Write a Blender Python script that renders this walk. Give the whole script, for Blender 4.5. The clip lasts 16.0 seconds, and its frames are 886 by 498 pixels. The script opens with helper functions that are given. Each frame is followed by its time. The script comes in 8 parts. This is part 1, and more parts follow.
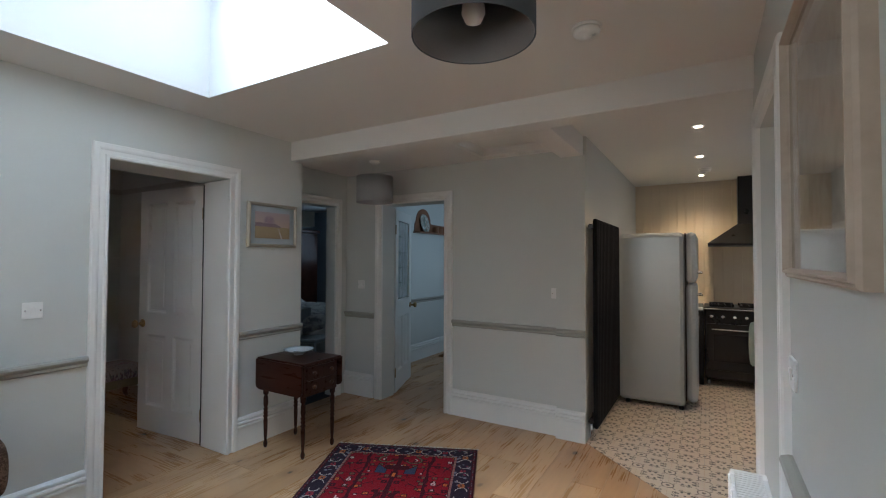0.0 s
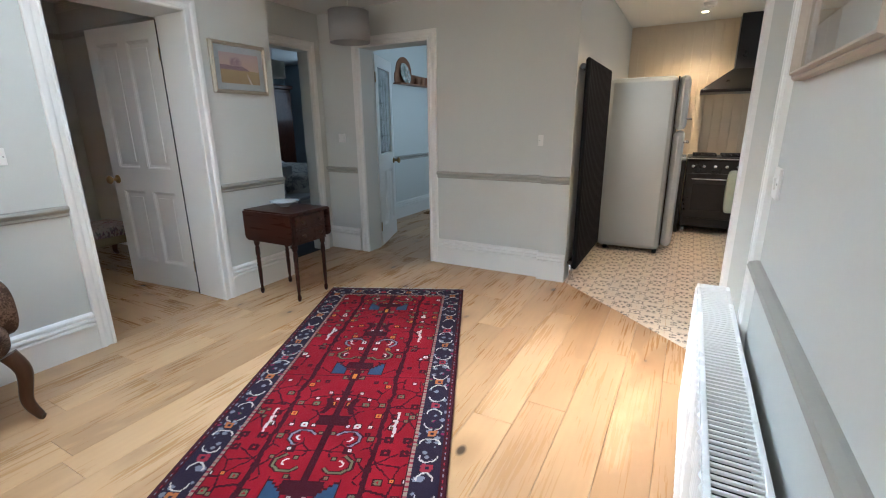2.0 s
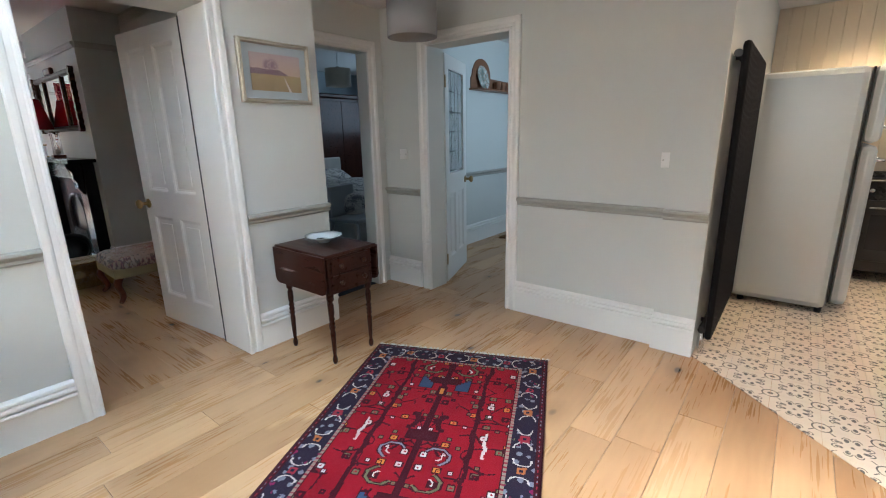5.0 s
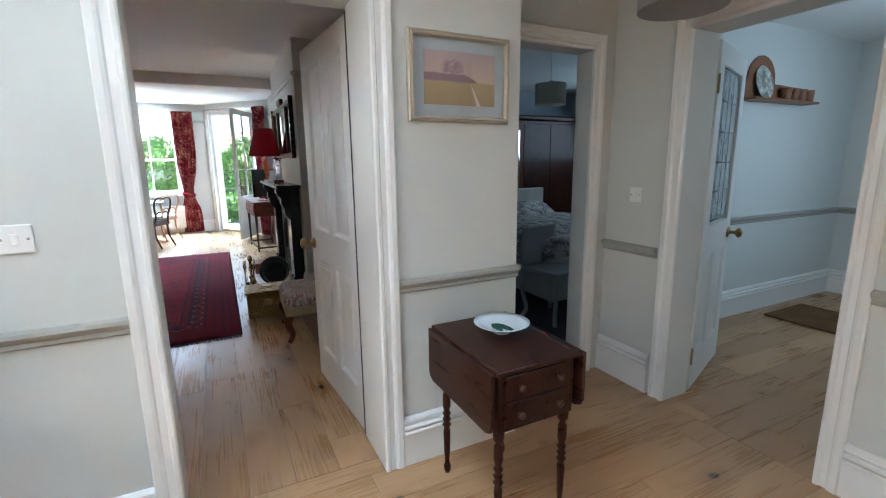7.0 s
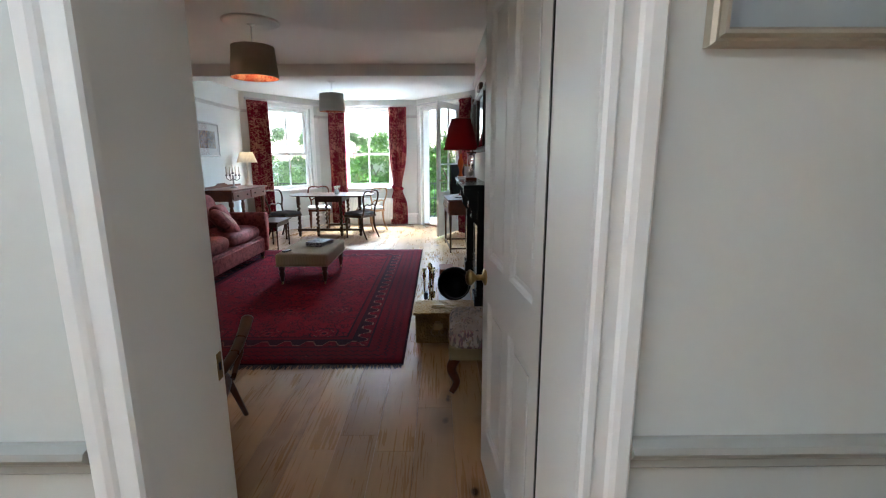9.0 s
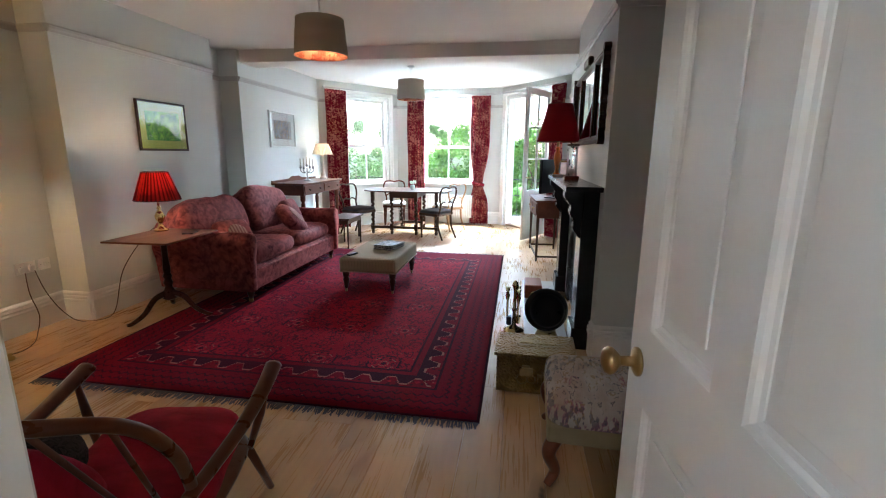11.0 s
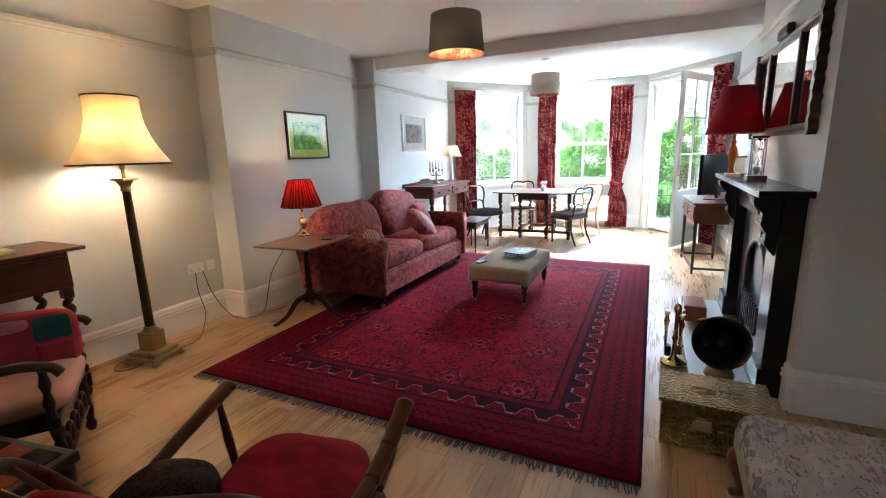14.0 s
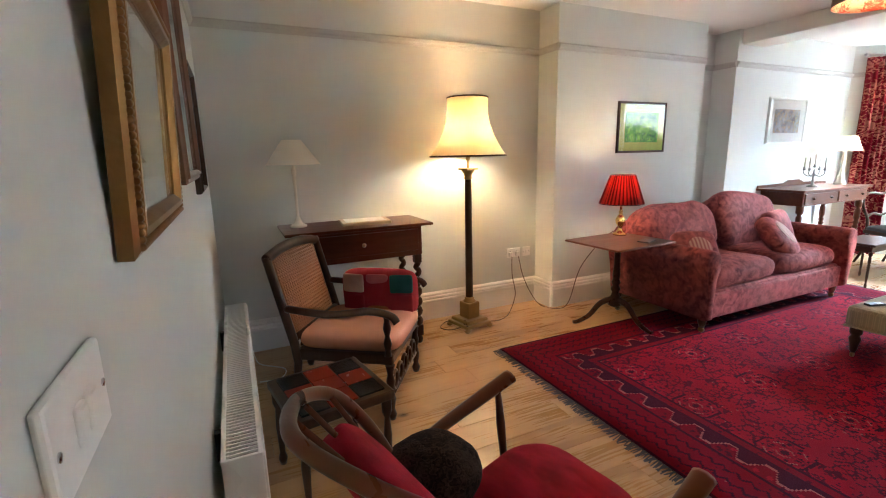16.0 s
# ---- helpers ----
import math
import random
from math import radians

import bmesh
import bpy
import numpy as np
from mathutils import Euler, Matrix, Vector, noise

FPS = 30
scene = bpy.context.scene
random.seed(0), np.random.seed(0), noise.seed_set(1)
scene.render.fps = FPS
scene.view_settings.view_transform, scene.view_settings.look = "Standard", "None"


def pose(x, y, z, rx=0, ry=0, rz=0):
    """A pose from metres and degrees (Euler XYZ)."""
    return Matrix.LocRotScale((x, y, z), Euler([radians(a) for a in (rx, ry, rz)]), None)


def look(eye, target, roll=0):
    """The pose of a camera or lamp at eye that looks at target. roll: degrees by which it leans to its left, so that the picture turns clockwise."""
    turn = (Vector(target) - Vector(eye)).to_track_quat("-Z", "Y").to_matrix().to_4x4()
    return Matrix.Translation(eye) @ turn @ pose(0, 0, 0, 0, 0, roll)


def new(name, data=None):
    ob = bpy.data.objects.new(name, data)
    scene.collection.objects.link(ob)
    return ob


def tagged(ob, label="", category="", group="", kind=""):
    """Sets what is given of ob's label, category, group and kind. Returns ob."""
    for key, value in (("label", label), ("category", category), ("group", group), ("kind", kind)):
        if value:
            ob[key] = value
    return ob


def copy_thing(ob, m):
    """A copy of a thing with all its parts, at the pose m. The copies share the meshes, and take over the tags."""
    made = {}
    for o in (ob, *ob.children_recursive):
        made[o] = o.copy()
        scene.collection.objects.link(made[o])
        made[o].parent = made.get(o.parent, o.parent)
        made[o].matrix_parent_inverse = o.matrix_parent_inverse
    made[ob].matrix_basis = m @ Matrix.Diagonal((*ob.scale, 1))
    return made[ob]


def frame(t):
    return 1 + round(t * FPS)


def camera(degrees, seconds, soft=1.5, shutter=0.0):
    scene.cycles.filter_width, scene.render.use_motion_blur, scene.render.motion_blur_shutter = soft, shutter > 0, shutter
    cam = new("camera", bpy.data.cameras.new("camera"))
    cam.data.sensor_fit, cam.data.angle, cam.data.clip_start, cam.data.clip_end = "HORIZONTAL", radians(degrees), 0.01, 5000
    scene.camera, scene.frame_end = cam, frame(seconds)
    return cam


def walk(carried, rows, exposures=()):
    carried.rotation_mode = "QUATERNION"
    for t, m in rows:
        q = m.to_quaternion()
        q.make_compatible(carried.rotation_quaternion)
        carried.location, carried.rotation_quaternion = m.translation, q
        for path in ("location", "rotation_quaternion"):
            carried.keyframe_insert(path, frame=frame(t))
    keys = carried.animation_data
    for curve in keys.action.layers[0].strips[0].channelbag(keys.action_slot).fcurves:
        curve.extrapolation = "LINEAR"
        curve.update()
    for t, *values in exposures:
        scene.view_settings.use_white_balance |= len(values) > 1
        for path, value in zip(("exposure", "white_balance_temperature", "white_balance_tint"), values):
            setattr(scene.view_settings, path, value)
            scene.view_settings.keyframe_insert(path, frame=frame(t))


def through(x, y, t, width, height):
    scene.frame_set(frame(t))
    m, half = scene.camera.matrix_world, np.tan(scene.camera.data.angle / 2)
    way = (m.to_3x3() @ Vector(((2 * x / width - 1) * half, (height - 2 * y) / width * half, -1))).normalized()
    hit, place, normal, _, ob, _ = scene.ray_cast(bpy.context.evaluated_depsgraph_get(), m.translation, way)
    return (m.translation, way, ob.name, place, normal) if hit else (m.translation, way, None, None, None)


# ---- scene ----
cam = camera(89.4, 16.0, 1.1)
PATH = [
    (0, (-0.013, -0.046, 1.427), (-1.03, 1.675, 1.476), 0.2),
    (0.5, (-0.022, -0.033, 1.4), (-0.984, 1.72, 1.347), 0.2),
    (1, (-0.03, -0.04, 1.363), (-0.978, 1.705, 1.126), 0.1),
    (1.5, (-0.036, -0.049, 1.318), (-0.971, 1.667, 0.893), -0.3),
    (2, (-0.042, -0.048, 1.288), (-0.959, 1.647, 0.752), -0.6),
    (2.5, (-0.051, -0.046, 1.278), (-0.95, 1.63, 0.661), -1.2),
    (3, (-0.092, 0.009, 1.285), (-0.975, 1.679, 0.626), -1.4),
    (5.5, (-0.669, 0.926, 1.332), (-2.014, 2.339, 0.892), -1.2),
    (6, (-0.884, 1.095, 1.34), (-2.375, 2.363, 0.927), -1.8),
    (6.5, (-1.099, 1.25, 1.352), (-2.724, 2.35, 0.965), -2.0),
    (7, (-1.332, 1.435, 1.363), (-3.091, 2.307, 0.982), -0.7),
    (7.5, (-1.571, 1.551, 1.348), (-3.414, 2.227, 0.962), -0.7),
    (8, (-1.859, 1.633, 1.364), (-3.749, 2.161, 0.98), -1.0),
    (8.5, (-2.115, 1.706, 1.355), (-4.056, 1.993, 0.967), -0.9),
    (9, (-2.345, 1.741, 1.362), (-4.306, 1.761, 0.969), -0.2),
    (9.5, (-2.603, 1.685, 1.354), (-4.562, 1.609, 0.953), -0.4),
    (10, (-2.81, 1.665, 1.351), (-4.764, 1.541, 0.943), -0.1),
    (12.5, (-3.286, 1.58, 1.37), (-5.161, 1.027, 0.947), 0.1),
    (13, (-3.293, 1.556, 1.375), (-5.167, 0.999, 0.952), 0.0),
    (13.5, (-3.339, 1.505, 1.374), (-5.204, 0.919, 0.952), -0.3),
    (14, (-3.376, 1.46, 1.38), (-5.147, 0.632, 0.961), -1.6),
    (14.5, (-3.466, 1.449, 1.389), (-4.99, 0.223, 0.976), -1.5),
    (15, (-3.548, 1.455, 1.358), (-4.748, -0.094, 0.957), -1.4),
    (15.5, (-3.555, 1.426, 1.362), (-4.498, -0.29, 0.953), -1.7),
    (16, (-3.552, 1.378, 1.375), (-4.374, -0.398, 0.965), -1.3),
]
EXPOSURE = [(0.0, 1.15, 5700, 10), (0.6, 1.6, 5750, 10), (1.0, 2.05, 5800, 10), (1.6, 2.1, 5780, 10), (3.0, 1.95, 5800, 10), (5.5, 2.35, 5800, 10), (8.0, 2.15, 5900, 10), (9.0, 1.92, 5980, 10), (10.0, 2.1, 6050, 10), (12.3, 2.95, 5800, 10), (14.0, 2.95, 5850, 10), (15.0, 2.95, 6000, 10), (15.5, 3.25, 6050, 10), (16.0, 3.5, 6100, 10)]
walk(cam, [(t, look(eye, target, roll)) for t, eye, target, roll in PATH], EXPOSURE)
SKY, SUN = 0.15, 2.4
W_SKYLIGHT, W_OVERHEAD, W_FRONT, W_BED, W_KIT, W_BAY, W_SPOT, W_BACK = 265, 4, 4.0, 5.0, 3, 820, 13.0, 8.5
W_FLOOR, W_RED, W_CONS, W_MANTEL, W_PEND = 2.2, 1.1, 0.3, 0.09, 0.24

# ---- sky, daylight and fill lamps ----
world = bpy.data.worlds.new("sky")
scene.world = world
world.use_nodes = True
sky = world.node_tree.nodes.new("ShaderNodeTexSky")
sky.sky_type, sky.sun_disc = "NISHITA", False
sky.sun_elevation, sky.sun_rotation = radians(52), radians(234)
back = world.node_tree.nodes["Background"]
back.inputs["Strength"].default_value = SKY
world.node_tree.links.new(sky.outputs[0], back.inputs[0])


def lamp(name, kind, m, watts, colour=(1, 1, 1), **more):
    data = bpy.data.lights.new(name, kind)
    data.energy, data.color = watts, colour
    for key, value in more.items():
        if key == "size":
            data.shape, data.size, data.size_y = "RECTANGLE", value[0], value[1]
        if key == "radius":
            data.shadow_soft_size = value
        if key == "spot":
            data.spot_size, data.spot_blend = radians(value), 0.6
        if key == "angle":
            data.angle = radians(value)
    ob = new(name, data)
    ob.matrix_world = m
    return tagged(ob, kind="structure")


lamp("sun", "SUN", look((-6.2, -4.5, 10), (0, 0, 0)), SUN, (1, 0.94, 0.86), angle=16)
WARM, DAY = (1.0, 0.68, 0.39), (0.64, 0.84, 1.0)
lamp("skylight_daylight", "AREA", look((-3.2, -0.15, 6.6), (-0.9, 1.6, 0)), W_SKYLIGHT, DAY, size=(3.5, 3.5))
lamp("skylight_sky", "AREA", look((-2.0, 0.8, 2.95), (0.2, 1.1, 1.2)), W_OVERHEAD, DAY, size=(1.3, 0.7))
# Added warm fill lamp before the solid back wall; no window is there.
lamp("hall_window_daylight", "AREA", look((-1.4, -1.44, 1.5), (-1.2, 1.0, 1.0)), W_BACK, (1.0, 0.89, 0.74), size=(1.4, 1.1))
# Next three: added fill lamps on solid walls, for windows assumed out of view.
lamp("front_hall_daylight", "AREA", look((-1.95, 5.6, 1.6), (-3.5, 5.2, 1.2)), W_FRONT, DAY, size=(0.7, 1.2))
lamp("bedroom_daylight", "AREA", look((-5.6, 6.85, 1.6), (-5.6, 4.0, 0.9)), W_BED, DAY, size=(1.6, 1.3))
lamp("kitchen_daylight", "AREA", look((1.66, 4.6, 1.5), (0, 4.6, 0.9)), W_KIT, (0.95, 0.97, 1.0), size=(1.2, 1.0))
lamp("bay_daylight", "AREA", look((-12.55, 0.28, 2.75), (-9.5, 0.28, 0.2)), W_BAY, DAY, size=(2.6, 0.7))


# ---- shader building ----
class Val:
    """A number inside a material, with arithmetic."""
    def __init__(self, nt, socket):
        self.nt, self.socket = nt, socket

    def op(self, kind, *others):
        node = self.nt.nodes.new("ShaderNodeMath")
        node.operation = kind
        for slot, v in zip(node.inputs, (self, *others)):
            if isinstance(v, Val):
                self.nt.links.new(v.socket, slot)
            else:
                slot.default_value = v
        return Val(self.nt, node.outputs[0])

    def __add__(self, o): return self.op("ADD", o)
    def __sub__(self, o): return self.op("SUBTRACT", o)
    def __mul__(self, o): return self.op("MULTIPLY", o)
    def __truediv__(self, o): return self.op("DIVIDE", o)
    def __radd__(self, o): return self.op("ADD", o)
    def __rmul__(self, o): return self.op("MULTIPLY", o)
    def __rsub__(self, o): return (self * -1) + o
    def __lt__(self, o): return self.op("LESS_THAN", o)
    def __gt__(self, o): return self.op("GREATER_THAN", o)
    def abs(self): return self.op("ABSOLUTE")
    def fract(self): return self.op("FRACT")
    def floor(self): return self.op("FLOOR")
    def sin(self): return self.op("SINE")
    def min(self, o): return self.op("MINIMUM", o)
    def max(self, o): return self.op("MAXIMUM", o)
    def pow(self, o): return self.op("POWER", o)
    def clamp(self): return self.op("MAXIMUM", 0.0).op("MINIMUM", 1.0)
    def ramp(self, a, b): return ((self - a) * (1.0 / (b - a))).clamp()
    def tri(self, period): return ((self / period).fract() - 0.5).abs() * (2.0 * period)


def material(name, rough=0.5, metal=0.0, shine=0.4):
    m = bpy.data.materials.new(name)
    m.use_nodes = True
    bsdf = m.node_tree.nodes["Principled BSDF"]
    bsdf.inputs["Roughness"].default_value, bsdf.inputs["Metallic"].default_value = rough, metal
    bsdf.inputs["Specular IOR Level"].default_value = shine
    return m, m.node_tree, bsdf


def place(nt, which="Object"):
    co = nt.nodes.new("ShaderNodeTexCoord")
    split = nt.nodes.new("ShaderNodeSeparateXYZ")
    nt.links.new(co.outputs[which], split.inputs[0])
    return [Val(nt, s) for s in split.outputs]


def vector(nt, x, y, z):
    join = nt.nodes.new("ShaderNodeCombineXYZ")
    for slot, v in zip(join.inputs, (x, y, z)):
        if isinstance(v, Val):
            nt.links.new(v.socket, slot)
        else:
            slot.default_value = v
    return join.outputs[0]


def cloud(nt, scale, detail=4, stretch=(1, 1, 1), which="Object"):
    node = nt.nodes.new("ShaderNodeTexNoise")
    node.inputs["Scale"].default_value, node.inputs["Detail"].default_value = scale, detail
    x, y, z = place(nt, which)
    x, y, z = x * stretch[0], y * stretch[1], z * stretch[2]
    nt.links.new(vector(nt, x, y, z), node.inputs["Vector"])
    return Val(nt, node.outputs[0])


def cells(nt, scale, stretch=(1, 1, 1), feature="F1", which="Object"):
    node = nt.nodes.new("ShaderNodeTexVoronoi")
    node.feature = feature
    node.inputs["Scale"].default_value = scale
    x, y, z = place(nt, which)
    nt.links.new(vector(nt, x * stretch[0], y * stretch[1], z * stretch[2]), node.inputs["Vector"])
    return Val(nt, node.outputs["Distance"])


def mixed(nt, fac, a, b):
    node = nt.nodes.new("ShaderNodeMix")
    node.data_type = "RGBA"
    if isinstance(fac, Val):
        nt.links.new(fac.socket, node.inputs[0])
    else:
        node.inputs[0].default_value = fac
    for slot, c in ((node.inputs[6], a), (node.inputs[7], b)):
        if isinstance(c, tuple):
            slot.default_value = (*c, 1)
        else:
            nt.links.new(c, slot)
    return node.outputs[2]


def relief(nt, bsdf, height, strength=0.2, distance=0.01):
    node = nt.nodes.new("ShaderNodeBump")
    node.inputs["Strength"].default_value, node.inputs["Distance"].default_value = strength, distance
    nt.links.new(height.socket, node.inputs["Height"])
    nt.links.new(node.outputs[0], bsdf.inputs["Normal"])


def luck(nt):
    node = nt.nodes.new("ShaderNodeObjectInfo")
    return Val(nt, node.outputs["Random"])


def plain(name, colour, rough=0.5, metal=0.0, vary=0.12, scale=6.0, bump=0.08, fine=180.0, which="Object"):
    """Paint, metal, plaster: one colour, uneven at two scales, with fine relief."""
    m, nt, bsdf = material(name, rough, metal)
    big, small = cloud(nt, scale, 3, which=which), cloud(nt, fine, 2, which=which)
    dark = tuple(c * (1 - vary) for c in colour)
    lit = tuple(min(1, c * (1 + vary * 0.6)) for c in colour)
    nt.links.new(mixed(nt, big * 0.7 + small * 0.3, dark, lit), bsdf.inputs["Base Color"])
    nt.links.new((big * 0.16 + (rough - 0.08)).clamp().socket, bsdf.inputs["Roughness"])
    if bump:
        relief(nt, bsdf, small, bump, 0.002)
    return m


def timber(name, dark, lit, rough=0.45, along=0, scale=9.0, coat=0.0):
    """Wood with its grain along one axis of the piece."""
    m, nt, bsdf = material(name, rough, 0.0, 0.2)
    stretch = [1.0, 1.0, 1.0]
    stretch[along] = 0.09
    grain = cloud(nt, scale * 4, 5, stretch)
    wide = cloud(nt, scale, 3, [s if s < 1 else 0.8 for s in stretch])
    tone = (grain * 0.4 + wide * 0.6).ramp(0.22, 0.78)
    colour = mixed(nt, tone, dark, lit)
    nt.links.new(colour, bsdf.inputs["Base Color"])
    nt.links.new((grain * 0.2 + (rough - 0.1)).clamp().socket, bsdf.inputs["Roughness"])
    bsdf.inputs["Coat Weight"].default_value = coat * 0.3
    relief(nt, bsdf, grain, 0.2, 0.002)
    return m


def cloth(name, a, b, scale=60.0, rough=0.95, sheen=0.3, pattern=None, bump=0.3):
    """Woven stuff in two colours, with pattern(nt) as their mix."""
    m, nt, bsdf = material(name, rough, 0.0, 0.06)
    weave = cloud(nt, scale * 8, 2)
    big = cloud(nt, 5.0, 3)
    f = pattern(nt) if pattern else big.ramp(0.3, 0.7)
    c = mixed(nt, f, a, b)
    c = mixed(nt, weave * 0.35, c, tuple(v * 0.45 for v in a))
    nt.links.new(c, bsdf.inputs["Base Color"])
    bsdf.inputs["Sheen Weight"].default_value = sheen * 0.3
    bsdf.inputs["Sheen Tint"].default_value = (*[min(1, v * 3) for v in b], 1)
    relief(nt, bsdf, weave + f * 0.4, bump, 0.003)
    return m


def shade_cloth(name, colour, through=0.6, pleats=0.0):
    """Lamp shade fabric that lets light through."""
    m, nt, bsdf = material(name, 0.9)
    weave = cloud(nt, 240.0, 2)
    c = mixed(nt, weave, tuple(v * 0.85 for v in colour), colour)
    # Stripes darkened in the colour, where doubled pleats pass less light.
    if pleats:
        x, y, _ = place(nt)
        fold = ((x.op("ARCTAN2", y) * (pleats / (2 * math.pi))).fract() - 0.5).abs() * 2.0
        c = mixed(nt, fold.ramp(0.35, 0.75), c, tuple(v * 0.28 for v in colour))
    nt.links.new(c, bsdf.inputs["Base Color"])
    glow = nt.nodes.new("ShaderNodeBsdfTranslucent")
    nt.links.new(c, glow.inputs[0])
    mix = nt.nodes.new("ShaderNodeMixShader")
    mix.inputs[0].default_value = through
    nt.links.new(bsdf.outputs[0], mix.inputs[1])
    nt.links.new(glow.outputs[0], mix.inputs[2])
    nt.links.new(mix.outputs[0], nt.nodes["Material Output"].inputs["Surface"])
    return m


def shining(name, colour, strength):
    m, nt, bsdf = material(name, 0.4)
    bsdf.inputs["Base Color"].default_value = (*colour, 1)
    bsdf.inputs["Emission Color"].default_value = (*colour, 1)
    bsdf.inputs["Emission Strength"].default_value = strength
    return m


def clear(name, rough=0.0, tint=(1, 1, 1)):
    m, nt, bsdf = material(name, rough)
    bsdf.inputs["Base Color"].default_value = (*tint, 1)
    bsdf.inputs["Transmission Weight"].default_value = 1.0
    bsdf.inputs["IOR"].default_value = 1.45
    return m


def oak_boards():
    """Pale lacquered oak: each board its own tone, long soft grain, a few small dark knots with halos."""
    m, nt, bsdf = material("oak_board", 0.3, 0.0, 0.5)
    who = luck(nt)
    x, y, z = place(nt)
    x, y = x + who * 37.0, y + who * 19.0

    def streaks(scale, sx, sy, detail):
        node = nt.nodes.new("ShaderNodeTexNoise")
        node.inputs["Scale"].default_value, node.inputs["Detail"].default_value = scale, detail
        nt.links.new(vector(nt, x * sx, y * sy, z), node.inputs["Vector"])
        return Val(nt, node.outputs[0])

    warp = streaks(3.0, 1.0, 0.5, 3)
    wide, fine, mist = streaks(16.0, 1.0, 0.07, 4), streaks(90.0, 1.0, 0.03, 3), streaks(5.0, 1.0, 0.35, 3)
    rings = ((x * 26.0 + warp * 5.0).fract() - 0.5).abs() * 2.0
    tone = who * 0.44 + wide.ramp(0.25, 0.75) * 0.18 + mist.ramp(0.30, 0.70) * 0.22 + rings * 0.05 + fine * 0.05 + 0.05
    colour = mixed(nt, tone.clamp(), (0.265, 0.136, 0.059), (0.52, 0.315, 0.156))
    heart = (who * 7.31).fract() > 0.88
    colour = mixed(nt, heart * mist.ramp(0.42, 0.50) * 0.6, colour, (0.22, 0.105, 0.042))
    spots = nt.nodes.new("ShaderNodeTexVoronoi")
    spots.inputs["Scale"].default_value = 5.0
    nt.links.new(vector(nt, x + warp * 0.10, y * 0.62 + warp * 0.06, 0.0), spots.inputs["Vector"])
    split = nt.nodes.new("ShaderNodeSeparateColor")
    nt.links.new(spots.outputs["Color"], split.inputs[0])
    chance, size = Val(nt, split.outputs[0]), Val(nt, split.outputs[1])
    far = Val(nt, spots.outputs["Distance"]) / (size * 1.1 + 0.45)
    has = chance > 0.66
    colour = mixed(nt, has * (1.0 - far.ramp(0.06, 0.34)) * 0.5, colour, (0.17, 0.075, 0.028))
    colour = mixed(nt, has * (1.0 - far.ramp(0.05, 0.10)) * 0.92, colour, (0.035, 0.018, 0.010))
    nt.links.new(colour, bsdf.inputs["Base Color"])
    nt.links.new((fine * 0.14 + mist * 0.12 + 0.16).clamp().socket, bsdf.inputs["Roughness"])
    return m


WALL = plain("wall_paint", (0.60, 0.61, 0.575), 0.75, vary=0.05, scale=1.3, bump=0.10, fine=90)
CEIL = plain("ceiling_paint", (0.78, 0.77, 0.74), 0.85, vary=0.04, scale=1.0, bump=0.08, fine=70)
TRIM = plain("white_eggshell", (0.79, 0.78, 0.745), 0.38, vary=0.05, scale=3, bump=0.05)
DADO = plain("taupe_eggshell", (0.36, 0.35, 0.31), 0.42, vary=0.07, scale=4, bump=0.05)
RAILP = plain("grey_rail_paint", (0.46, 0.45, 0.42), 0.45, vary=0.06, scale=4, bump=0.05)
CREAM = plain("cream_board_paint", (0.66, 0.56, 0.42), 0.5, vary=0.06, scale=3, bump=0.05)
OAK = oak_boards()
MAHOG = timber("mahogany", (0.012, 0.004, 0.003), (0.055, 0.016, 0.009), 0.3, along=0, scale=10, coat=0.3)
DARKW = timber("dark_oak", (0.024, 0.011, 0.006), (0.085, 0.038, 0.019), 0.35, along=2, scale=12, coat=0.2)
WALNUT = timber("walnut", (0.055, 0.014, 0.006), (0.15, 0.043, 0.015), 0.35, along=0, scale=9, coat=0.2)
ELM = timber("elm", (0.075, 0.020, 0.007), (0.125, 0.036, 0.012), 0.3, along=0, scale=5, coat=0.3)
PALEW = timber("pale_beech", (0.30, 0.17, 0.09), (0.48, 0.30, 0.17), 0.4, along=2, scale=10)
BRASS = plain("aged_brass", (0.36, 0.25, 0.11), 0.3, 1.0, vary=0.3, scale=14, bump=0.05)
BRIGHT = plain("polished_brass", (0.80, 0.58, 0.24), 0.18, 1.0, vary=0.2, scale=10, bump=0.02)
STEEL = plain("satin_steel", (0.62, 0.62, 0.62), 0.3, 1.0, vary=0.1, bump=0.03)
BLACKM = plain("black_enamel", (0.012, 0.012, 0.013), 0.3, vary=0.3, bump=0.04)
SLATE = plain("black_slate", (0.014, 0.014, 0.016), 0.22, vary=0.5, scale=9, bump=0.06)
PLAST = plain("white_plastic", (0.80, 0.79, 0.76), 0.3, vary=0.03, bump=0.0)
RADW = plain("white_radiator_enamel", (0.80, 0.80, 0.78), 0.28, vary=0.03, bump=0.02)
CHINA = plain("white_china", (0.58, 0.64, 0.67), 0.12, vary=0.05, bump=0.0)
GLASS = clear("window_glass")
MIRROR = plain("mirror_silver", (0.86, 0.87, 0.87), 0.02, 1.0, vary=0.02, bump=0)
GILT = plain("gilt", (0.21, 0.105, 0.035), 0.35, 0.85, vary=0.35, scale=20, bump=0.4, fine=60)
CHROME = plain("chrome", (0.75, 0.75, 0.76), 0.12, 1.0, vary=0.04, bump=0)


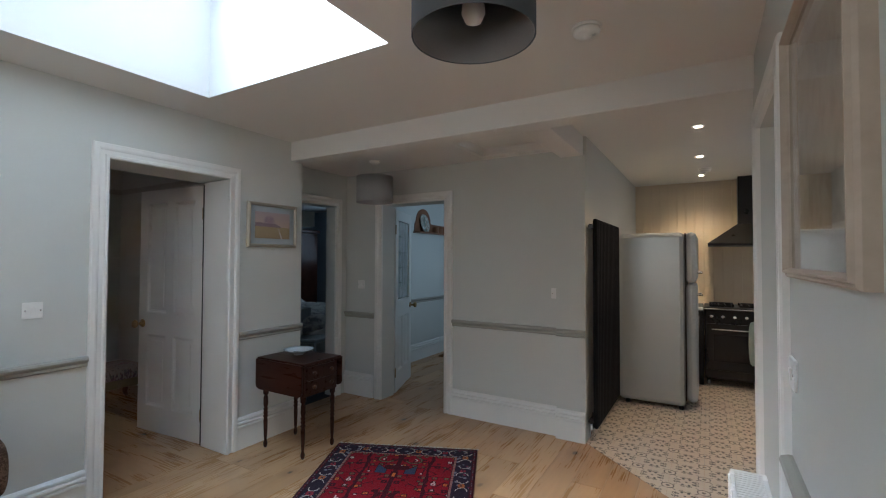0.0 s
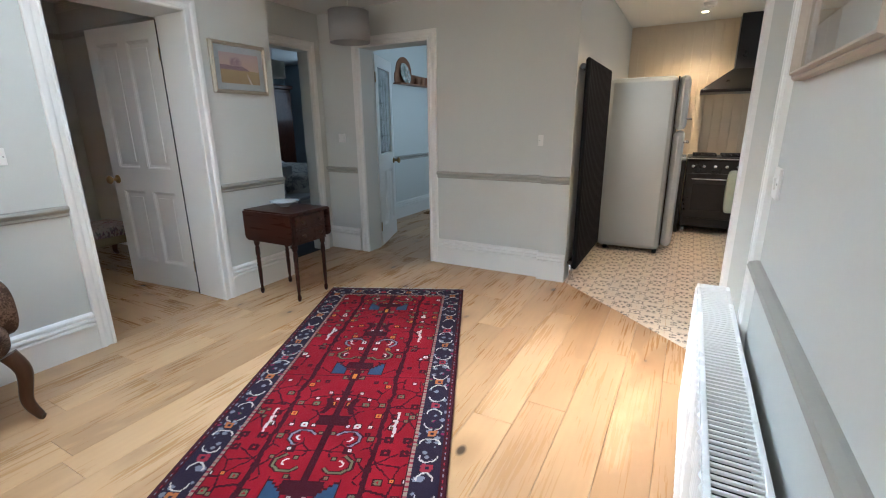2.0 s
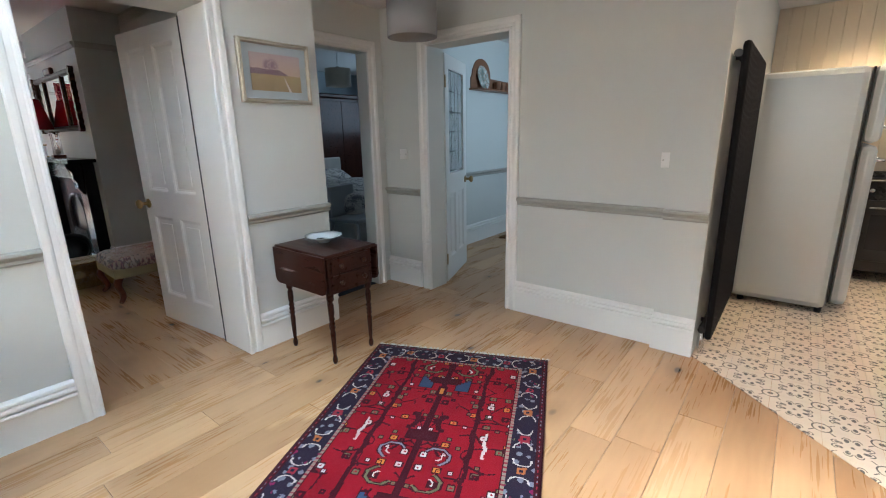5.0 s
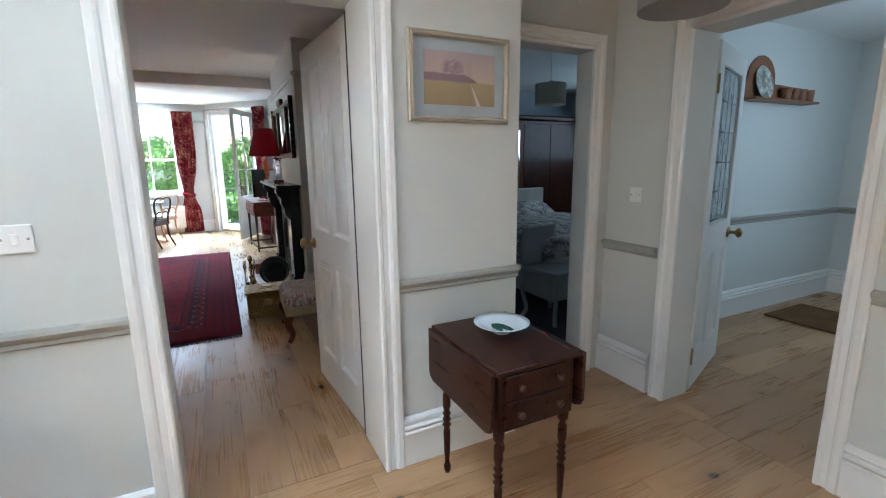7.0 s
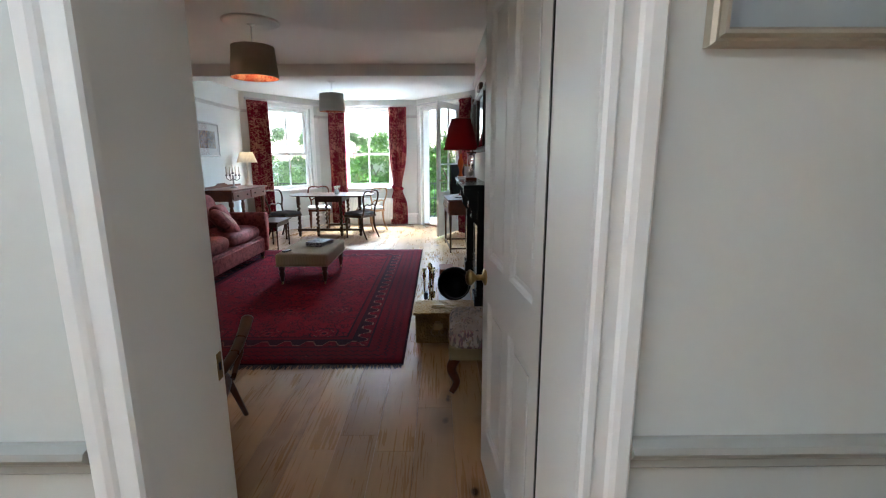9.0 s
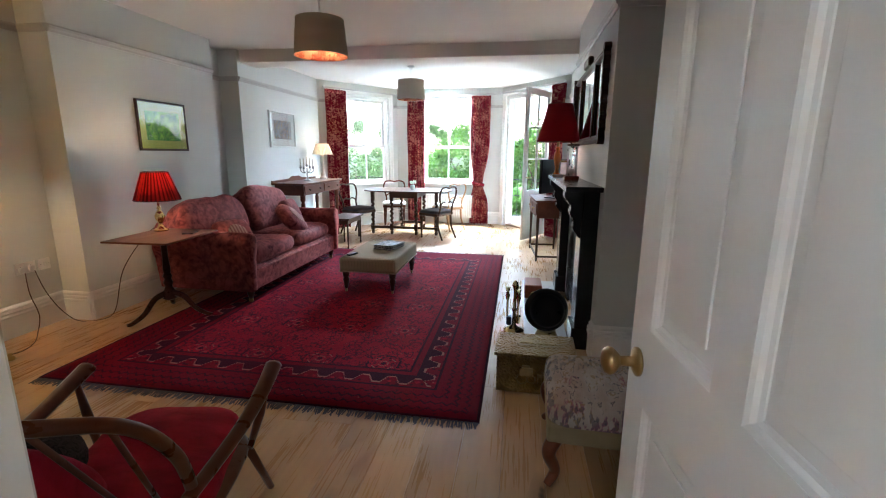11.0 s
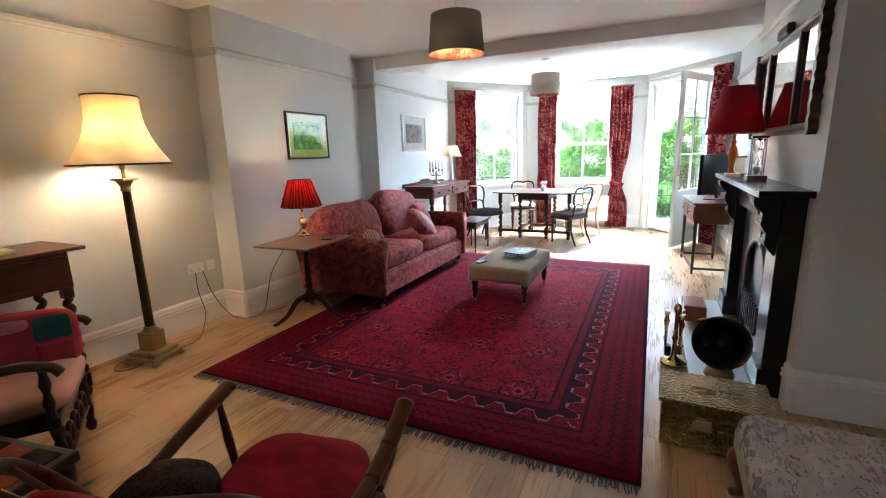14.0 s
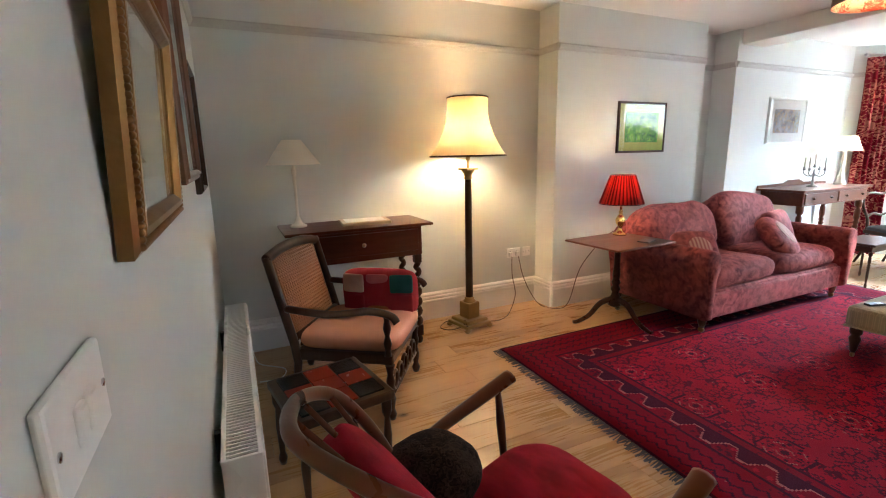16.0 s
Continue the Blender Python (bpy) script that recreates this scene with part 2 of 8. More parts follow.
# ---- shape building ----
def block(bm, a, b, bevel=0.0, m=None):
    """A box from corner a to corner b with its edges rounded."""
    c = [(p + q) / 2 for p, q in zip(a, b)]
    s = [abs(q - p) for p, q in zip(a, b)]
    mat = Matrix.LocRotScale(c, None, s)
    if m is not None:
        mat = m @ mat
    made = bmesh.ops.create_cube(bm, size=1, matrix=mat)
    if bevel:
        edges = {e for v in made["verts"] for e in v.link_edges}
        bmesh.ops.bevel(bm, geom=list(edges), offset=min(bevel, min(s) * 0.45), segments=2, affect="EDGES", profile=0.5)
    return bm


def boxed(*corners, bevel=0.0, m=None):
    bm = bmesh.new()
    for a, b in zip(corners[::2], corners[1::2]):
        block(bm, a, b, bevel, m)
    return bm


def turned(profile, segs=20, m=None, bm=None):
    """A body turned round z from (radius, height) pairs."""
    bm = bm or bmesh.new()
    rings = []
    for r, z in profile:
        ring = []
        for i in range(segs):
            a = 2 * math.pi * i / segs
            v = Vector((r * math.cos(a), r * math.sin(a), z))
            ring.append(bm.verts.new(m @ v if m is not None else v))
        rings.append(ring)
    for p, q in zip(rings, rings[1:]):
        for i in range(segs):
            f = bm.faces.new((p[i], p[(i + 1) % segs], q[(i + 1) % segs], q[i]))
            f.smooth = True
    for ring, flip in ((rings[0], True), (rings[-1], False)):
        if max((v.co - ring[0].co).length for v in ring) > 1e-4:
            bm.faces.new(ring[::-1] if flip else ring)
    return bm


def hose(points, radii, segs=10, bm=None, flat=1.0):
    """A round bar along points; radii one number or one a point; flat squeezes it upright."""
    bm = bm or bmesh.new()
    pts = [Vector(p) for p in points]
    if not isinstance(radii, (list, tuple)):
        radii = [radii] * len(pts)
    rings, side = [], None
    for i, p in enumerate(pts):
        d = (pts[min(i + 1, len(pts) - 1)] - pts[max(i - 1, 0)]).normalized()
        if side is None:
            side = d.cross(Vector((0, 0, 1)) if abs(d.z) < 0.9 else Vector((1, 0, 0))).normalized()
        else:
            side = (side - d * side.dot(d)).normalized()
        up = side.cross(d)
        rings.append([bm.verts.new(p + (side * math.cos(2 * math.pi * k / segs) + up * (flat * math.sin(2 * math.pi * k / segs))) * radii[i]) for k in range(segs)])
    for p, q in zip(rings, rings[1:]):
        for k in range(segs):
            f = bm.faces.new((p[k], p[(k + 1) % segs], q[(k + 1) % segs], q[k]))
            f.smooth = True
    bm.faces.new(rings[0][::-1])
    bm.faces.new(rings[-1])
    return bm


def curve_points(points, n=8):
    """A smooth line through points."""
    pts = [Vector(p) for p in points]
    out = []
    for i in range(len(pts) - 1):
        p0, p1, p2, p3 = pts[max(i - 1, 0)], pts[i], pts[i + 1], pts[min(i + 2, len(pts) - 1)]
        for k in range(n):
            t = k / n
            out.append(0.5 * ((2 * p1) + (p2 - p0) * t + (2 * p0 - 5 * p1 + 4 * p2 - p3) * t * t + (3 * p1 - p0 - 3 * p2 + p3) * t ** 3))
    return out + [pts[-1]]


def prism(outline, z0, z1, bm=None, bevel=0.0, m=None):
    """A flat outline (x, y) raised from z0 to z1."""
    bm = bm or bmesh.new()
    def at(x, y, z):
        v = Vector((x, y, z))
        return bm.verts.new(m @ v if m is not None else v)
    low, high = [at(x, y, z0) for x, y in outline], [at(x, y, z1) for x, y in outline]
    n = len(outline)
    faces = [bm.faces.new(low[::-1]), bm.faces.new(high)]
    for i in range(n):
        faces.append(bm.faces.new((low[i], low[(i + 1) % n], high[(i + 1) % n], high[i])))
    if bevel:
        edges = {e for f in faces[:2] for e in f.edges}
        bmesh.ops.bevel(bm, geom=list(edges), offset=bevel, segments=2, affect="EDGES", profile=0.5)
    return bm


def strip(bm, profile, p0, p1, out, up=(0, 0, 1), mitre0=0.0, mitre1=0.0):
    """A moulding of cross-section profile (out, up) from p0 to p1; a mitre leans the end."""
    p0, p1, out, up = Vector(p0), Vector(p1), Vector(out), Vector(up)
    d = (p1 - p0).normalized()
    a = [bm.verts.new(p0 + out * o + up * u - d * (mitre0 * u)) for o, u in profile]
    b = [bm.verts.new(p1 + out * o + up * u + d * (mitre1 * u)) for o, u in profile]
    n = len(profile)
    for i in range(n):
        bm.faces.new((a[i], a[(i + 1) % n], b[(i + 1) % n], b[i]))
    bm.faces.new(a[::-1])
    bm.faces.new(b)
    return bm


def mesh_of(name, bm, mat):
    bmesh.ops.recalc_face_normals(bm, faces=bm.faces)
    data = bpy.data.meshes.new(name)
    bm.to_mesh(data)
    bm.free()
    data.materials.append(mat)
    return data


def part(name, bm, mat, parent, label=""):
    ob = new(name, mesh_of(name, bm, mat))
    ob.parent = parent
    return tagged(ob, label)


def shared(name, data, parent, m=None):
    """One more piece on a mesh that others use too."""
    ob = new(name, data)
    ob.parent = parent
    if m is not None:
        ob.matrix_local = m
    return ob


def thing(name, m, label, category, group=""):
    ob = new(name)
    ob.matrix_world = m
    ob.empty_display_size = 0.1
    return tagged(ob, label, category, group)


def single(name, bm, mat, label, category, m=None, group=""):
    ob = new(name, mesh_of(name, bm, mat))
    if m is not None:
        ob.matrix_world = m
    return tagged(ob, label, category, group)


def setting(name, bm, mat, label=""):
    return tagged(new(name, mesh_of(name, bm, mat)), label, kind="structure")


# ---- walls, floors, ceilings ----
def wall_run(name, p0, p1, thick, z0, z1, holes=(), mat=WALL, label="plain painted plaster wall"):
    """A wall whose face runs from p0 to p1 and whose body lies to the right of that line; holes are (from, to, low, high)."""
    p0, p1 = Vector((*p0, 0)), Vector((*p1, 0))
    length = (p1 - p0).length
    yaw = math.atan2(p1.y - p0.y, p1.x - p0.x)
    m = Matrix.Translation(p0) @ Matrix.Rotation(yaw, 4, "Z")
    bm = bmesh.new()
    at = 0.0
    for a, b, low, high in sorted(holes):
        if a > at:
            block(bm, (at, -thick, z0), (a, 0, z1), m=m)
        if low > z0:
            block(bm, (a, -thick, z0), (b, 0, low), m=m)
        if high < z1:
            block(bm, (a, -thick, high), (b, 0, z1), m=m)
        at = b
    if length > at:
        block(bm, (at, -thick, z0), (length, 0, z1), m=m)
    return setting(name, bm, mat, label)


HALL_C, LIV_C, ALC_C = 2.425, 2.55, 2.33
XW, XL, XB = -3.062, -3.412, -3.39   # hall face and living face of the thick wall, bedroom door wall
YF, YK = 3.605, 2.60                 # wall with the front hall door, beam

# hall
wall_run("wall_hall_living", (XW, 2.685), (XW, -2.1), XW - XL, 0, 2.7, [(0.635, 1.495, 0, 2.02)])
wall_run("wall_hall_right", (0.19, -1.5), (0.19, 2.64), 0.14, 0, 2.7, [(3.16, 3.84, 0, 2.01)])
wall_run("wall_hall_back", (XW, -1.5), (0.19, -1.5), 0.15, 0, 2.7)
wall_run("wall_facing", (-0.845, YF), (-3.69, YF), -0.2 * -1, 0, 2.7, [(1.305, 2.045, 0, 1.99)])
wall_run("wall_bedroom_door", (XB, YF), (XB, 2.685), 0.123, 0, 2.7, [(0.175, 0.82, 0, 1.98)])
setting("door_lining_living", boxed((-3.362, 1.99, 0), (XW - 0.002, 2.05, 2.018)), TRIM, "white painted door lining")
setting("door_lining_living_left", prism([(XL + 0.004, 1.189), (XW - 0.002, 1.189), (XW - 0.002, 1.214), (XL + 0.004, 1.193)], 0.001, 2.018), TRIM, "white painted door lining")
# Thin black strip put in where the hinge-side gap is only dark.
setting("trim_door_seal", boxed((-3.3725, 1.9865, 0.004), (-3.3625, 2.047, 2.0)), BLACKM, "black strip standing in for the shade of the door gap")
setting("wall_pillar", boxed((-1.075, 3.562, 0), (-0.845, YF, 2.263)), WALL, "slim painted pillar on the wall end")

bm = bmesh.new()
SX0, SX1, SY0, SY1 = -2.66, -1.27, 0.02, 1.58
for a, b in (((XW, -1.5), (SX0, YK)), ((SX1, -1.5), (0.19, YK)), ((SX0, -1.5), (SX1, SY0)), ((SX0, SY1), (SX1, YK))):
    block(bm, (*a, HALL_C), (*b, HALL_C + 0.12))
setting("ceiling_hall", bm, CEIL, "smooth white painted ceiling")
bm = bmesh.new()
T = 3.10
for a, b in (((SX0 - 0.05, SY0 - 0.05), (SX0, SY1 + 0.05)), ((SX1, SY0 - 0.05), (SX1 + 0.05, SY1 + 0.05)), ((SX0, SY0 - 0.05), (SX1, SY0)), ((SX0, SY1), (SX1, SY1 + 0.05))):
    block(bm, (*a, HALL_C + 0.12), (*b, T))
setting("skylight_shaft", bm, CEIL, "white plastered skylight shaft")
sk = tagged(new("window_skylight"), "white framed roof window in a deep shaft", "window", kind="structure")
bm = bmesh.new()
for a, b in (((SX0, SY0), (SX0 + 0.08, SY1)), ((SX1 - 0.08, SY0), (SX1, SY1)), ((SX0 + 0.08, SY0), (SX1 - 0.08, SY0 + 0.08)), ((SX0 + 0.08, SY1 - 0.08), (SX1 - 0.08, SY1))):
    block(bm, (*a, T), (*b, T + 0.07), 0.006)
part("window_frame", bm, TRIM, sk)
pane = part("pane", boxed((SX0 + 0.08, SY0 + 0.08, T + 0.03), (SX1 - 0.08, SY1 - 0.08, T + 0.036)), GLASS, sk)
pane.visible_shadow = False
setting("roof_over_hall", boxed((-3.6, -1.65, T + 0.08), (SX0 - 0.002, 3.0, T + 0.14), (SX1 + 0.002, -1.65, T + 0.08), (0.4, 3.0, T + 0.14)), CEIL, "flat roof deck")
setting("beam_hall", boxed((XW, 2.56, 2.263), (0.19, 2.72, 2.53), bevel=0.008), CEIL, "boxed white ceiling beam")
setting("beam_kitchen", boxed((-1.04, 2.722, 2.263), (-0.865, 3.60, 2.52), bevel=0.006), CEIL, "boxed white ceiling beam")

bm = bmesh.new()
HX0, HX1, HY0, HY1 = -1.66, -1.12, 2.93, 3.42
for a, b in (((-3.7, 2.69), (HX0, YF)), ((HX1, 2.69), (-1.0, YF)), ((HX0, 2.69), (HX1, HY0)), ((HX0, HY1), (HX1, YF))):
    block(bm, (*a, ALC_C), (*b, ALC_C + 0.2))
setting("ceiling_alcove", bm, CEIL, "white painted ceiling with a loft hatch")
hatch = tagged(new("loft_hatch"), "white recessed loft hatch in the ceiling", "hatch", kind="structure")
part("panel", boxed((HX0, HY0, ALC_C + 0.05), (HX1, HY1, ALC_C + 0.08), bevel=0.004), TRIM, hatch)
bm = bmesh.new()
for a, b in (((HX0 - 0.05, HY0 - 0.05), (HX0, HY1 + 0.05)), ((HX1, HY0 - 0.05), (HX1 + 0.05, HY1 + 0.05)), ((HX0, HY0 - 0.05), (HX1, HY0)), ((HX0, HY1), (HX1, HY1 + 0.05))):
    block(bm, (*a, ALC_C - 0.014), (*b, ALC_C + 0.02), 0.004)
part("hatch_frame", bm, TRIM, hatch)

# kitchen
wall_run("wall_kitchen_left", (-0.845, 6.48), (-0.845, 3.607), 0.12, 0, 2.7)
wall_run("wall_kitchen_back", (1.7, 6.48), (-0.97, 6.48), 0.12 * -1 * -1, 0, 2.7, mat=CREAM, label="cream painted wall behind boarding")
wall_run("wall_kitchen_right", (1.7, 2.6), (1.7, 6.48), 0.12, 0, 2.7)
wall_run("wall_kitchen_front", (0.332, 2.64), (1.7, 2.64), 0.12, 0, 2.7)
setting("ceiling_kitchen", boxed((-0.864, 2.721, HALL_C), (1.8, 6.6, HALL_C + 0.1)), CEIL, "white painted kitchen ceiling")

# front hall
wall_run("wall_front_hall_left", (-3.60, 7.0), (-3.60, 3.806), 0.085, 0, 2.7)
wall_run("wall_front_hall_end", (-1.88, 7.0), (-3.70, 7.0), 0.12, 0, 2.7)
wall_run("wall_front_hall_right", (-1.88, 3.806), (-1.88, 7.0), 0.12, 0, 2.7)
setting("ceiling_front_hall", boxed((-3.7, 3.806, HALL_C), (-1.8, 7.1, HALL_C + 0.1)), CEIL, "white painted ceiling")

# bedroom
BLUE = plain("dusty_blue_paint", (0.36, 0.42, 0.46), 0.75, vary=0.06, scale=1.2, bump=0.08, fine=90)
wall_run("wall_bedroom_left", (-7.4, 2.705), (-3.513, 2.705), 0.1, 0, 2.7, mat=BLUE)
wall_run("wall_bedroom_far", (-7.4, 6.9), (-7.4, 2.705), 0.1, 0, 2.7, mat=BLUE)
wall_run("wall_bedroom_end", (-3.692, 6.9), (-7.4, 6.9), 0.1, 0, 2.7, mat=BLUE)
setting("ceiling_bedroom", boxed((-7.5, 2.6, HALL_C + 0.02), (-3.69, 7.0, HALL_C + 0.1)), CEIL, "white painted ceiling")

# living room
wall_run("wall_living_left", (-10.6, -1.99), (-3.05, -1.99), 0.15, 0, 2.75)
setting("wall_pier", boxed((-7.86, -1.99, 0), (-6.065, -1.737, 2.6)), WALL, "painted chimney pier")
setting("wall_dining_left", boxed((-10.6, -1.99, 0), (-8.34, -1.737, 2.6)), WALL, "painted plaster wall")
wall_run("wall_living_right", (XL, 2.60), (-7.95, 2.60), 0.1, 0, 2.75)
setting("wall_chimney_breast", boxed((-7.95, 2.187, 0), (-6.06, 2.60, 2.6)), WALL, "painted chimney breast")
wall_run("wall_dining_right", (-7.952, 2.40), (-10.55, 2.40), 0.3, 0, 2.75)
setting("beam_living", boxed((-8.75, -1.737, 2.405), (-8.39, 2.40, 2.60), bevel=0.01), CEIL, "boxed ceiling beam between living and dining ends")
setting("ceiling_living", boxed((-12.1, -2.1, LIV_C), (XL, 2.7, LIV_C + 0.12)), CEIL, "white painted ceiling")

BAY = [(-10.55, 2.40), (-11.90, 1.30), (-11.90, -0.72), (-10.55, -1.737)]
BT = 0.22
DTOP, WTOP, WSILL = 2.38, 2.36, 0.79
len_r = math.hypot(1.35, 1.10)
len_l = math.hypot(1.35, 1.017)
wall_run("wall_bay_right", BAY[0], BAY[1], BT, 0, 2.75, [(0.36, 1.60, 0, DTOP)])
wall_run("wall_bay_middle", BAY[1], BAY[2], BT, 0, 2.75, [(0.50, 1.52, WSILL, WTOP)])
wall_run("wall_bay_left", BAY[2], BAY[3], BT, 0, 2.75, [(0.20, 1.18, WSILL, WTOP)])
setting("bay_roof", boxed((-12.3, -2.1, LIV_C + 0.125), (-8, 2.75, LIV_C + 0.2)), CEIL, "flat bay roof")

# ---- skirting, dado and picture rails, architraves ----
SKIRT = [(0, 0), (0.020, 0), (0.020, 0.150), (0.027, 0.152), (0.030, 0.162), (0.027, 0.172), (0.016, 0.174), (0.016, 0.180), (0.027, 0.182), (0.029, 0.190), (0.025, 0.200), (0.012, 0.203), (0.012, 0.209), (0.020, 0.212), (0.018, 0.222), (0.006, 0.234), (0, 0.236)]
DADOP = [(0, 0.815), (0.008, 0.815), (0.016, 0.823), (0.012, 0.835), (0.026, 0.848), (0.032, 0.858), (0.028, 0.869), (0.010, 0.875), (0, 0.875)]
PICT = [(0, 2.190), (0.010, 2.190), (0.014, 2.205), (0.024, 2.215), (0.028, 2.232), (0.022, 2.243), (0.008, 2.247), (0, 2.247)]
ARCH = [(0, 0), (0.016, 0), (0.022, 0.006), (0.022, 0.018), (0.014, 0.024), (0.014, 0.046), (0.020, 0.052), (0.024, 0.062), (0.024, 0.082), (0.018, 0.088), (0, 0.088)]


def mould(name, profile, runs, mat, label):
    bm = bmesh.new()
    for (x0, y0), (x1, y1), (ox, oy) in runs:
        strip(bm, profile, (x0, y0, 0), (x1, y1, 0), (ox, oy, 0))
    return setting(name, bm, mat, label)


W_, E_, S_, N_ = (-1, 0), (1, 0), (0, -1), (0, 1)
hall_runs = [((XW, -1.5), (XW, 1.130), E_), ((XW, 2.078), (XW, 2.685), E_), ((XB, 2.685), (XW, 2.685), N_),
             ((-3.0, YF), (XB, YF), S_), ((-1.075, YF), (-2.062, YF), S_), ((-0.845, 3.562), (-1.077, 3.562), S_)]
mould("baseboard_hall", SKIRT, hall_runs + [((0.19, -1.5), (0.19, 1.57), W_)], TRIM, "tall moulded white skirting board")
mould("trim_dado_hall", DADOP, hall_runs + [((0.19, -1.5), (0.19, 1.57), W_)], DADO, "taupe painted dado rail")
fh_runs = [((-3.60, 7.0), (-3.60, 3.806), E_), ((-1.88, 7.0), (-3.60, 7.0), S_), ((-1.88, 3.806), (-1.88, 7.0), W_)]
mould("baseboard_front_hall", SKIRT, fh_runs, TRIM, "tall moulded white skirting board")
mould("trim_dado_front_hall", DADOP, fh_runs, DADO, "taupe painted dado rail")
liv_runs = [((XL, 1.188), (XL, -1.99), W_), ((XL, -1.99), (-6.065, -1.99), N_), ((-6.065, -1.99), (-6.065, -1.737), E_), ((-6.065, -1.737), (-7.86, -1.737), N_),
            ((-7.86, -1.99), (-7.86, -1.737), W_), ((-7.86, -1.99), (-8.34, -1.99), N_), ((-8.34, -1.99), (-8.34, -1.737), E_), ((-8.34, -1.737), (-10.55, -1.737), N_),
            ((XL, 2.60), (-6.06, 2.60), S_), ((-6.06, 2.60), (-6.06, 2.187), E_), ((-7.95, 2.40), (-10.55, 2.40), S_)]
near_fire = [((-6.06, 2.187), (-6.16, 2.187), S_), ((-7.84, 2.187), (-7.95, 2.187), S_)]
mould("baseboard_living", SKIRT, liv_runs + near_fire, TRIM, "tall moulded white skirting board")
mould("trim_picture_rail", PICT, liv_runs + [((XL, 2.052), (XL, 2.60), W_), ((-6.06, 2.187), (-7.95, 2.187), S_)], RAILP, "grey painted picture rail")
bm, bm2 = bmesh.new(), bmesh.new()
for (p, q), (a, b) in ((BAY[:2], (0.0, 0.27)), (BAY[:2], (1.69, len_r)), (BAY[1:3], (0.0, 2.02)), (BAY[2:], (0.0, len_l))):
    p, q = Vector((*p, 0)), Vector((*q, 0))
    d = (q - p).normalized()
    out = Vector((-d.y, d.x, 0))
    strip(bm, SKIRT, p + d * a, p + d * b, out)
    spans = {2.02: ((0.0, 0.40), (1.62, 2.02)), len_l: ((0.0, 0.10), (1.28, len_l))}.get(b, ((a, b),))
    for s, e in spans:
        strip(bm2, PICT, p + d * s, p + d * e, out)
setting("baseboard_bay", bm, TRIM, "white skirting board round the bay")
setting("trim_picture_rail_bay", bm2, RAILP, "grey painted picture rail")


def architrave(name, p0, p1, top, out, mat=TRIM):
    """A moulded door surround on a wall face between p0 and p1 (the edges of the opening)."""
    bm = bmesh.new()
    a, b = Vector((*p0, 0)), Vector((*p1, 0))
    d = (b - a).normalized()
    out = Vector((*out, 0))
    up = Vector((0, 0, 1))
    strip(bm, ARCH, a, a + up * top, out, -d, mitre1=1.0)
    strip(bm, ARCH, b, b + up * top, out, d, mitre1=1.0)
    strip(bm, ARCH, a + up * top, b + up * top, out, up, mitre0=1.0, mitre1=1.0)
    return setting(name, bm, mat, "moulded white door surround")


architrave("trim_door_living", (XW, 1.218), (XW, 1.99), 2.02, (1, 0))
architrave("trim_door_front_hall", (-2.89, YF), (-2.15, YF), 1.99, (0, -1))
architrave("trim_door_bedroom", (XB, 2.785), (XB, 3.43), 1.98, (1, 0))
architrave("trim_door_right", (0.19, 1.66), (0.19, 2.34), 2.01, (-1, 0))


# ---- floors ----
SUB = plain("subfloor", (0.10, 0.06, 0.035), 0.8)
floor = setting("floor", boxed((-12.2, -2.2, -0.12), (1.9, 7.2, -0.018)), SUB, "wide oak floorboards with knots")


def boards(spaces, width, along, seed):
    """Oak boards over rectangles (x0, y0, x1, y1), staggered, with fine open joints."""
    rng = random.Random(seed)
    made = {}
    for x0, y0, x1, y1 in spaces:
        a0, a1, b0, b1 = (y0, y1, x0, x1) if along == "y" else (x0, x1, y0, y1)
        b = b0
        while b < b1 - 0.02:
            w = min(width, b1 - b)
            a = a0 - rng.uniform(0.0, 1.6)
            while a < a1:
                e = a + rng.choice((1.9, 1.9, 1.3, 0.8))
                s, t = max(a, a0), min(e, a1)
                a = e
                if t - s < 0.03:
                    continue
                key = (round(w, 3), round(t - s, 3), rng.randrange(3))
                if key not in made:
                    lx, ly = w / 2 - 0.0007, (t - s) / 2 - 0.0007
                    bm = boxed((-lx, -ly, -0.016), (lx, ly, 0), bevel=0.0011)
                    made[key] = mesh_of("board", bm, OAK)
                c = (b + w / 2, (s + t) / 2)
                turn = 180 * rng.randrange(2)
                m = pose(c[0], c[1], 0, 0, 0, turn) if along == "y" else pose(c[1], c[0], 0, 0, 0, 90 + turn)
                shared("board", made[key], floor, m)
            b += w


boards([(XW, -1.5, 0.19, 3.605), (XB - 0.03, 2.685, XW, 3.605), (-3.60, 3.605, -1.88, 7.0)], 0.19, "y", 3)
boards([(-11.95, -1.99, XW - 0.10, 2.60)], 0.19, "x", 8)
boards([(XW - 0.10, 1.192, XW, 1.99)], 0.10, "y", 5)


# ---- patterned stuffs ----
def knots_at(nt, x, y, scale, feature="F1"):
    node = nt.nodes.new("ShaderNodeTexVoronoi")
    node.feature = feature
    node.inputs["Scale"].default_value = scale
    nt.links.new(vector(nt, x, y, 0.0), node.inputs["Vector"])
    return Val(nt, node.outputs["Distance"])


def cloud_at(nt, x, y, scale, detail=2):
    node = nt.nodes.new("ShaderNodeTexNoise")
    node.inputs["Scale"].default_value, node.inputs["Detail"].default_value = scale, detail
    nt.links.new(vector(nt, x, y, 0.0), node.inputs["Vector"])
    return Val(nt, node.outputs[0])


def band(v, a, b):
    return (v > a) * (v < b)


def octagon(u, v):
    u, v = u.abs(), v.abs()
    return u.max(v).max((u + v) * 0.7071)


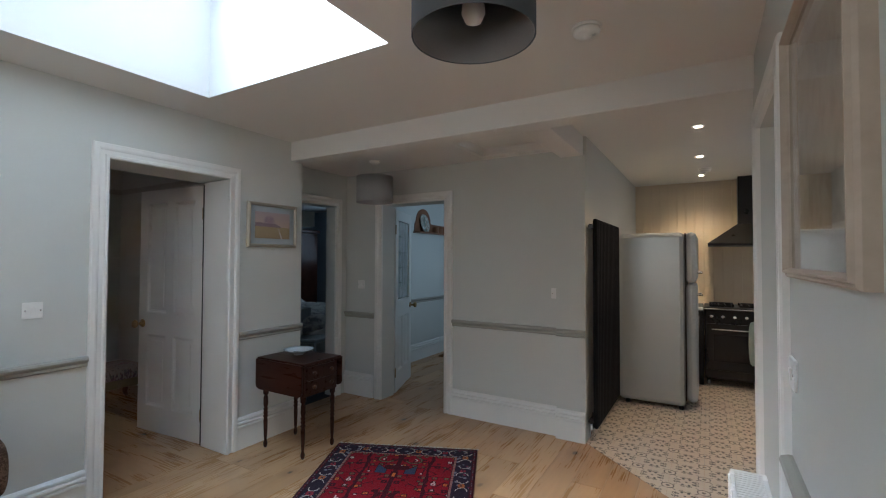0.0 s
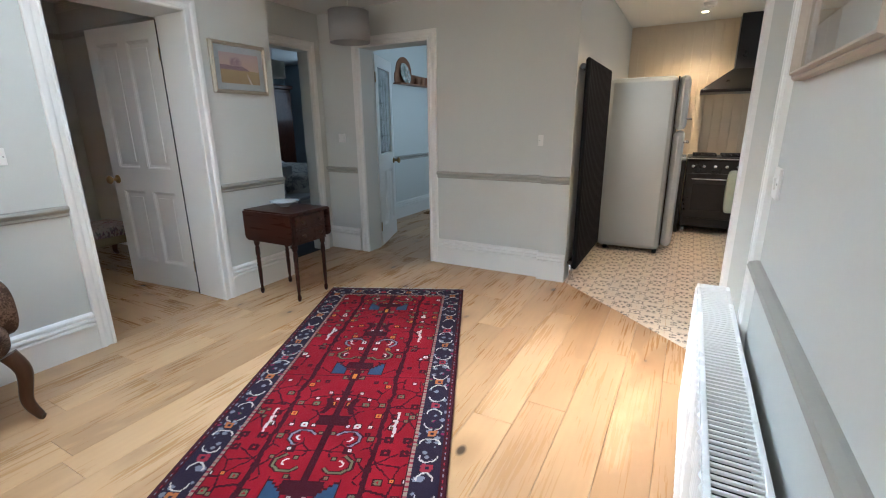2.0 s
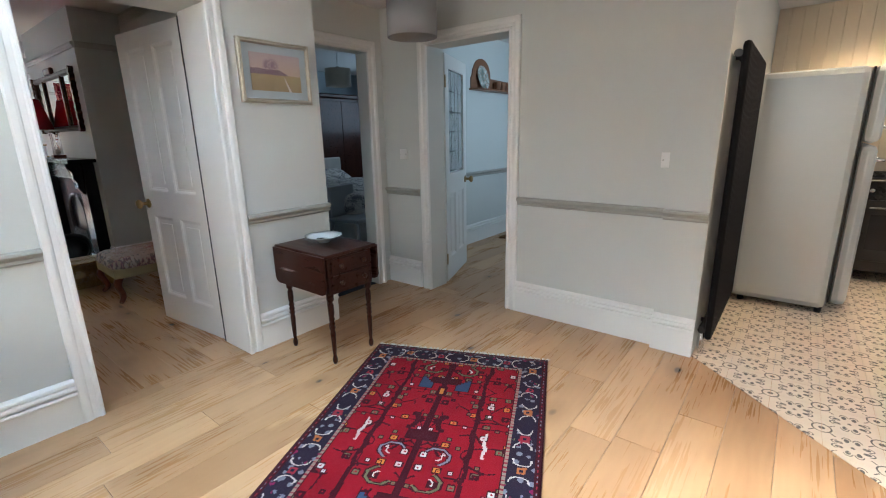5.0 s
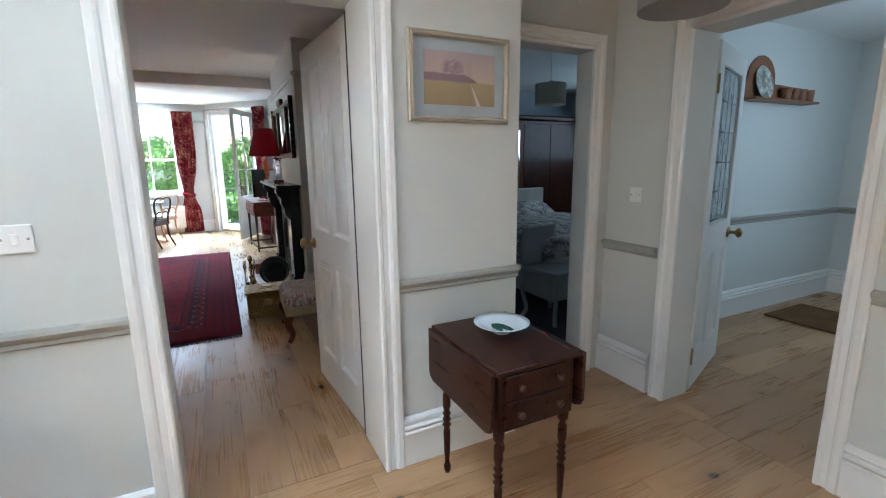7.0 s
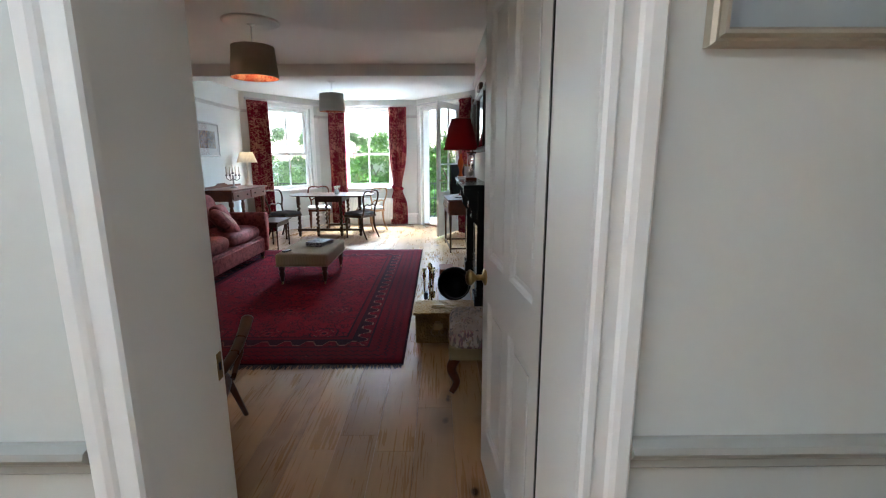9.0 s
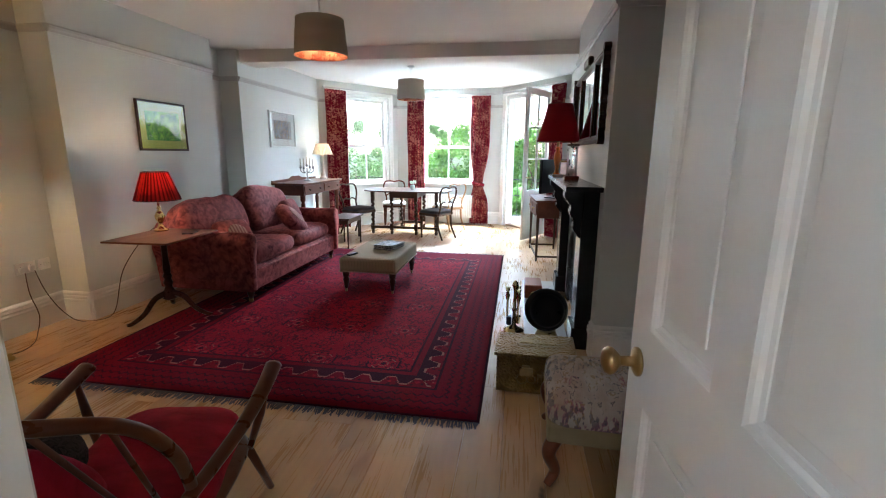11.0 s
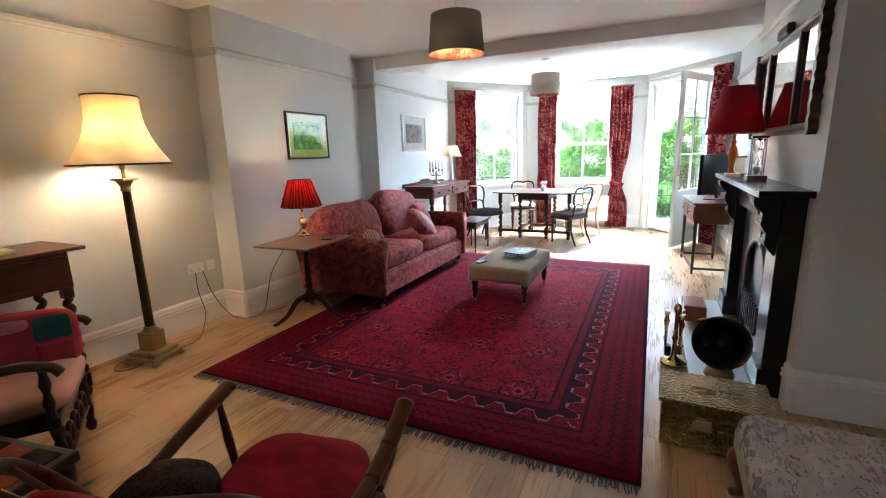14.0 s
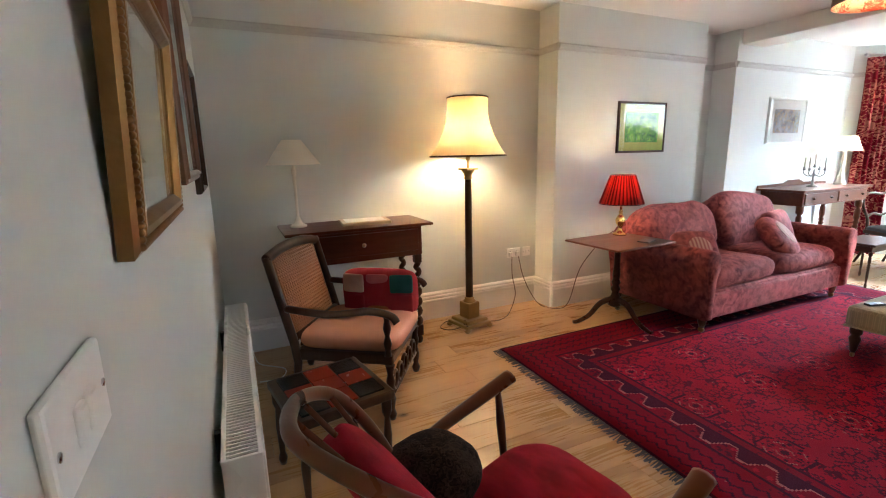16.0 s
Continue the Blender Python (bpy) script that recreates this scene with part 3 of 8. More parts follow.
def dice(nt, x, y):
    node = nt.nodes.new("ShaderNodeTexWhiteNoise")
    node.noise_dimensions = "2D"
    nt.links.new(vector(nt, x, y, 0.0), node.inputs["Vector"])
    return Val(nt, node.outputs["Value"])


def runner_rug():
    """Crimson hall runner: dark poles, stepped blue leaves, hooks and small flowers; navy flowered border."""
    m, nt, bsdf = material("runner_wool", 0.95, 0.0, 0.04)
    x, y, _ = place(nt)
    q = 0.005
    X, Y = (x.abs() / q).floor() * q, (y / q).floor() * q
    hx, hy = 0.535, 1.45
    edge = (hx - x.abs()).min(hy - y.abs())
    red, dark, navy, pale = (0.215, 0.005, 0.011), (0.035, 0.005, 0.008), (0.012, 0.012, 0.022), (0.46, 0.41, 0.34)
    blue, gold, olive, grey = (0.020, 0.055, 0.095), (0.42, 0.15, 0.02), (0.10, 0.11, 0.05), (0.15, 0.16, 0.18)
    wob = (cloud_at(nt, X, Y, 7.0) - 0.5) * 0.06
    c = mixed(nt, cloud(nt, 3.0, 3).ramp(0.35, 0.7), red, tuple(v * 0.72 for v in red))
    vine = knots_at(nt, X + wob, Y, 9.0, "DISTANCE_TO_EDGE")
    c = mixed(nt, (vine < 0.030) * (cloud_at(nt, X, Y, 5.0) > 0.48), c, dark)
    # small flowers on a loose grid
    for g, r, off, keep in ((0.078, 0.19, 0.0, 0.42), (0.050, 0.17, 0.4, 0.30)):
        gx, gy = (X + off) / g, (Y + off) / g
        px, py = gx.fract() - 0.5, gy.fract() - 0.5
        rnd = dice(nt, gx.floor(), gy.floor())
        d = (px * px + py * py).pow(0.5)
        on = rnd < keep
        tint = mixed(nt, (rnd / keep) < 0.34, mixed(nt, (rnd / keep) < 0.75, dark, olive), mixed(nt, (rnd / keep) < 0.16, gold, pale))
        star = d + (px.abs() - py.abs()).abs() * 0.35
        c = mixed(nt, on * (star < r + 0.13), c, dark)
        c = mixed(nt, on * (star < r + 0.03), c, tint)
        c = mixed(nt, on * (d < 0.07), c, red)
    # figures that repeat along the length
    P = 0.86
    V = ((Y / P).fract() - 0.5) * P
    SX = ((X - 0.05) / 0.016).floor() * 0.014
    c = mixed(nt, (X < 0.075 + wob) * band(V.abs(), 0.16, 0.23), c, dark)
    c = mixed(nt, band(X, 0.055, 0.140) * ((V + 0.285) > 0.0) * (((V + 0.28) - SX) < 0.062), c, dark)
    c = mixed(nt, band(X, 0.062, 0.133) * ((V + 0.276) > 0.0) * (((V + 0.28) - SX) < 0.050), c, blue)
    hu, hv = X - 0.095, V.abs() - 0.075
    hook = hu.abs().max(hv.abs() * 1.25).max((hu.abs() + hv.abs() * 1.15) * 0.74) + wob * 0.35
    c = mixed(nt, band(hook, 0.044, 0.068) * ((hu + hv) > -0.03), c, dark)
    c = mixed(nt, band(hook, 0.050, 0.061) * ((hu + hv) > -0.03), c, mixed(nt, V > 0.0, olive, grey))
    c = mixed(nt, band(hook, 0.020, 0.027) * (hu > 0.0) * (hv < 0.012), c, pale)
    c = mixed(nt, (X - 0.225 - wob).abs() < 0.011, c, dark)
    c = mixed(nt, (V.abs() - 0.30).abs() < 0.004, c, dark)
    c = mixed(nt, X < 0.011, c, dark)
    c = mixed(nt, (X < 0.024) * band(V, -0.345, -0.255), c, dark)
    c = mixed(nt, (X < 0.010) * band(V, -0.325, -0.275), c, gold)
    tree = (X - 0.045 - (V - 0.30).abs() * 0.35).abs()
    c = mixed(nt, (tree < 0.014 + wob.abs() * 0.5) * band(V, 0.24, 0.36), c, dark)
    c = mixed(nt, ((X - 0.285 + wob * 1.4).abs() < 0.006) * band(V, 0.10, 0.27), c, pale)
    # border: runs along the long and the short sides
    side = (hx - x.abs()) < (hy - y.abs())
    s = side * Y + (1.0 - side) * (x / q).floor() * q
    d = (edge / q).floor() * q
    pick = cloud_at(nt, s, d, 11.0)
    spots = knots_at(nt, s, d, 26.0)
    bc = mixed(nt, (spots < 0.34) * (pick > 0.46), navy, grey)
    bc = mixed(nt, (spots < 0.30) * (pick < 0.43), bc, mixed(nt, pick < 0.38, (0.16, 0.01, 0.05), olive))
    u = ((s / 0.20).fract() - 0.5) * 0.20
    v = d - 0.080
    rr = (u * u + v * v).pow(0.5)
    arc = ((u.abs() - 0.062) * (u.abs() - 0.062) + v * v * 0.8).pow(0.5)
    bc = mixed(nt, band(arc + (pick - 0.5) * 0.05, 0.030, 0.036) * (u.abs() < 0.066), bc, pale)
    bc = mixed(nt, (rr + (pick - 0.5) * 0.05 + (u.abs() - v.abs()).abs() * 0.35) < 0.026, bc, mixed(nt, (s / 0.40).fract() < 0.5, (0.24, 0.02, 0.03), (0.34, 0.11, 0.03)))
    bc = mixed(nt, rr < 0.009, bc, navy)
    bc = mixed(nt, d < 0.026, bc, dark)
    bc = mixed(nt, band(d, 0.010, 0.020) * ((s / 0.03).fract() < 0.45), bc, mixed(nt, (s / 0.09).fract() < 0.4, (0.22, 0.01, 0.02), grey))
    bc = mixed(nt, d > 0.136, bc, (0.24, 0.17, 0.12))
    bc = mixed(nt, (d > 0.136) * ((s / 0.024).fract() < 0.3), bc, (0.20, 0.02, 0.03))
    bc = mixed(nt, d > 0.150, bc, dark)
    c = mixed(nt, d < 0.157, c, bc)
    pile = cloud(nt, 420.0, 2)
    c = mixed(nt, pile * 0.4, c, dark)
    nt.links.new(c, bsdf.inputs["Base Color"])
    bsdf.inputs["Sheen Weight"].default_value = 0.03
    relief(nt, bsdf, pile, 0.5, 0.004)
    return m


def medallion_rug(hx, hy):
    """Deep red carpet with rows of eight-sided medallions and a dark meander border."""
    m, nt, bsdf = material("carpet_wool", 0.95, 0.0, 0.04)
    x, y, _ = place(nt)
    q = 0.008
    X, Y = (x / q).floor() * q, (y / q).floor() * q
    edge = (hx - x.abs()).min(hy - y.abs())
    d = (edge / q).floor() * q
    red, deep, navy, pale = (0.26, 0.006, 0.020), (0.13, 0.003, 0.013), (0.012, 0.006, 0.017), (0.27, 0.11, 0.095)
    u, v = ((X / 0.56).fract() - 0.5) * 0.56, ((Y / 0.44).fract() - 0.5) * 0.44
    o = octagon(u, v)
    gone = cloud_at(nt, X, Y, 9.0)
    fine = ((knots_at(nt, X, Y, 24.0, "DISTANCE_TO_EDGE") < 0.07) * (gone > 0.45) + (knots_at(nt, X + 7.0, Y, 36.0) < 0.20) * (gone < 0.55)).clamp()
    c = mixed(nt, cloud(nt, 2.2, 3).ramp(0.35, 0.7), red, tuple(k * 0.72 for k in red))
    c = mixed(nt, fine * 0.85, c, navy)
    c = mixed(nt, (knots_at(nt, X, Y + 3.0, 15.0) < 0.085) * 0.6, c, pale)
    c = mixed(nt, (o < 0.115) * 0.45, c, red)
    spoke = (u.abs() - v.abs()).abs()
    c = mixed(nt, band(o, 0.100, 0.112) * (spoke > 0.020) * (gone > 0.42), c, navy)
    c = mixed(nt, band(o, 0.072, 0.079) * (spoke < 0.035), c, pale)
    c = mixed(nt, band(o, 0.04, 0.095) * (knots_at(nt, u.abs(), v.abs(), 38.0) < 0.36), c, navy)
    c = mixed(nt, band(o, 0.028, 0.034) * 0.7, c, pale)
    c = mixed(nt, o < 0.018, c, navy)
    side = (hx - x.abs()) < (hy - y.abs())
    s = side * Y + (1.0 - side) * X
    w = ((s / 0.17).fract() - 0.5).abs()
    bc = mixed(nt, (knots_at(nt, s, d, 30.0) < 0.2) * 0.8, deep, navy)
    bc = mixed(nt, band(d, 0.27, 0.42), bc, navy)
    step = w.ramp(0.14, 0.36) * 0.075 - 0.0375 + (cloud_at(nt, s, d, 12.0) - 0.5) * 0.02
    wave = d - 0.345 + step
    bc = mixed(nt, (wave < 0.0) * band(d, 0.285, 0.42), bc, mixed(nt, (knots_at(nt, s, d, 26.0) < 0.33) * 0.8, deep, navy))
    bc = mixed(nt, (wave < 0.0) * (knots_at(nt, s + 4.0, d, 14.0) < 0.20) * band(d, 0.285, 0.42), bc, red)
    bc = mixed(nt, wave.abs() < 0.006, bc, pale)
    zig = ((s / 0.06).fract() - 0.5).abs() * 0.05
    bc = mixed(nt, band(d + zig, 0.14, 0.155) + band(d + zig, 0.21, 0.222) + band(d + zig, 0.08, 0.09), bc, navy)
    bc = mixed(nt, band(d, 0.46, 0.475) + (d < 0.016), bc, navy)
    bc = mixed(nt, (knots_at(nt, s, d, 9.0) < 0.055) * 0.7, bc, pale)
    c = mixed(nt, d < 0.475, c, bc)
    pile = cloud(nt, 380.0, 2)
    c = mixed(nt, cloud(nt, 1.1, 3).ramp(0.35, 0.7) * 0.25, c, deep)
    c = mixed(nt, pile * 0.45, c, tuple(k * 0.4 for k in deep))
    nt.links.new(c, bsdf.inputs["Base Color"])
    bsdf.inputs["Sheen Weight"].default_value = 0.015
    bsdf.inputs["Sheen Tint"].default_value = (0.9, 0.25, 0.4, 1)
    relief(nt, bsdf, pile, 0.5, 0.004)
    return m


def damask(scale, lo, hi, stretch=(1, 1, 1)):
    def pattern(nt):
        warp = cloud(nt, scale, 4, stretch)
        ring = (cloud(nt, scale * 2.2, 2, stretch) * 6.0).fract()
        return ((warp * 0.75 + ring * 0.25).ramp(lo, hi))
    return pattern


def patterned_tile():
    """Cement tile: charcoal scrolls and crossed lines on warm white."""
    m, nt, bsdf = material("patterned_tile", 0.6)
    x, y, _ = place(nt)
    r = (x * x + y * y).pow(0.5)
    cx, cy = 0.1 - x.abs(), 0.1 - y.abs()
    corner = (cx * cx + cy * cy).pow(0.5)
    cross = (x.abs() - y.abs()).abs()
    petal = ((x.abs() - 0.045) * (x.abs() - 0.045) + (y.abs() - 0.018) * (y.abs() - 0.018) * 2.4).pow(0.5)
    petal2 = ((y.abs() - 0.045) * (y.abs() - 0.045) + (x.abs() - 0.018) * (x.abs() - 0.018) * 2.4).pow(0.5)
    ink = band(corner, 0.031, 0.038) + (corner < 0.012) + (petal < 0.014) + (petal2 < 0.014) + band(petal, 0.021, 0.027) * (x.abs() > 0.05) + band(petal2, 0.021, 0.027) * (y.abs() > 0.05) + (r < 0.008) + (cross < 0.004) * band(r, 0.075, 0.10)
    worn = cloud(nt, 60.0, 3)
    f = ink.clamp() * worn.ramp(0.25, 0.45)
    base = mixed(nt, cloud(nt, 9.0, 3), (0.56, 0.46, 0.35), (0.68, 0.58, 0.46))
    nt.links.new(mixed(nt, f * 0.92, base, (0.065, 0.055, 0.052)), bsdf.inputs["Base Color"])
    relief(nt, bsdf, worn, 0.08, 0.002)
    return m


def sunset_print():
    """Pink dusk over a tan field, a soft clump of trees, a pale path."""
    m, nt, bsdf = material("sunset_print", 0.35)
    x, _, z = place(nt)
    n, fine = cloud(nt, 22.0, 4), cloud(nt, 70.0, 3)
    c = mixed(nt, (z * 8.0 + 0.1).clamp(), (0.60, 0.44, 0.34), (0.50, 0.38, 0.40))
    far = z + 0.012 + (n - 0.5) * 0.012
    crown = ((x + 0.035) * (x + 0.035) + (z - 0.035) * (z - 0.035) * 1.3).pow(0.5) + (fine - 0.5) * 0.04
    c = mixed(nt, (1.0 - crown.ramp(0.040, 0.060)) * fine.ramp(0.35, 0.55) * 0.8, c, (0.24, 0.14, 0.20))
    hedge = far - 0.030 - (n - 0.5) * 0.03 + (x - 0.02).max(0.0) * 0.5
    c = mixed(nt, (hedge < 0.0) * 0.85, c, (0.20, 0.12, 0.16))
    land = mixed(nt, n * 0.5 + (z * -6.0).clamp() * 0.5, (0.50, 0.38, 0.18), (0.25, 0.16, 0.09))
    c = mixed(nt, far < 0.0, c, land)
    way = (x - 0.045 + (z + 0.01) * 0.45).abs() + z * 0.10
    c = mixed(nt, (way < -0.001) * (far < 0.0), c, (0.66, 0.58, 0.50))
    nt.links.new(c, bsdf.inputs["Base Color"])
    return m


def painted(name, colours, scale=14.0, rough=0.5):
    """A loose picture of soft patches."""
    m, nt, bsdf = material(name, rough)
    n, f = cloud(nt, scale, 4), cloud(nt, scale * 4, 3)
    c = mixed(nt, n.ramp(0.35, 0.6), colours[0], colours[1])
    c = mixed(nt, f.ramp(0.5, 0.62) * 0.8, c, colours[2])
    nt.links.new(c, bsdf.inputs["Base Color"])
    return m


RUNNER = runner_rug()
CARPET = medallion_rug(1.95, 1.335)
TILE = patterned_tile()
SUNSET = sunset_print()
def crushed(nt):
    """Large leafy figure, with highlights of the crushed nap painted in paler."""
    warp = cloud(nt, 3.0, 3)
    leaf = (cloud(nt, 7.5, 3) * 5.0 + warp * 2.0).fract()
    leaf = (leaf - 0.5).abs() * 2.0
    nap = cloud(nt, 19.0, 4)
    return (leaf.ramp(0.25, 0.70) * 0.30 + nap.ramp(0.34, 0.66) * 0.42 + warp.ramp(0.38, 0.66) * 0.34).clamp()


SOFA = cloth("crushed_damask", (0.055, 0.004, 0.009), (0.42, 0.11, 0.10), 40, 0.62, 0.9, crushed, bump=0.5)
CURTAIN = cloth("curtain_damask", (0.19, 0.008, 0.022), (0.50, 0.20, 0.15), 60, 0.85, 0.05, damask(6.0, 0.50, 0.58, (1, 0.35, 0.9)))
VELVET = cloth("red_velvet", (0.20, 0.004, 0.011), (0.40, 0.012, 0.028), 60, 0.75, 0.4, lambda nt: cloud(nt, 9.0, 4, (1, 2.2, 1)).ramp(0.3, 0.7), bump=0.6)
FUR = cloth("dark_fur", (0.02, 0.012, 0.010), (0.06, 0.035, 0.028), 30, 0.9, 0.05, damask(14, 0.4, 0.6), bump=0.9)
SEATPINK = cloth("faded_pink_weave", (0.50, 0.22, 0.14), (0.62, 0.30, 0.20), 50, 0.9, 0.2)
OTTO = cloth("taupe_diamond_weave", (0.33, 0.27, 0.19), (0.40, 0.33, 0.24), 70, 0.9, 0.2,
             lambda nt: (((place(nt)[0] + place(nt)[1]) / 0.03).fract() - 0.5).abs().max((((place(nt)[0] - place(nt)[1]) / 0.03).fract() - 0.5).abs()).ramp(0.38, 0.45))
def tapestry_cloth():
    """Worn woven picture: pale mauve ground, blue-green leaves, pink and ochre figures, dark outlines."""
    m, nt, bsdf = material("tapestry", 0.95, 0.0, 0.05)
    x, y, _ = place(nt)
    n, f, p = cloud(nt, 9.0, 4, (1, 1.6, 1)), cloud(nt, 26.0, 3, (1, 2.2, 1)), cloud(nt, 5.0, 2)
    c = mixed(nt, n.ramp(0.35, 0.65), (0.40, 0.31, 0.25), (0.50, 0.43, 0.38))
    c = mixed(nt, p.ramp(0.56, 0.62) * f.ramp(0.46, 0.54) * 0.5, c, (0.15, 0.18, 0.19))
    c = mixed(nt, (1.0 - p.ramp(0.40, 0.44)) * f.ramp(0.46, 0.52) * 0.8, c, (0.34, 0.11, 0.16))
    c = mixed(nt, band(n, 0.56, 0.60) * f.ramp(0.45, 0.5) * 0.7, c, (0.30, 0.19, 0.08))
    line = ((n * 7.0).fract() - 0.5).abs()
    c = mixed(nt, (1.0 - line.ramp(0.03, 0.09)) * f.ramp(0.46, 0.54) * 0.8, c, (0.08, 0.07, 0.08))
    rim = x.abs().max(y.abs())
    c = mixed(nt, (rim > 0.238) * (f > 0.53) * 0.6, c, (0.10, 0.10, 0.13))
    weave = cloud(nt, 420.0, 2)
    c = mixed(nt, weave * 0.3, c, (0.10, 0.08, 0.07))
    nt.links.new(c, bsdf.inputs["Base Color"])
    relief(nt, bsdf, weave + f * 0.5, 0.6, 0.003)
    return m


TAPESTRY = tapestry_cloth()
WINGC = cloth("brown_floral_weave", (0.075, 0.045, 0.03), (0.20, 0.13, 0.09), 50, 0.95, 0.1, damask(22, 0.5, 0.58))
FLORAL = cloth("grey_floral_cotton", (0.58, 0.55, 0.50), (0.10, 0.10, 0.12), 60, 0.95, 0.0, damask(11, 0.50, 0.54), bump=0.3)
LINEN = cloth("grey_linen", (0.50, 0.48, 0.44), (0.60, 0.58, 0.54), 60, 0.95, 0.0)
CANE = plain("woven_cane", (0.46, 0.20, 0.095), 0.55, vary=0.3, scale=30, bump=0.3)
SEATDK = cloth("grey_seat_cloth", (0.07, 0.065, 0.07), (0.12, 0.11, 0.115), 60)
PARCH = shade_cloth("cream_silk", (0.90, 0.80, 0.60), 0.34)
WHITESH = shade_cloth("ivory_pleat", (0.88, 0.82, 0.72), 0.5)
REDSH = shade_cloth("red_pleat", (0.30, 0.035, 0.028), 0.72, 34)
TAUPESH = shade_cloth("taupe_card", (0.50, 0.42, 0.33), 0.25)
CREAMSH = shade_cloth("oatmeal_card", (0.84, 0.79, 0.70), 0.55)
GREYSH = shade_cloth("slate_grey_card", (0.15, 0.17, 0.19), 0.08)
PALESH = shade_cloth("pale_grey_card", (0.42, 0.42, 0.42), 0.25)
LINER = cloth("orange_damask_lining", (0.42, 0.07, 0.035), (0.72, 0.36, 0.20), 60, 0.9, 0.0, damask(16, 0.48, 0.54))
BULB = shining("lit_bulb", (1.0, 0.80, 0.55), 30.0)
FROST = plain("frosted_bulb", (0.75, 0.74, 0.70), 0.3, vary=0.02, bump=0)
PAPERW = plain("mount_card", (0.72, 0.73, 0.70), 0.8, vary=0.03)
PAPERB = plain("blue_grey_mount_card", (0.48, 0.54, 0.56), 0.8, vary=0.03)
CERAM = plain("cream_ceramic", (0.72, 0.68, 0.60), 0.2, vary=0.05, bump=0)
CABLE = plain("brown_flex", (0.10, 0.05, 0.03), 0.6, vary=0.1, bump=0)


# ---- makers ----
def pillow(sx, sy, sz, e1=0.45, e2=0.35, lumps=0.0, seed=0, m=None, bm=None, nu=28, nv=16):
    """A stuffed cushion of half sizes sx, sy, sz."""
    bm = bm or bmesh.new()
    p = lambda c, e: math.copysign(abs(c) ** e, c)
    rows = []
    for j in range(nv + 1):
        t = -math.pi / 2 + math.pi * j / nv
        row = []
        for i in range(nu):
            f = 2 * math.pi * i / nu
            v = Vector((sx * p(math.cos(t), e1) * p(math.cos(f), e2), sy * p(math.cos(t), e1) * p(math.sin(f), e2), sz * p(math.sin(t), e1 if e1 > 0.7 else 0.8)))
            if lumps:
                k = noise.noise(v * 5.0 + Vector((seed * 7.3, seed * 3.1, 0))) * lumps
                v = v * (1 + k / max(v.length, 0.08))
            row.append(bm.verts.new(m @ v if m is not None else v))
        rows.append(row)
    for a, b in zip(rows, rows[1:]):
        for i in range(nu):
            f = bm.faces.new((a[i], a[(i + 1) % nu], b[(i + 1) % nu], b[i]))
            f.smooth = True
    bmesh.ops.remove_doubles(bm, verts=rows[0] + rows[-1], dist=1e-5)
    return bm


def mitred_frame(w, h, fw, depth, profile=None):
    """A picture frame in the x-z plane, its back on y = 0, facing -y."""
    bm = bmesh.new()
    prof = profile or [(0, 0), (depth * 0.6, 0), (depth, fw * 0.25), (depth, fw * 0.45), (depth * 0.7, fw * 0.6), (depth * 0.8, fw * 0.8), (depth * 0.6, fw), (0, fw)]
    a, b = w / 2 - fw, h / 2 - fw
    out = (0, -1, 0)
    for p0, p1, up in (((-a, 0, -b), (a, 0, -b), (0, 0, -1)), ((-a, 0, b), (a, 0, b), (0, 0, 1)), ((-a, 0, -b), (-a, 0, b), (-1, 0, 0)), ((a, 0, -b), (a, 0, b), (1, 0, 0))):
        strip(bm, prof, p0, p1, out, up, 1.0, 1.0)
    return bm


def picture(m, w, h, fw, frame_mat, mount, mount_mat, art, label, depth=0.03, name="framed_picture", glass=True):
    t = thing(name, m, label, "picture")
    part("frame", mitred_frame(w, h, fw, depth), frame_mat, t)
    a, b = w / 2 - fw, h / 2 - fw
    part("mount", boxed((-a, -0.008, -b), (a, -0.003, b)), mount_mat, t)
    part("print", boxed((-a + mount, -0.011, -b + mount), (a - mount, -0.0085, b - mount)), art, t)
    if glass:
        g = part("glass", boxed((-a, -0.016, -b), (a, -0.014, b)), GLASS, t)
        g.visible_shadow = False
    return t


def knob(parent, x, z, y, side, name="door_handle", label="brass door knob"):
    """A turned knob on its rose, standing out to one side (-1 or 1) of a door face at y."""
    m = pose(x, y, z, 90 if side < 0 else -90) @ Matrix.Scale(1.12, 4)
    return part(name, turned([(0.030, 0), (0.030, 0.006), (0.022, 0.010), (0.011, 0.014), (0.010, 0.036), (0.018, 0.042), (0.028, 0.052), (0.030, 0.060), (0.024, 0.070), (0.010, 0.075), (0.001, 0.076)], 24, m), BRASS, parent, label)


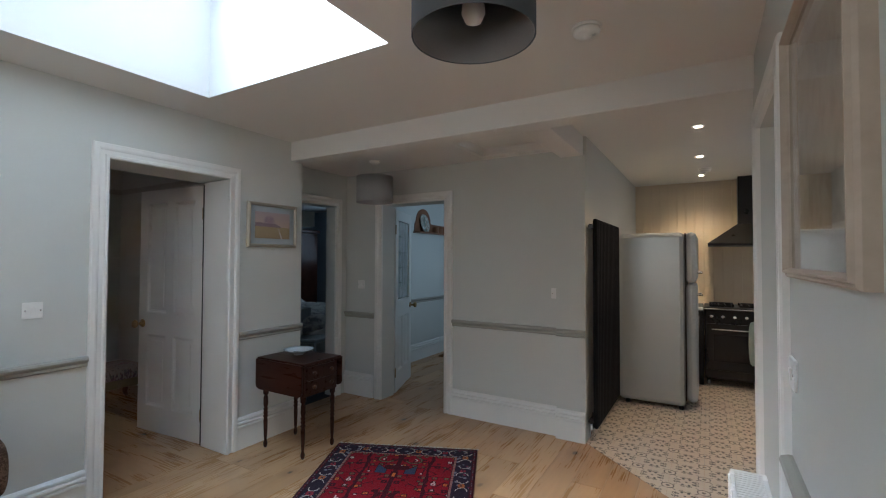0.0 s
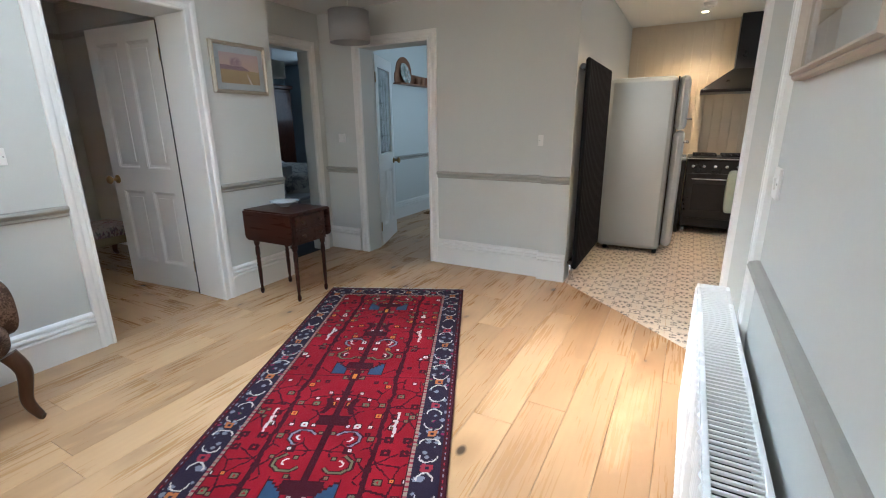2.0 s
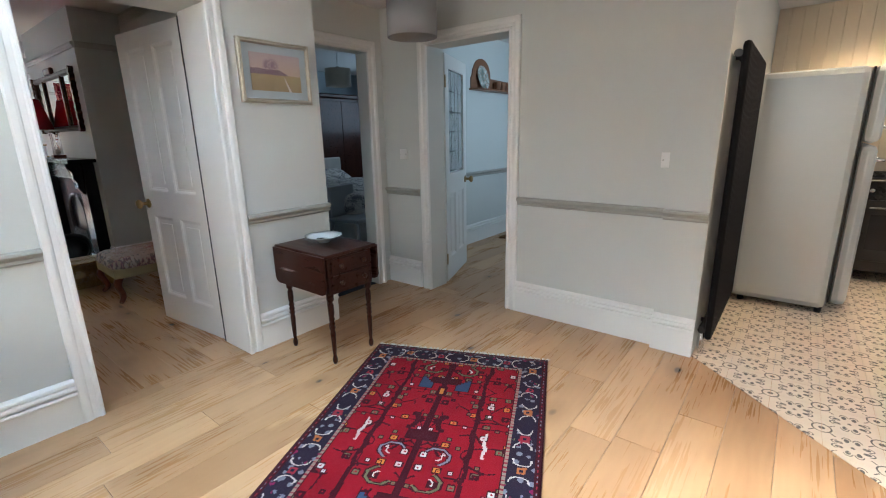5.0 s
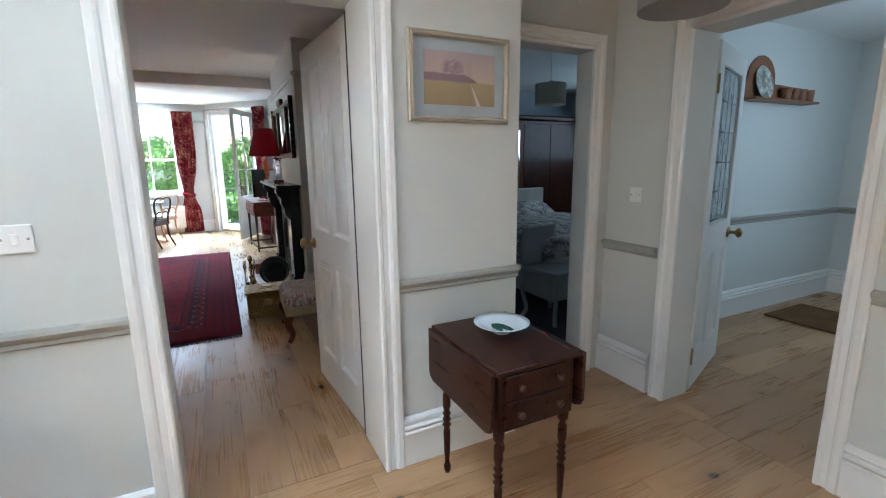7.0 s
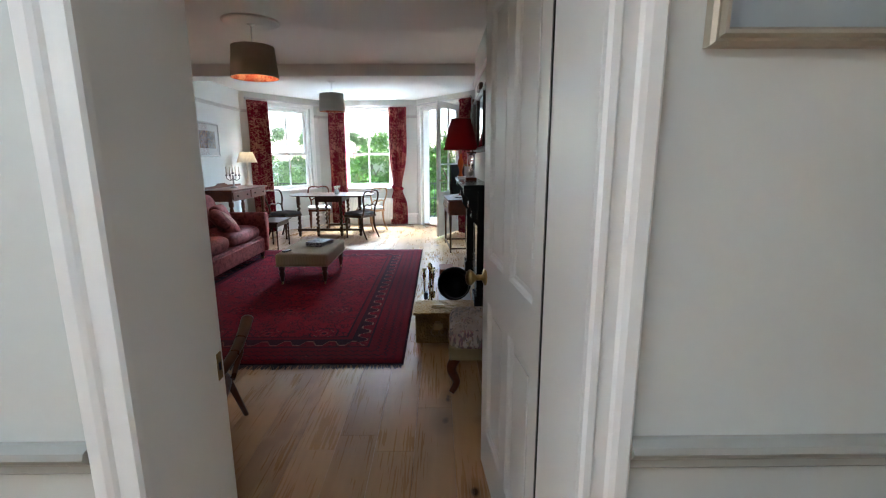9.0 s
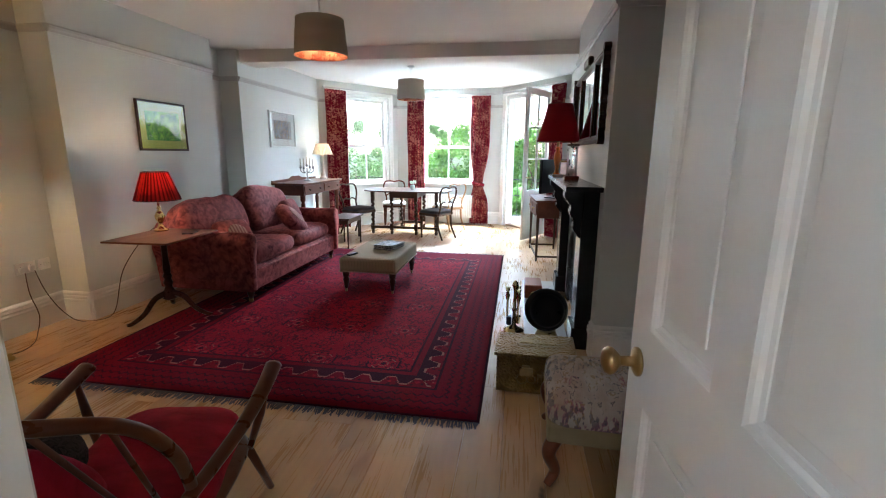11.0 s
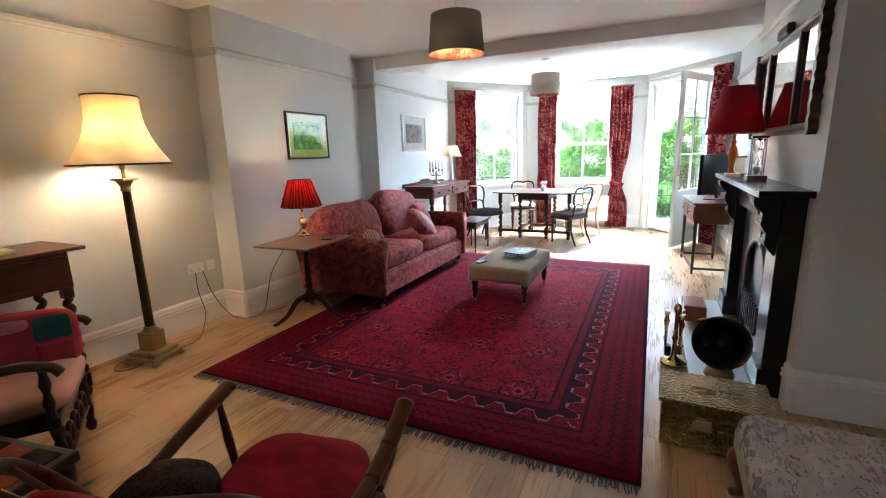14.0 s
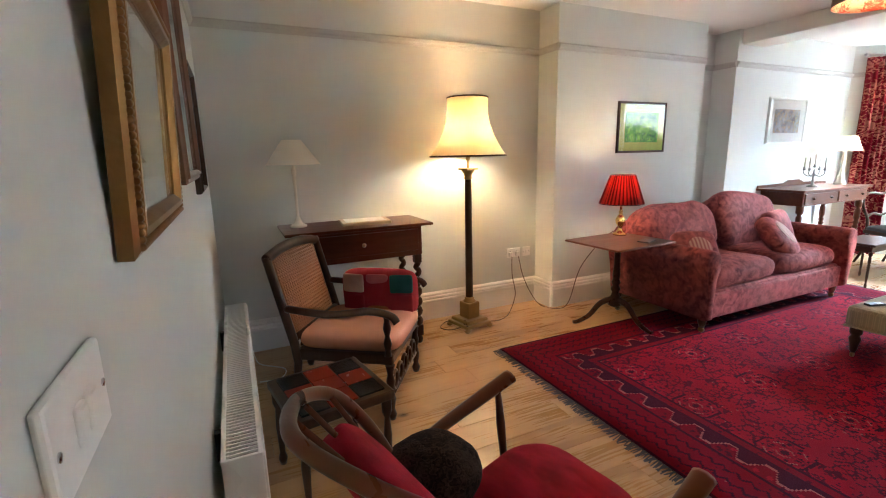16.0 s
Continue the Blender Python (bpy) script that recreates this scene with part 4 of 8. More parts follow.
def panel_door(name, m, w, h, label, glazed=False, mat=TRIM, knob_z=0.885, knobs=(-1, 1), hinge_y=-1):
    """A moulded panel door; hinge edge on x = 0, leaf along x, faces at y = -0.02 and 0.02."""
    t = thing(name, m, label, "door")
    tagged(t, kind="structure")
    s, lock0, lock1, mid = 0.105, 0.80, 0.98, w / 2
    bm = bmesh.new()
    for a, b in (((0, 0.005), (s, h)), ((w - s, 0.005), (w, h)), ((s, 0.005), (w - s, 0.21)), ((s, lock0), (w - s, lock1)), ((s, h - 0.11), (w - s, h))):
        block(bm, (a[0], -0.02, a[1]), (b[0], 0.02, b[1]))
    lows = [(s, mid - 0.045, 0.21, lock0), (mid + 0.045, w - s, 0.21, lock0)]
    block(bm, (mid - 0.045, -0.02, 0.21), (mid + 0.045, 0.02, lock0))
    ups = []
    if not glazed:
        block(bm, (mid - 0.045, -0.02, lock1), (mid + 0.045, 0.02, h - 0.11))
        ups = [(s, mid - 0.045, lock1, h - 0.11), (mid + 0.045, w - s, lock1, h - 0.11)]
    part("leaf", bm, mat, t)
    for x0, x1, z0, z1 in lows + ups:
        bm = boxed((x0, -0.006, z0), (x1, 0.006, z1))
        for side in (-1, 1):
            prof = [(0.006, 0), (0.019, 0), (0.016, 0.008), (0.010, 0.014), (0.008, 0.022), (0.006, 0.024)]
            o = (0, side, 0)
            strip(bm, prof, (x0, 0, z0), (x1, 0, z0), o, (0, 0, 1), -1, -1)
            strip(bm, prof, (x0, 0, z1), (x1, 0, z1), o, (0, 0, -1), -1, -1)
            strip(bm, prof, (x0, 0, z0), (x0, 0, z1), o, (1, 0, 0), -1, -1)
            strip(bm, prof, (x1, 0, z0), (x1, 0, z1), o, (-1, 0, 0), -1, -1)
            block(bm, (x0 + 0.05, min(side * 0.006, side * 0.011), z0 + 0.05), (x1 - 0.05, max(side * 0.006, side * 0.011), z1 - 0.05), 0.004)
        part("panel", bm, mat, t)
    if glazed:
        g = part("leaded_pane", boxed((s, -0.003, lock1 + 0.02), (w - s, 0.003, h - 0.11)), RIPPLE, t, "obscure leaded glass pane")
        g.visible_shadow = False
        bm = bmesh.new()
        x0, x1, z0, z1 = s, w - s, lock1 + 0.02, h - 0.11
        for i in range(1, 4):
            x = x0 + (x1 - x0) * i / 4
            hose([(x, 0, z0), (x, 0, z1)], 0.005, 6, bm)
        for i in range(0, 6):
            z = z0 + (z1 - z0) * i / 5
            hose([(x0, 0, z), (x1, 0, z)], 0.006, 6, bm)
        for z in (z0 + (z1 - z0) * 0.3, z0 + (z1 - z0) * 0.7):
            c = (x0 + x1) / 2
            hose([(c + 0.12 * math.cos(a * math.pi / 8), 0, z + 0.17 * math.sin(a * math.pi / 8)) for a in range(17)], 0.005, 6, bm)
        part("lead_cames", bm, BLACKM, t, "black lead glazing bars")
    for side in knobs:
        knob(t, w - 0.055, knob_z, 0.02 * side, side)
    for z in (0.22, h - 0.22):
        part("hinge", turned([(0.006, z - 0.05), (0.006, z + 0.05)], 10, pose(-0.003, 0.022 * hinge_y, 0)), BRASS, t, "brass butt hinge")
        block_bm = boxed((0.0, 0.0195 * hinge_y, z - 0.045), (0.022, 0.0215 * hinge_y, z + 0.045))
        part("hinge_plate", block_bm, BRASS, t)
    return t


def switch_plate(m, label="white plastic light switch on the wall", gangs=1, sockets=0, category="light switch", name="light_switch"):
    """A wall plate in the x-z plane facing -y."""
    t = thing(name, m, label, category)
    w = 0.043 if gangs < 2 and sockets < 2 else 0.073
    part("plate", boxed((-w, -0.009, -0.043), (w, 0, 0.043), bevel=0.004), PLAST, t)
    for i in range(gangs):
        x = (i - (gangs - 1) / 2) * 0.026
        part("rocker", boxed((x - 0.010, -0.014, -0.017), (x + 0.010, -0.007, 0.017), bevel=0.003, m=pose(0, 0, 0, 4)), PLAST, t)
    for i in range(sockets):
        x = (i - (sockets - 1) / 2) * 0.07
        # Holes are thin black slabs; their shade is put in as colour.
        part("socket_hole", boxed((x - 0.004, -0.0094, 0.004), (x + 0.004, -0.0085, 0.016), (x - 0.016, -0.0094, -0.014), (x - 0.009, -0.0085, -0.008), (x + 0.009, -0.0094, -0.014), (x + 0.016, -0.0085, -0.008)), BLACKM, t)
    for x in (-w + 0.012, w - 0.012):
        part("screw", turned([(0.004, 0), (0.004, 0.0012), (0.001, 0.0016)], 10, pose(x, -0.009, 0, 90)), CHROME, t)
    return t


def panel_radiator(m, length, top, label):
    """A double panel radiator with a slotted top; wall on y = 0, room towards -y."""
    t = thing("radiator", m, label, "radiator")
    d0, d1, z0 = 0.028, 0.140, 0.12
    for name, y in (("front_panel", d1), ("back_panel", d0 + 0.012)):
        n = int(length / 0.0333) * 6
        wave = [(-length / 2 + length * i / n, -y - 0.003 + 0.004 * max(-0.6, min(0.6, math.sin(2 * math.pi * i / 6)))) for i in range(n + 1)]
        bm = prism(wave + [(length / 2, -y + 0.006), (-length / 2, -y + 0.006)], z0, top - 0.0125)
        part(name, bm, RADW, t)
    for x in (-length / 2 - 0.001, length / 2 - 0.003):
        part("side_panel", boxed((x, -d1 + 0.003, z0 + 0.02), (x + 0.004, -d0 - 0.002, top), bevel=0.001), RADW, t)
    bm = boxed((-length / 2, -d1, top - 0.012), (length / 2, -d1 + 0.014, top), (-length / 2, -d0 - 0.014, top - 0.012), (length / 2, -d0, top), bevel=0.003)
    part("top_rail", bm, RADW, t)
    slat = mesh_of("slat", boxed((-0.0032, -d1 + 0.012, -0.008), (0.0032, -d0 - 0.012, -0.001), bevel=0.001), RADW)
    n = int(length / 0.018)
    for i in range(n):
        shared("slat", slat, t, pose(-length / 2 + 0.008 + (length - 0.016) * i / (n - 1), 0, top))
    # Black fins: shade in the gaps under the slats, put in as colour.
    bm = bmesh.new()
    for i in range(int(length / 0.04)):
        x = -length / 2 + 0.02 + i * 0.04
        block(bm, (x, -d1 + 0.014, z0 + 0.04), (x + 0.012, -d0 - 0.016, top - 0.05))
    tagged(part("convector", bm, BLACKM, t), kind="stuff")
    for s in (-1, 1):
        part("bracket", boxed((s * length * 0.32 - 0.015, -d0 - 0.006, top - 0.16), (s * length * 0.32 + 0.015, 0, top - 0.06)), BLACKM, t, "dark wall bracket")
        x = s * (length / 2 + 0.035)
        part("valve", hose([(s * (length / 2 - 0.01), -0.08, z0 + 0.03), (x, -0.08, z0 + 0.03), (x, -0.08, 0.06), (x, -0.08, 0.0)], [0.011, 0.014, 0.012, 0.008], 10), CHROME, t)
    return t


def drum(m, r0, r1, h, drop, mat, label, lining=None, name="pendant_lamp", lit=0.0, rose=0.05, colour=(1, 0.66, 0.36)):
    """A drum shade hung by a flex from the ceiling; origin on the ceiling."""
    t = thing(name, m, label, "ceiling lamp")
    part("ceiling_rose", turned([(rose, 0), (rose, -0.012), (rose * 0.6, -0.028), (0.010, -0.034)], 24), PLAST, t)
    part("flex", hose([(0, 0, -0.03), (0, 0, -drop + 0.02)], 0.004, 8), PLAST, t)
    z1, z0 = -drop, -drop - h
    bm = bmesh.new()
    turned([(r1, z1), (r0, z0), (r0 - 0.003, z0), (r1 - 0.003, z1), (r1, z1)], 48, None, bm)
    bmesh.ops.remove_doubles(bm, verts=bm.verts, dist=1e-5)
    sh = part("shade", bm, mat, t)
    if lining:
        bm = bmesh.new()
        turned([(r1 - 0.004, z1 + 0.0), (r0 - 0.004, z0 + 0.002), (r0 - 0.006, z0 + 0.002), (r1 - 0.006, z1), (r1 - 0.004, z1)], 48, None, bm)
        bmesh.ops.remove_doubles(bm, verts=bm.verts, dist=1e-5)
        part("lining", bm, lining, sh, "patterned lining")
    bm = hose([(-r1 + 0.005, 0, z1 - 0.006), (r1 - 0.005, 0, z1 - 0.006)], 0.0025, 6)
    hose([(0, -r1 + 0.005, z1 - 0.006), (0, r1 - 0.005, z1 - 0.006)], 0.0025, 6, bm)
    part("shade_spider", bm, CHROME, t)
    part("lamp_holder", turned([(0.018, z1 + 0.03), (0.02, z1 - 0.05), (0.015, z1 - 0.055)], 16), PLAST, t)
    zb = z1 - 0.06
    part("bulb", turned([(0.013, zb), (0.016, zb - 0.02), (0.030, zb - 0.055), (0.032, zb - 0.075), (0.022, zb - 0.098), (0.004, zb - 0.107)], 20), BULB if lit else FROST, t)
    if lit:
        lamp(name + "_light", "POINT", m @ pose(0, 0, zb - 0.15), lit, colour, radius=0.03)
    return t


def turned_leg(z1, r, m, spin=False):
    """A turned leg from the floor to z1."""
    h = z1
    prof = [(r * 0.45, 0), (r * 0.7, 0.015), (r * 0.75, 0.035), (r * 0.45, 0.055), (r * 0.6, h * 0.2), (r * 0.75, h * 0.45), (r * 0.55, h * 0.5), (r * 0.95, h * 0.52), (r * 0.55, h * 0.55), (r * 0.9, h * 0.58), (r * 0.55, h * 0.61), (r * 0.9, h * 0.64), (r * 0.55, h * 0.67), (r * 0.85, h * 0.72), (r * 0.8, h * 0.84), (r * 0.5, h * 0.87), (r, h * 0.90), (r, h)]
    return turned(prof, 16, m)


def twist_leg(z0, z1, r, m=None, bm=None):
    """A barley-twist post."""
    n = max(12, int((z1 - z0) / 0.012))
    pts = []
    for i in range(n + 1):
        z = z0 + (z1 - z0) * i / n
        a = (z - z0) / 0.075 * 2 * math.pi
        v = Vector((0.42 * r * math.cos(a), 0.42 * r * math.sin(a), z))
        pts.append(m @ v if m is not None else v)
    return hose(pts, r * 0.72, 10, bm)


def rug(m, hx, hy, mat, label, fringe_mat, z=0.009, ends="y", fringe=0.05):
    t = thing("rug", m, label, "rug")
    bm = bmesh.new()
    nx, ny = 40, 60
    g = [[bm.verts.new((-hx + 2 * hx * i / nx, -hy + 2 * hy * j / ny, z + 0.0015 * noise.noise(Vector((i * 0.3, j * 0.3, 2))))) for i in range(nx + 1)] for j in range(ny + 1)]
    for j in range(ny):
        for i in range(nx):
            bm.faces.new((g[j][i], g[j][i + 1], g[j + 1][i + 1], g[j + 1][i])).smooth = True
    rim = [g[0][i] for i in range(nx)] + [g[j][nx] for j in range(ny)] + [g[ny][i] for i in range(nx, 0, -1)] + [g[j][0] for j in range(ny, 0, -1)]
    low = [bm.verts.new((v.co.x, v.co.y, 0.001)) for v in rim]
    n = len(rim)
    for i in range(n):
        bm.faces.new((rim[i], low[i], low[(i + 1) % n], rim[(i + 1) % n]))
    part("woven_field", bm, mat, t)
    rng = random.Random(5)
    a, b = (hx, hy) if ends == "y" else (hy, hx)
    for s in (-1, 1):
        verts, faces = [], []
        u = -a
        while u < a:
            w, l, lean = rng.uniform(0.006, 0.011), fringe * rng.uniform(0.7, 1.15), rng.uniform(-0.02, 0.02)
            k = len(verts)
            for (p, q, zz) in ((u, b - 0.004, z * 0.8), (u + w, b - 0.004, z * 0.8), (u + w * 0.8 + lean, b + l, 0.003), (u + lean, b + l, 0.003), (u + w / 2, b - 0.004, 0.002), (u + w / 2 + lean, b + l, 0.001)):
                verts.append((p, s * q, zz) if ends == "y" else (s * q, p, zz))
            faces += [(k, k + 1, k + 2, k + 3), (k, k + 3, k + 5, k + 4), (k + 1, k + 4, k + 5, k + 2)]
            u += w * 0.9 + rng.uniform(0.0, 0.002)
        data = bpy.data.meshes.new("fringe")
        data.from_pydata(verts, [], faces)
        data.materials.append(fringe_mat)
        f = new("fringe", data)
        f.parent = t
    return t


rip, nt_, b_ = material("obscure_glass", 0.08)
b_.inputs["Base Color"].default_value = (0.88, 0.93, 0.93, 1)
b_.inputs["Transmission Weight"].default_value = 0.6
relief(nt_, b_, cloud(nt_, 30.0, 2), 0.6, 0.02)
RIPPLE = rip

# ---- doors ----
panel_door("door_living", pose(-3.376, 2.018, 0, 0, 0, 184.8), 0.81, 2.0, "white four-panel door standing open with a brass knob", hinge_y=1)
panel_door("door_front_hall", pose(-2.915, 3.83, 0, 0, 0, 111), 0.70, 1.97, "white half-glazed door with leaded glass, standing open", glazed=True)
panel_door("door_right", pose(0.285, 1.663, 0, 0, 0, 90), 0.674, 2.0, "white painted panel door, closed", knobs=(-1,))
panel_door("door_front", pose(-2.35, 6.975, 0, 0, 0, 180), 0.86, 2.05, "grey painted front door with a brass latch", mat=RAILP)
latch = single("door_latch", boxed((-0.05, -0.03, -0.04), (0.05, 0, 0.04), bevel=0.006), BRIGHT, "polished brass rim latch on the front door", "latch", pose(-3.12, 6.954, 1.45))
architrave("trim_door_front", (-3.22, 7.0), (-2.34, 7.0), 2.06, (0, -1))

# ---- hall ----
rug(pose(-1.405, 1.455, 0.001, 0, 0, 24), 0.535, 1.45, RUNNER, "red Persian runner with a navy flowered border on the oak floor", LINEN, ends="y", fringe=0.035)

tb = thing("drop_leaf_table", pose(-2.72, 2.378, 0), "small dark mahogany drop-leaf table with turned legs, against the wall", "side table")
part("tabletop", boxed((-0.255, -0.19, 0.665), (0.25, 0.19, 0.685), bevel=0.006), MAHOG, tb)
part("carcase", boxed((-0.235, -0.165, 0.44), (0.225, 0.165, 0.664), bevel=0.004), MAHOG, tb)
leaf = [(-0.25, 0.675), (0.245, 0.675), (0.245, 0.485), (0.235, 0.462), (0.21, 0.45), (-0.215, 0.45), (-0.24, 0.462), (-0.25, 0.485)]
for s in (-1, 1):
    part("drop_leaf", prism(leaf, -0.007, 0.007, None, 0.003, pose(0, s * 0.199, 0, 90)), MAHOG, tb)
for z in (0.505, 0.605):
    dr = part("drawer", boxed((0.222, -0.14, z - 0.044), (0.233, 0.14, z + 0.044), bevel=0.003), MAHOG, tb)
    for y in (-0.085, 0.085):
        part("knob", turned([(0.006, 0), (0.006, 0.012), (0.014, 0.018), (0.013, 0.026), (0.004, 0.029)], 14, pose(0.232, y, z, 0, 90)), DARKW, dr)
for x in (-0.205, 0.20):
    for y in (-0.145, 0.145):
        part("leg", turned_leg(0.45, 0.021, pose(x, y, 0)), MAHOG, tb)
bw = thing("bowl", pose(-2.765, 2.405, 0.686), "pale blue china dish with painted green leaves, on the table", "bowl")
part("dish", turned([(0.035, 0), (0.036, 0.006), (0.055, 0.014), (0.092, 0.034), (0.112, 0.042), (0.113, 0.045), (0.090, 0.038), (0.050, 0.018), (0.001, 0.014)], 36), CHINA, bw)
GREENG = plain("green_glaze", (0.03, 0.12, 0.08), 0.2, vary=0.5, scale=60)
for dx, dy, turn, size in ((0.004, 0.012, 12, 1.0), (-0.006, -0.016, -8, 0.85)):
    outline = [(0.052 * size * math.cos(a * math.pi / 10), 0.019 * size * math.sin(a * math.pi / 10) * (1 - 0.25 * math.cos(a * math.pi / 10))) for a in range(20)]
    lf = part("leaf_motif", prism(outline, 0.0, 0.0012, None, 0, pose(dx, dy, 0.0185, 0, 0, turn)), GREENG, bw, "dark green painted leaf")
    part("leaf_stalk", boxed((-0.072 * size, -0.0012, 0.0), (-0.045 * size, 0.0012, 0.001), m=pose(dx, dy, 0.0195, 0, 0, turn)), GREENG, lf)

picture(pose(XW, 2.378, 1.70, 0, 0, 90), 0.475, 0.352, 0.026, plain("champagne_gilt", (0.50, 0.45, 0.36), 0.4, 0.5, vary=0.15, scale=20), 0.045, PAPERB, SUNSET, "pale gilt framed sunset landscape print on the wall")
WASHED = timber("limed_wood", (0.42, 0.35, 0.28), (0.60, 0.53, 0.45), 0.5, along=0, scale=10)
HARE = painted("faded_animal_study", ((0.55, 0.52, 0.44), (0.46, 0.40, 0.30), (0.26, 0.20, 0.13)), 6.0)
picture(pose(0.19, 1.10, 1.70, 0, 0, -90), 0.66, 0.63, 0.024, WASHED, 0.085, PAPERW, HARE, "limed wood framed faded country print behind glass", depth=0.035)
switch_plate(pose(XW, 0.885, 1.155, 0, 0, 90), gangs=1)
switch_plate(pose(-1.085, YF, 1.155), gangs=1)
switch_plate(pose(-3.17, YF, 1.165), gangs=1)
switch_plate(pose(0.19, 1.50, 1.12, 0, 0, -90), gangs=1)
panel_radiator(pose(0.19, 1.26, 0, 0, 0, -90), 1.36, 0.66, "white double panel radiator with a slotted top under the dado rail")

drum(pose(-0.545, 1.009, HALL_C), 0.165, 0.165, 0.20, 0.205, GREYSH, "slate grey drum pendant lamp, unlit", PALESH)
drum(pose(-2.63, 3.15, ALC_C), 0.165, 0.165, 0.235, 0.145, PALESH, "pale grey drum pendant lamp, unlit")
for x, y, z, label in ((-0.45, 1.895, HALL_C, "white round smoke alarm on the hall ceiling"), (-0.03, 5.55, HALL_C, "white round smoke alarm on the kitchen ceiling")):
    sm = thing("smoke_alarm", pose(x, y, z), label, "smoke alarm")
    part("base_plate", turned([(0.062, 0), (0.062, -0.010), (0.058, -0.012)], 32), PLAST, sm)
    part("cover", turned([(0.057, -0.012), (0.055, -0.028), (0.045, -0.037), (0.022, -0.040), (0.020, -0.048), (0.001, -0.049)], 32), PLAST, sm)
    part("test_button", turned([(0.008, -0.040), (0.008, -0.043), (0.001, -0.043)], 12, pose(0.03, 0, 0.002)), STEEL, sm)

wc = thing("wing_chair", pose(-2.77, 0.305, 0, 0, 0, 100), "brown floral upholstered wing chair with dark cabriole legs", "armchair")
part("seat", pillow(0.30, 0.29, 0.10, 0.3, 0.3, m=pose(0, 0, 0.40)), WINGC, wc)
part("back", pillow(0.30, 0.07, 0.40, 0.35, 0.35, m=pose(0, 0.31, 0.78, -8)), WINGC, wc)
for s in (-1, 1):
    part("wing", pillow(0.045, 0.14, 0.24, 0.4, 0.4, m=pose(s * 0.29, 0.20, 0.86)), WINGC, wc)
    part("arm", pillow(0.055, 0.26, 0.14, 0.35, 0.35, m=pose(s * 0.30, 0.02, 0.52)), WINGC, wc)
    part("front_leg", hose(curve_points([(s * 0.26, -0.24, 0.33), (s * 0.285, -0.27, 0.24), (s * 0.27, -0.265, 0.10), (s * 0.285, -0.295, 0.025), (s * 0.29, -0.31, 0.014)]), [0.036 - 0.0007 * k for k in range(33)], 10), DARKW, wc)
    part("back_leg", hose([(s * 0.24, 0.27, 0.32), (s * 0.25, 0.34, 0.0)], [0.022, 0.016], 8), DARKW, wc)

sp = thing("strike_plate", pose(-3.385, 1.1935, 0.86, 0, 0, 180), "brass strike plate on the door lining", "strike plate")
part("plate", boxed((-0.011, -0.003, -0.035), (0.011, 0.0, 0.035), bevel=0.001), BRASS, sp)
# Black slab on the plate, painting in the dark of the latch recess.
part("latch_hole", boxed((-0.005, -0.0038, -0.010), (0.005, -0.0031, 0.010)), BLACKM, sp)

# ---- kitchen ----
BLACKR = plain("black_radiator_paint", (0.006, 0.006, 0.007), 0.7, vary=0.2, bump=0.04)
BLACKR.node_tree.nodes["Principled BSDF"].inputs["Specular IOR Level"].default_value = 0.15
tr = thing("column_radiator", pose(-0.845, 4.13, 0), "tall black vertical column radiator on the kitchen wall", "radiator")
post = mesh_of("column", boxed((0.045, -0.026, 0.10), (0.085, 0.026, 1.76), bevel=0.018), BLACKR)
for i in range(17):
    shared("column", post, tr, pose(0, -0.49 + i * 0.0612, 0))
for z in (0.16, 1.70):
    part("header_pipe", turned([(0.020, -0.52), (0.020, 0.52)], 14, pose(0.030, 0, z, -90)), BLACKM, tr)
    for y in (-0.33, 0.33):
        part("wall_bracket", turned([(0.014, 0), (0.014, 0.03)], 12, pose(0, y, z, 0, 90)), BLACKM, tr)
part("valve", hose([(0.03, -0.50, 0.16), (0.03, -0.50, 0.07), (0.03, -0.50, 0.0)], [0.014, 0.02, 0.008], 12), CHROME, tr, "chrome radiator valve")

fr = thing("fridge_freezer", pose(-0.80, 5.08, 0), "silver rounded retro fridge freezer with chrome handles", "fridge")
SILVER = plain("silver_lacquer", (0.50, 0.545, 0.575), 0.34, 0.4, vary=0.06, scale=3, bump=0.02)
part("body", boxed((0.0, -0.30, 0.04), (0.60, 0.30, 1.70), bevel=0.045), SILVER, fr)
for name, z0, z1 in (("fridge_door", 0.09, 1.205), ("freezer_door", 1.215, 1.70)):
    d = part(name, boxed((0.607, -0.30, z0), (0.70, 0.30, z1), bevel=0.044), SILVER, fr)
    zh = z1 - 0.10 if name == "fridge_door" else z0 + 0.10
    part("handle", hose(curve_points([(0.69, -0.25, zh), (0.735, -0.25, zh), (0.74, -0.16, zh), (0.735, -0.05, zh), (0.69, -0.05, zh)]), 0.010, 10), CHROME, d, "chrome bar handle")
part("door_seal", boxed((0.598, -0.285, 0.10), (0.610, 0.285, 1.69)), BLACKM, fr)
for y in (-0.24, 0.24):
    for x in (0.08, 0.56):
        part("foot", turned([(0.022, 0), (0.022, 0.05)], 12, pose(x, y, 0)), BLACKM, fr)

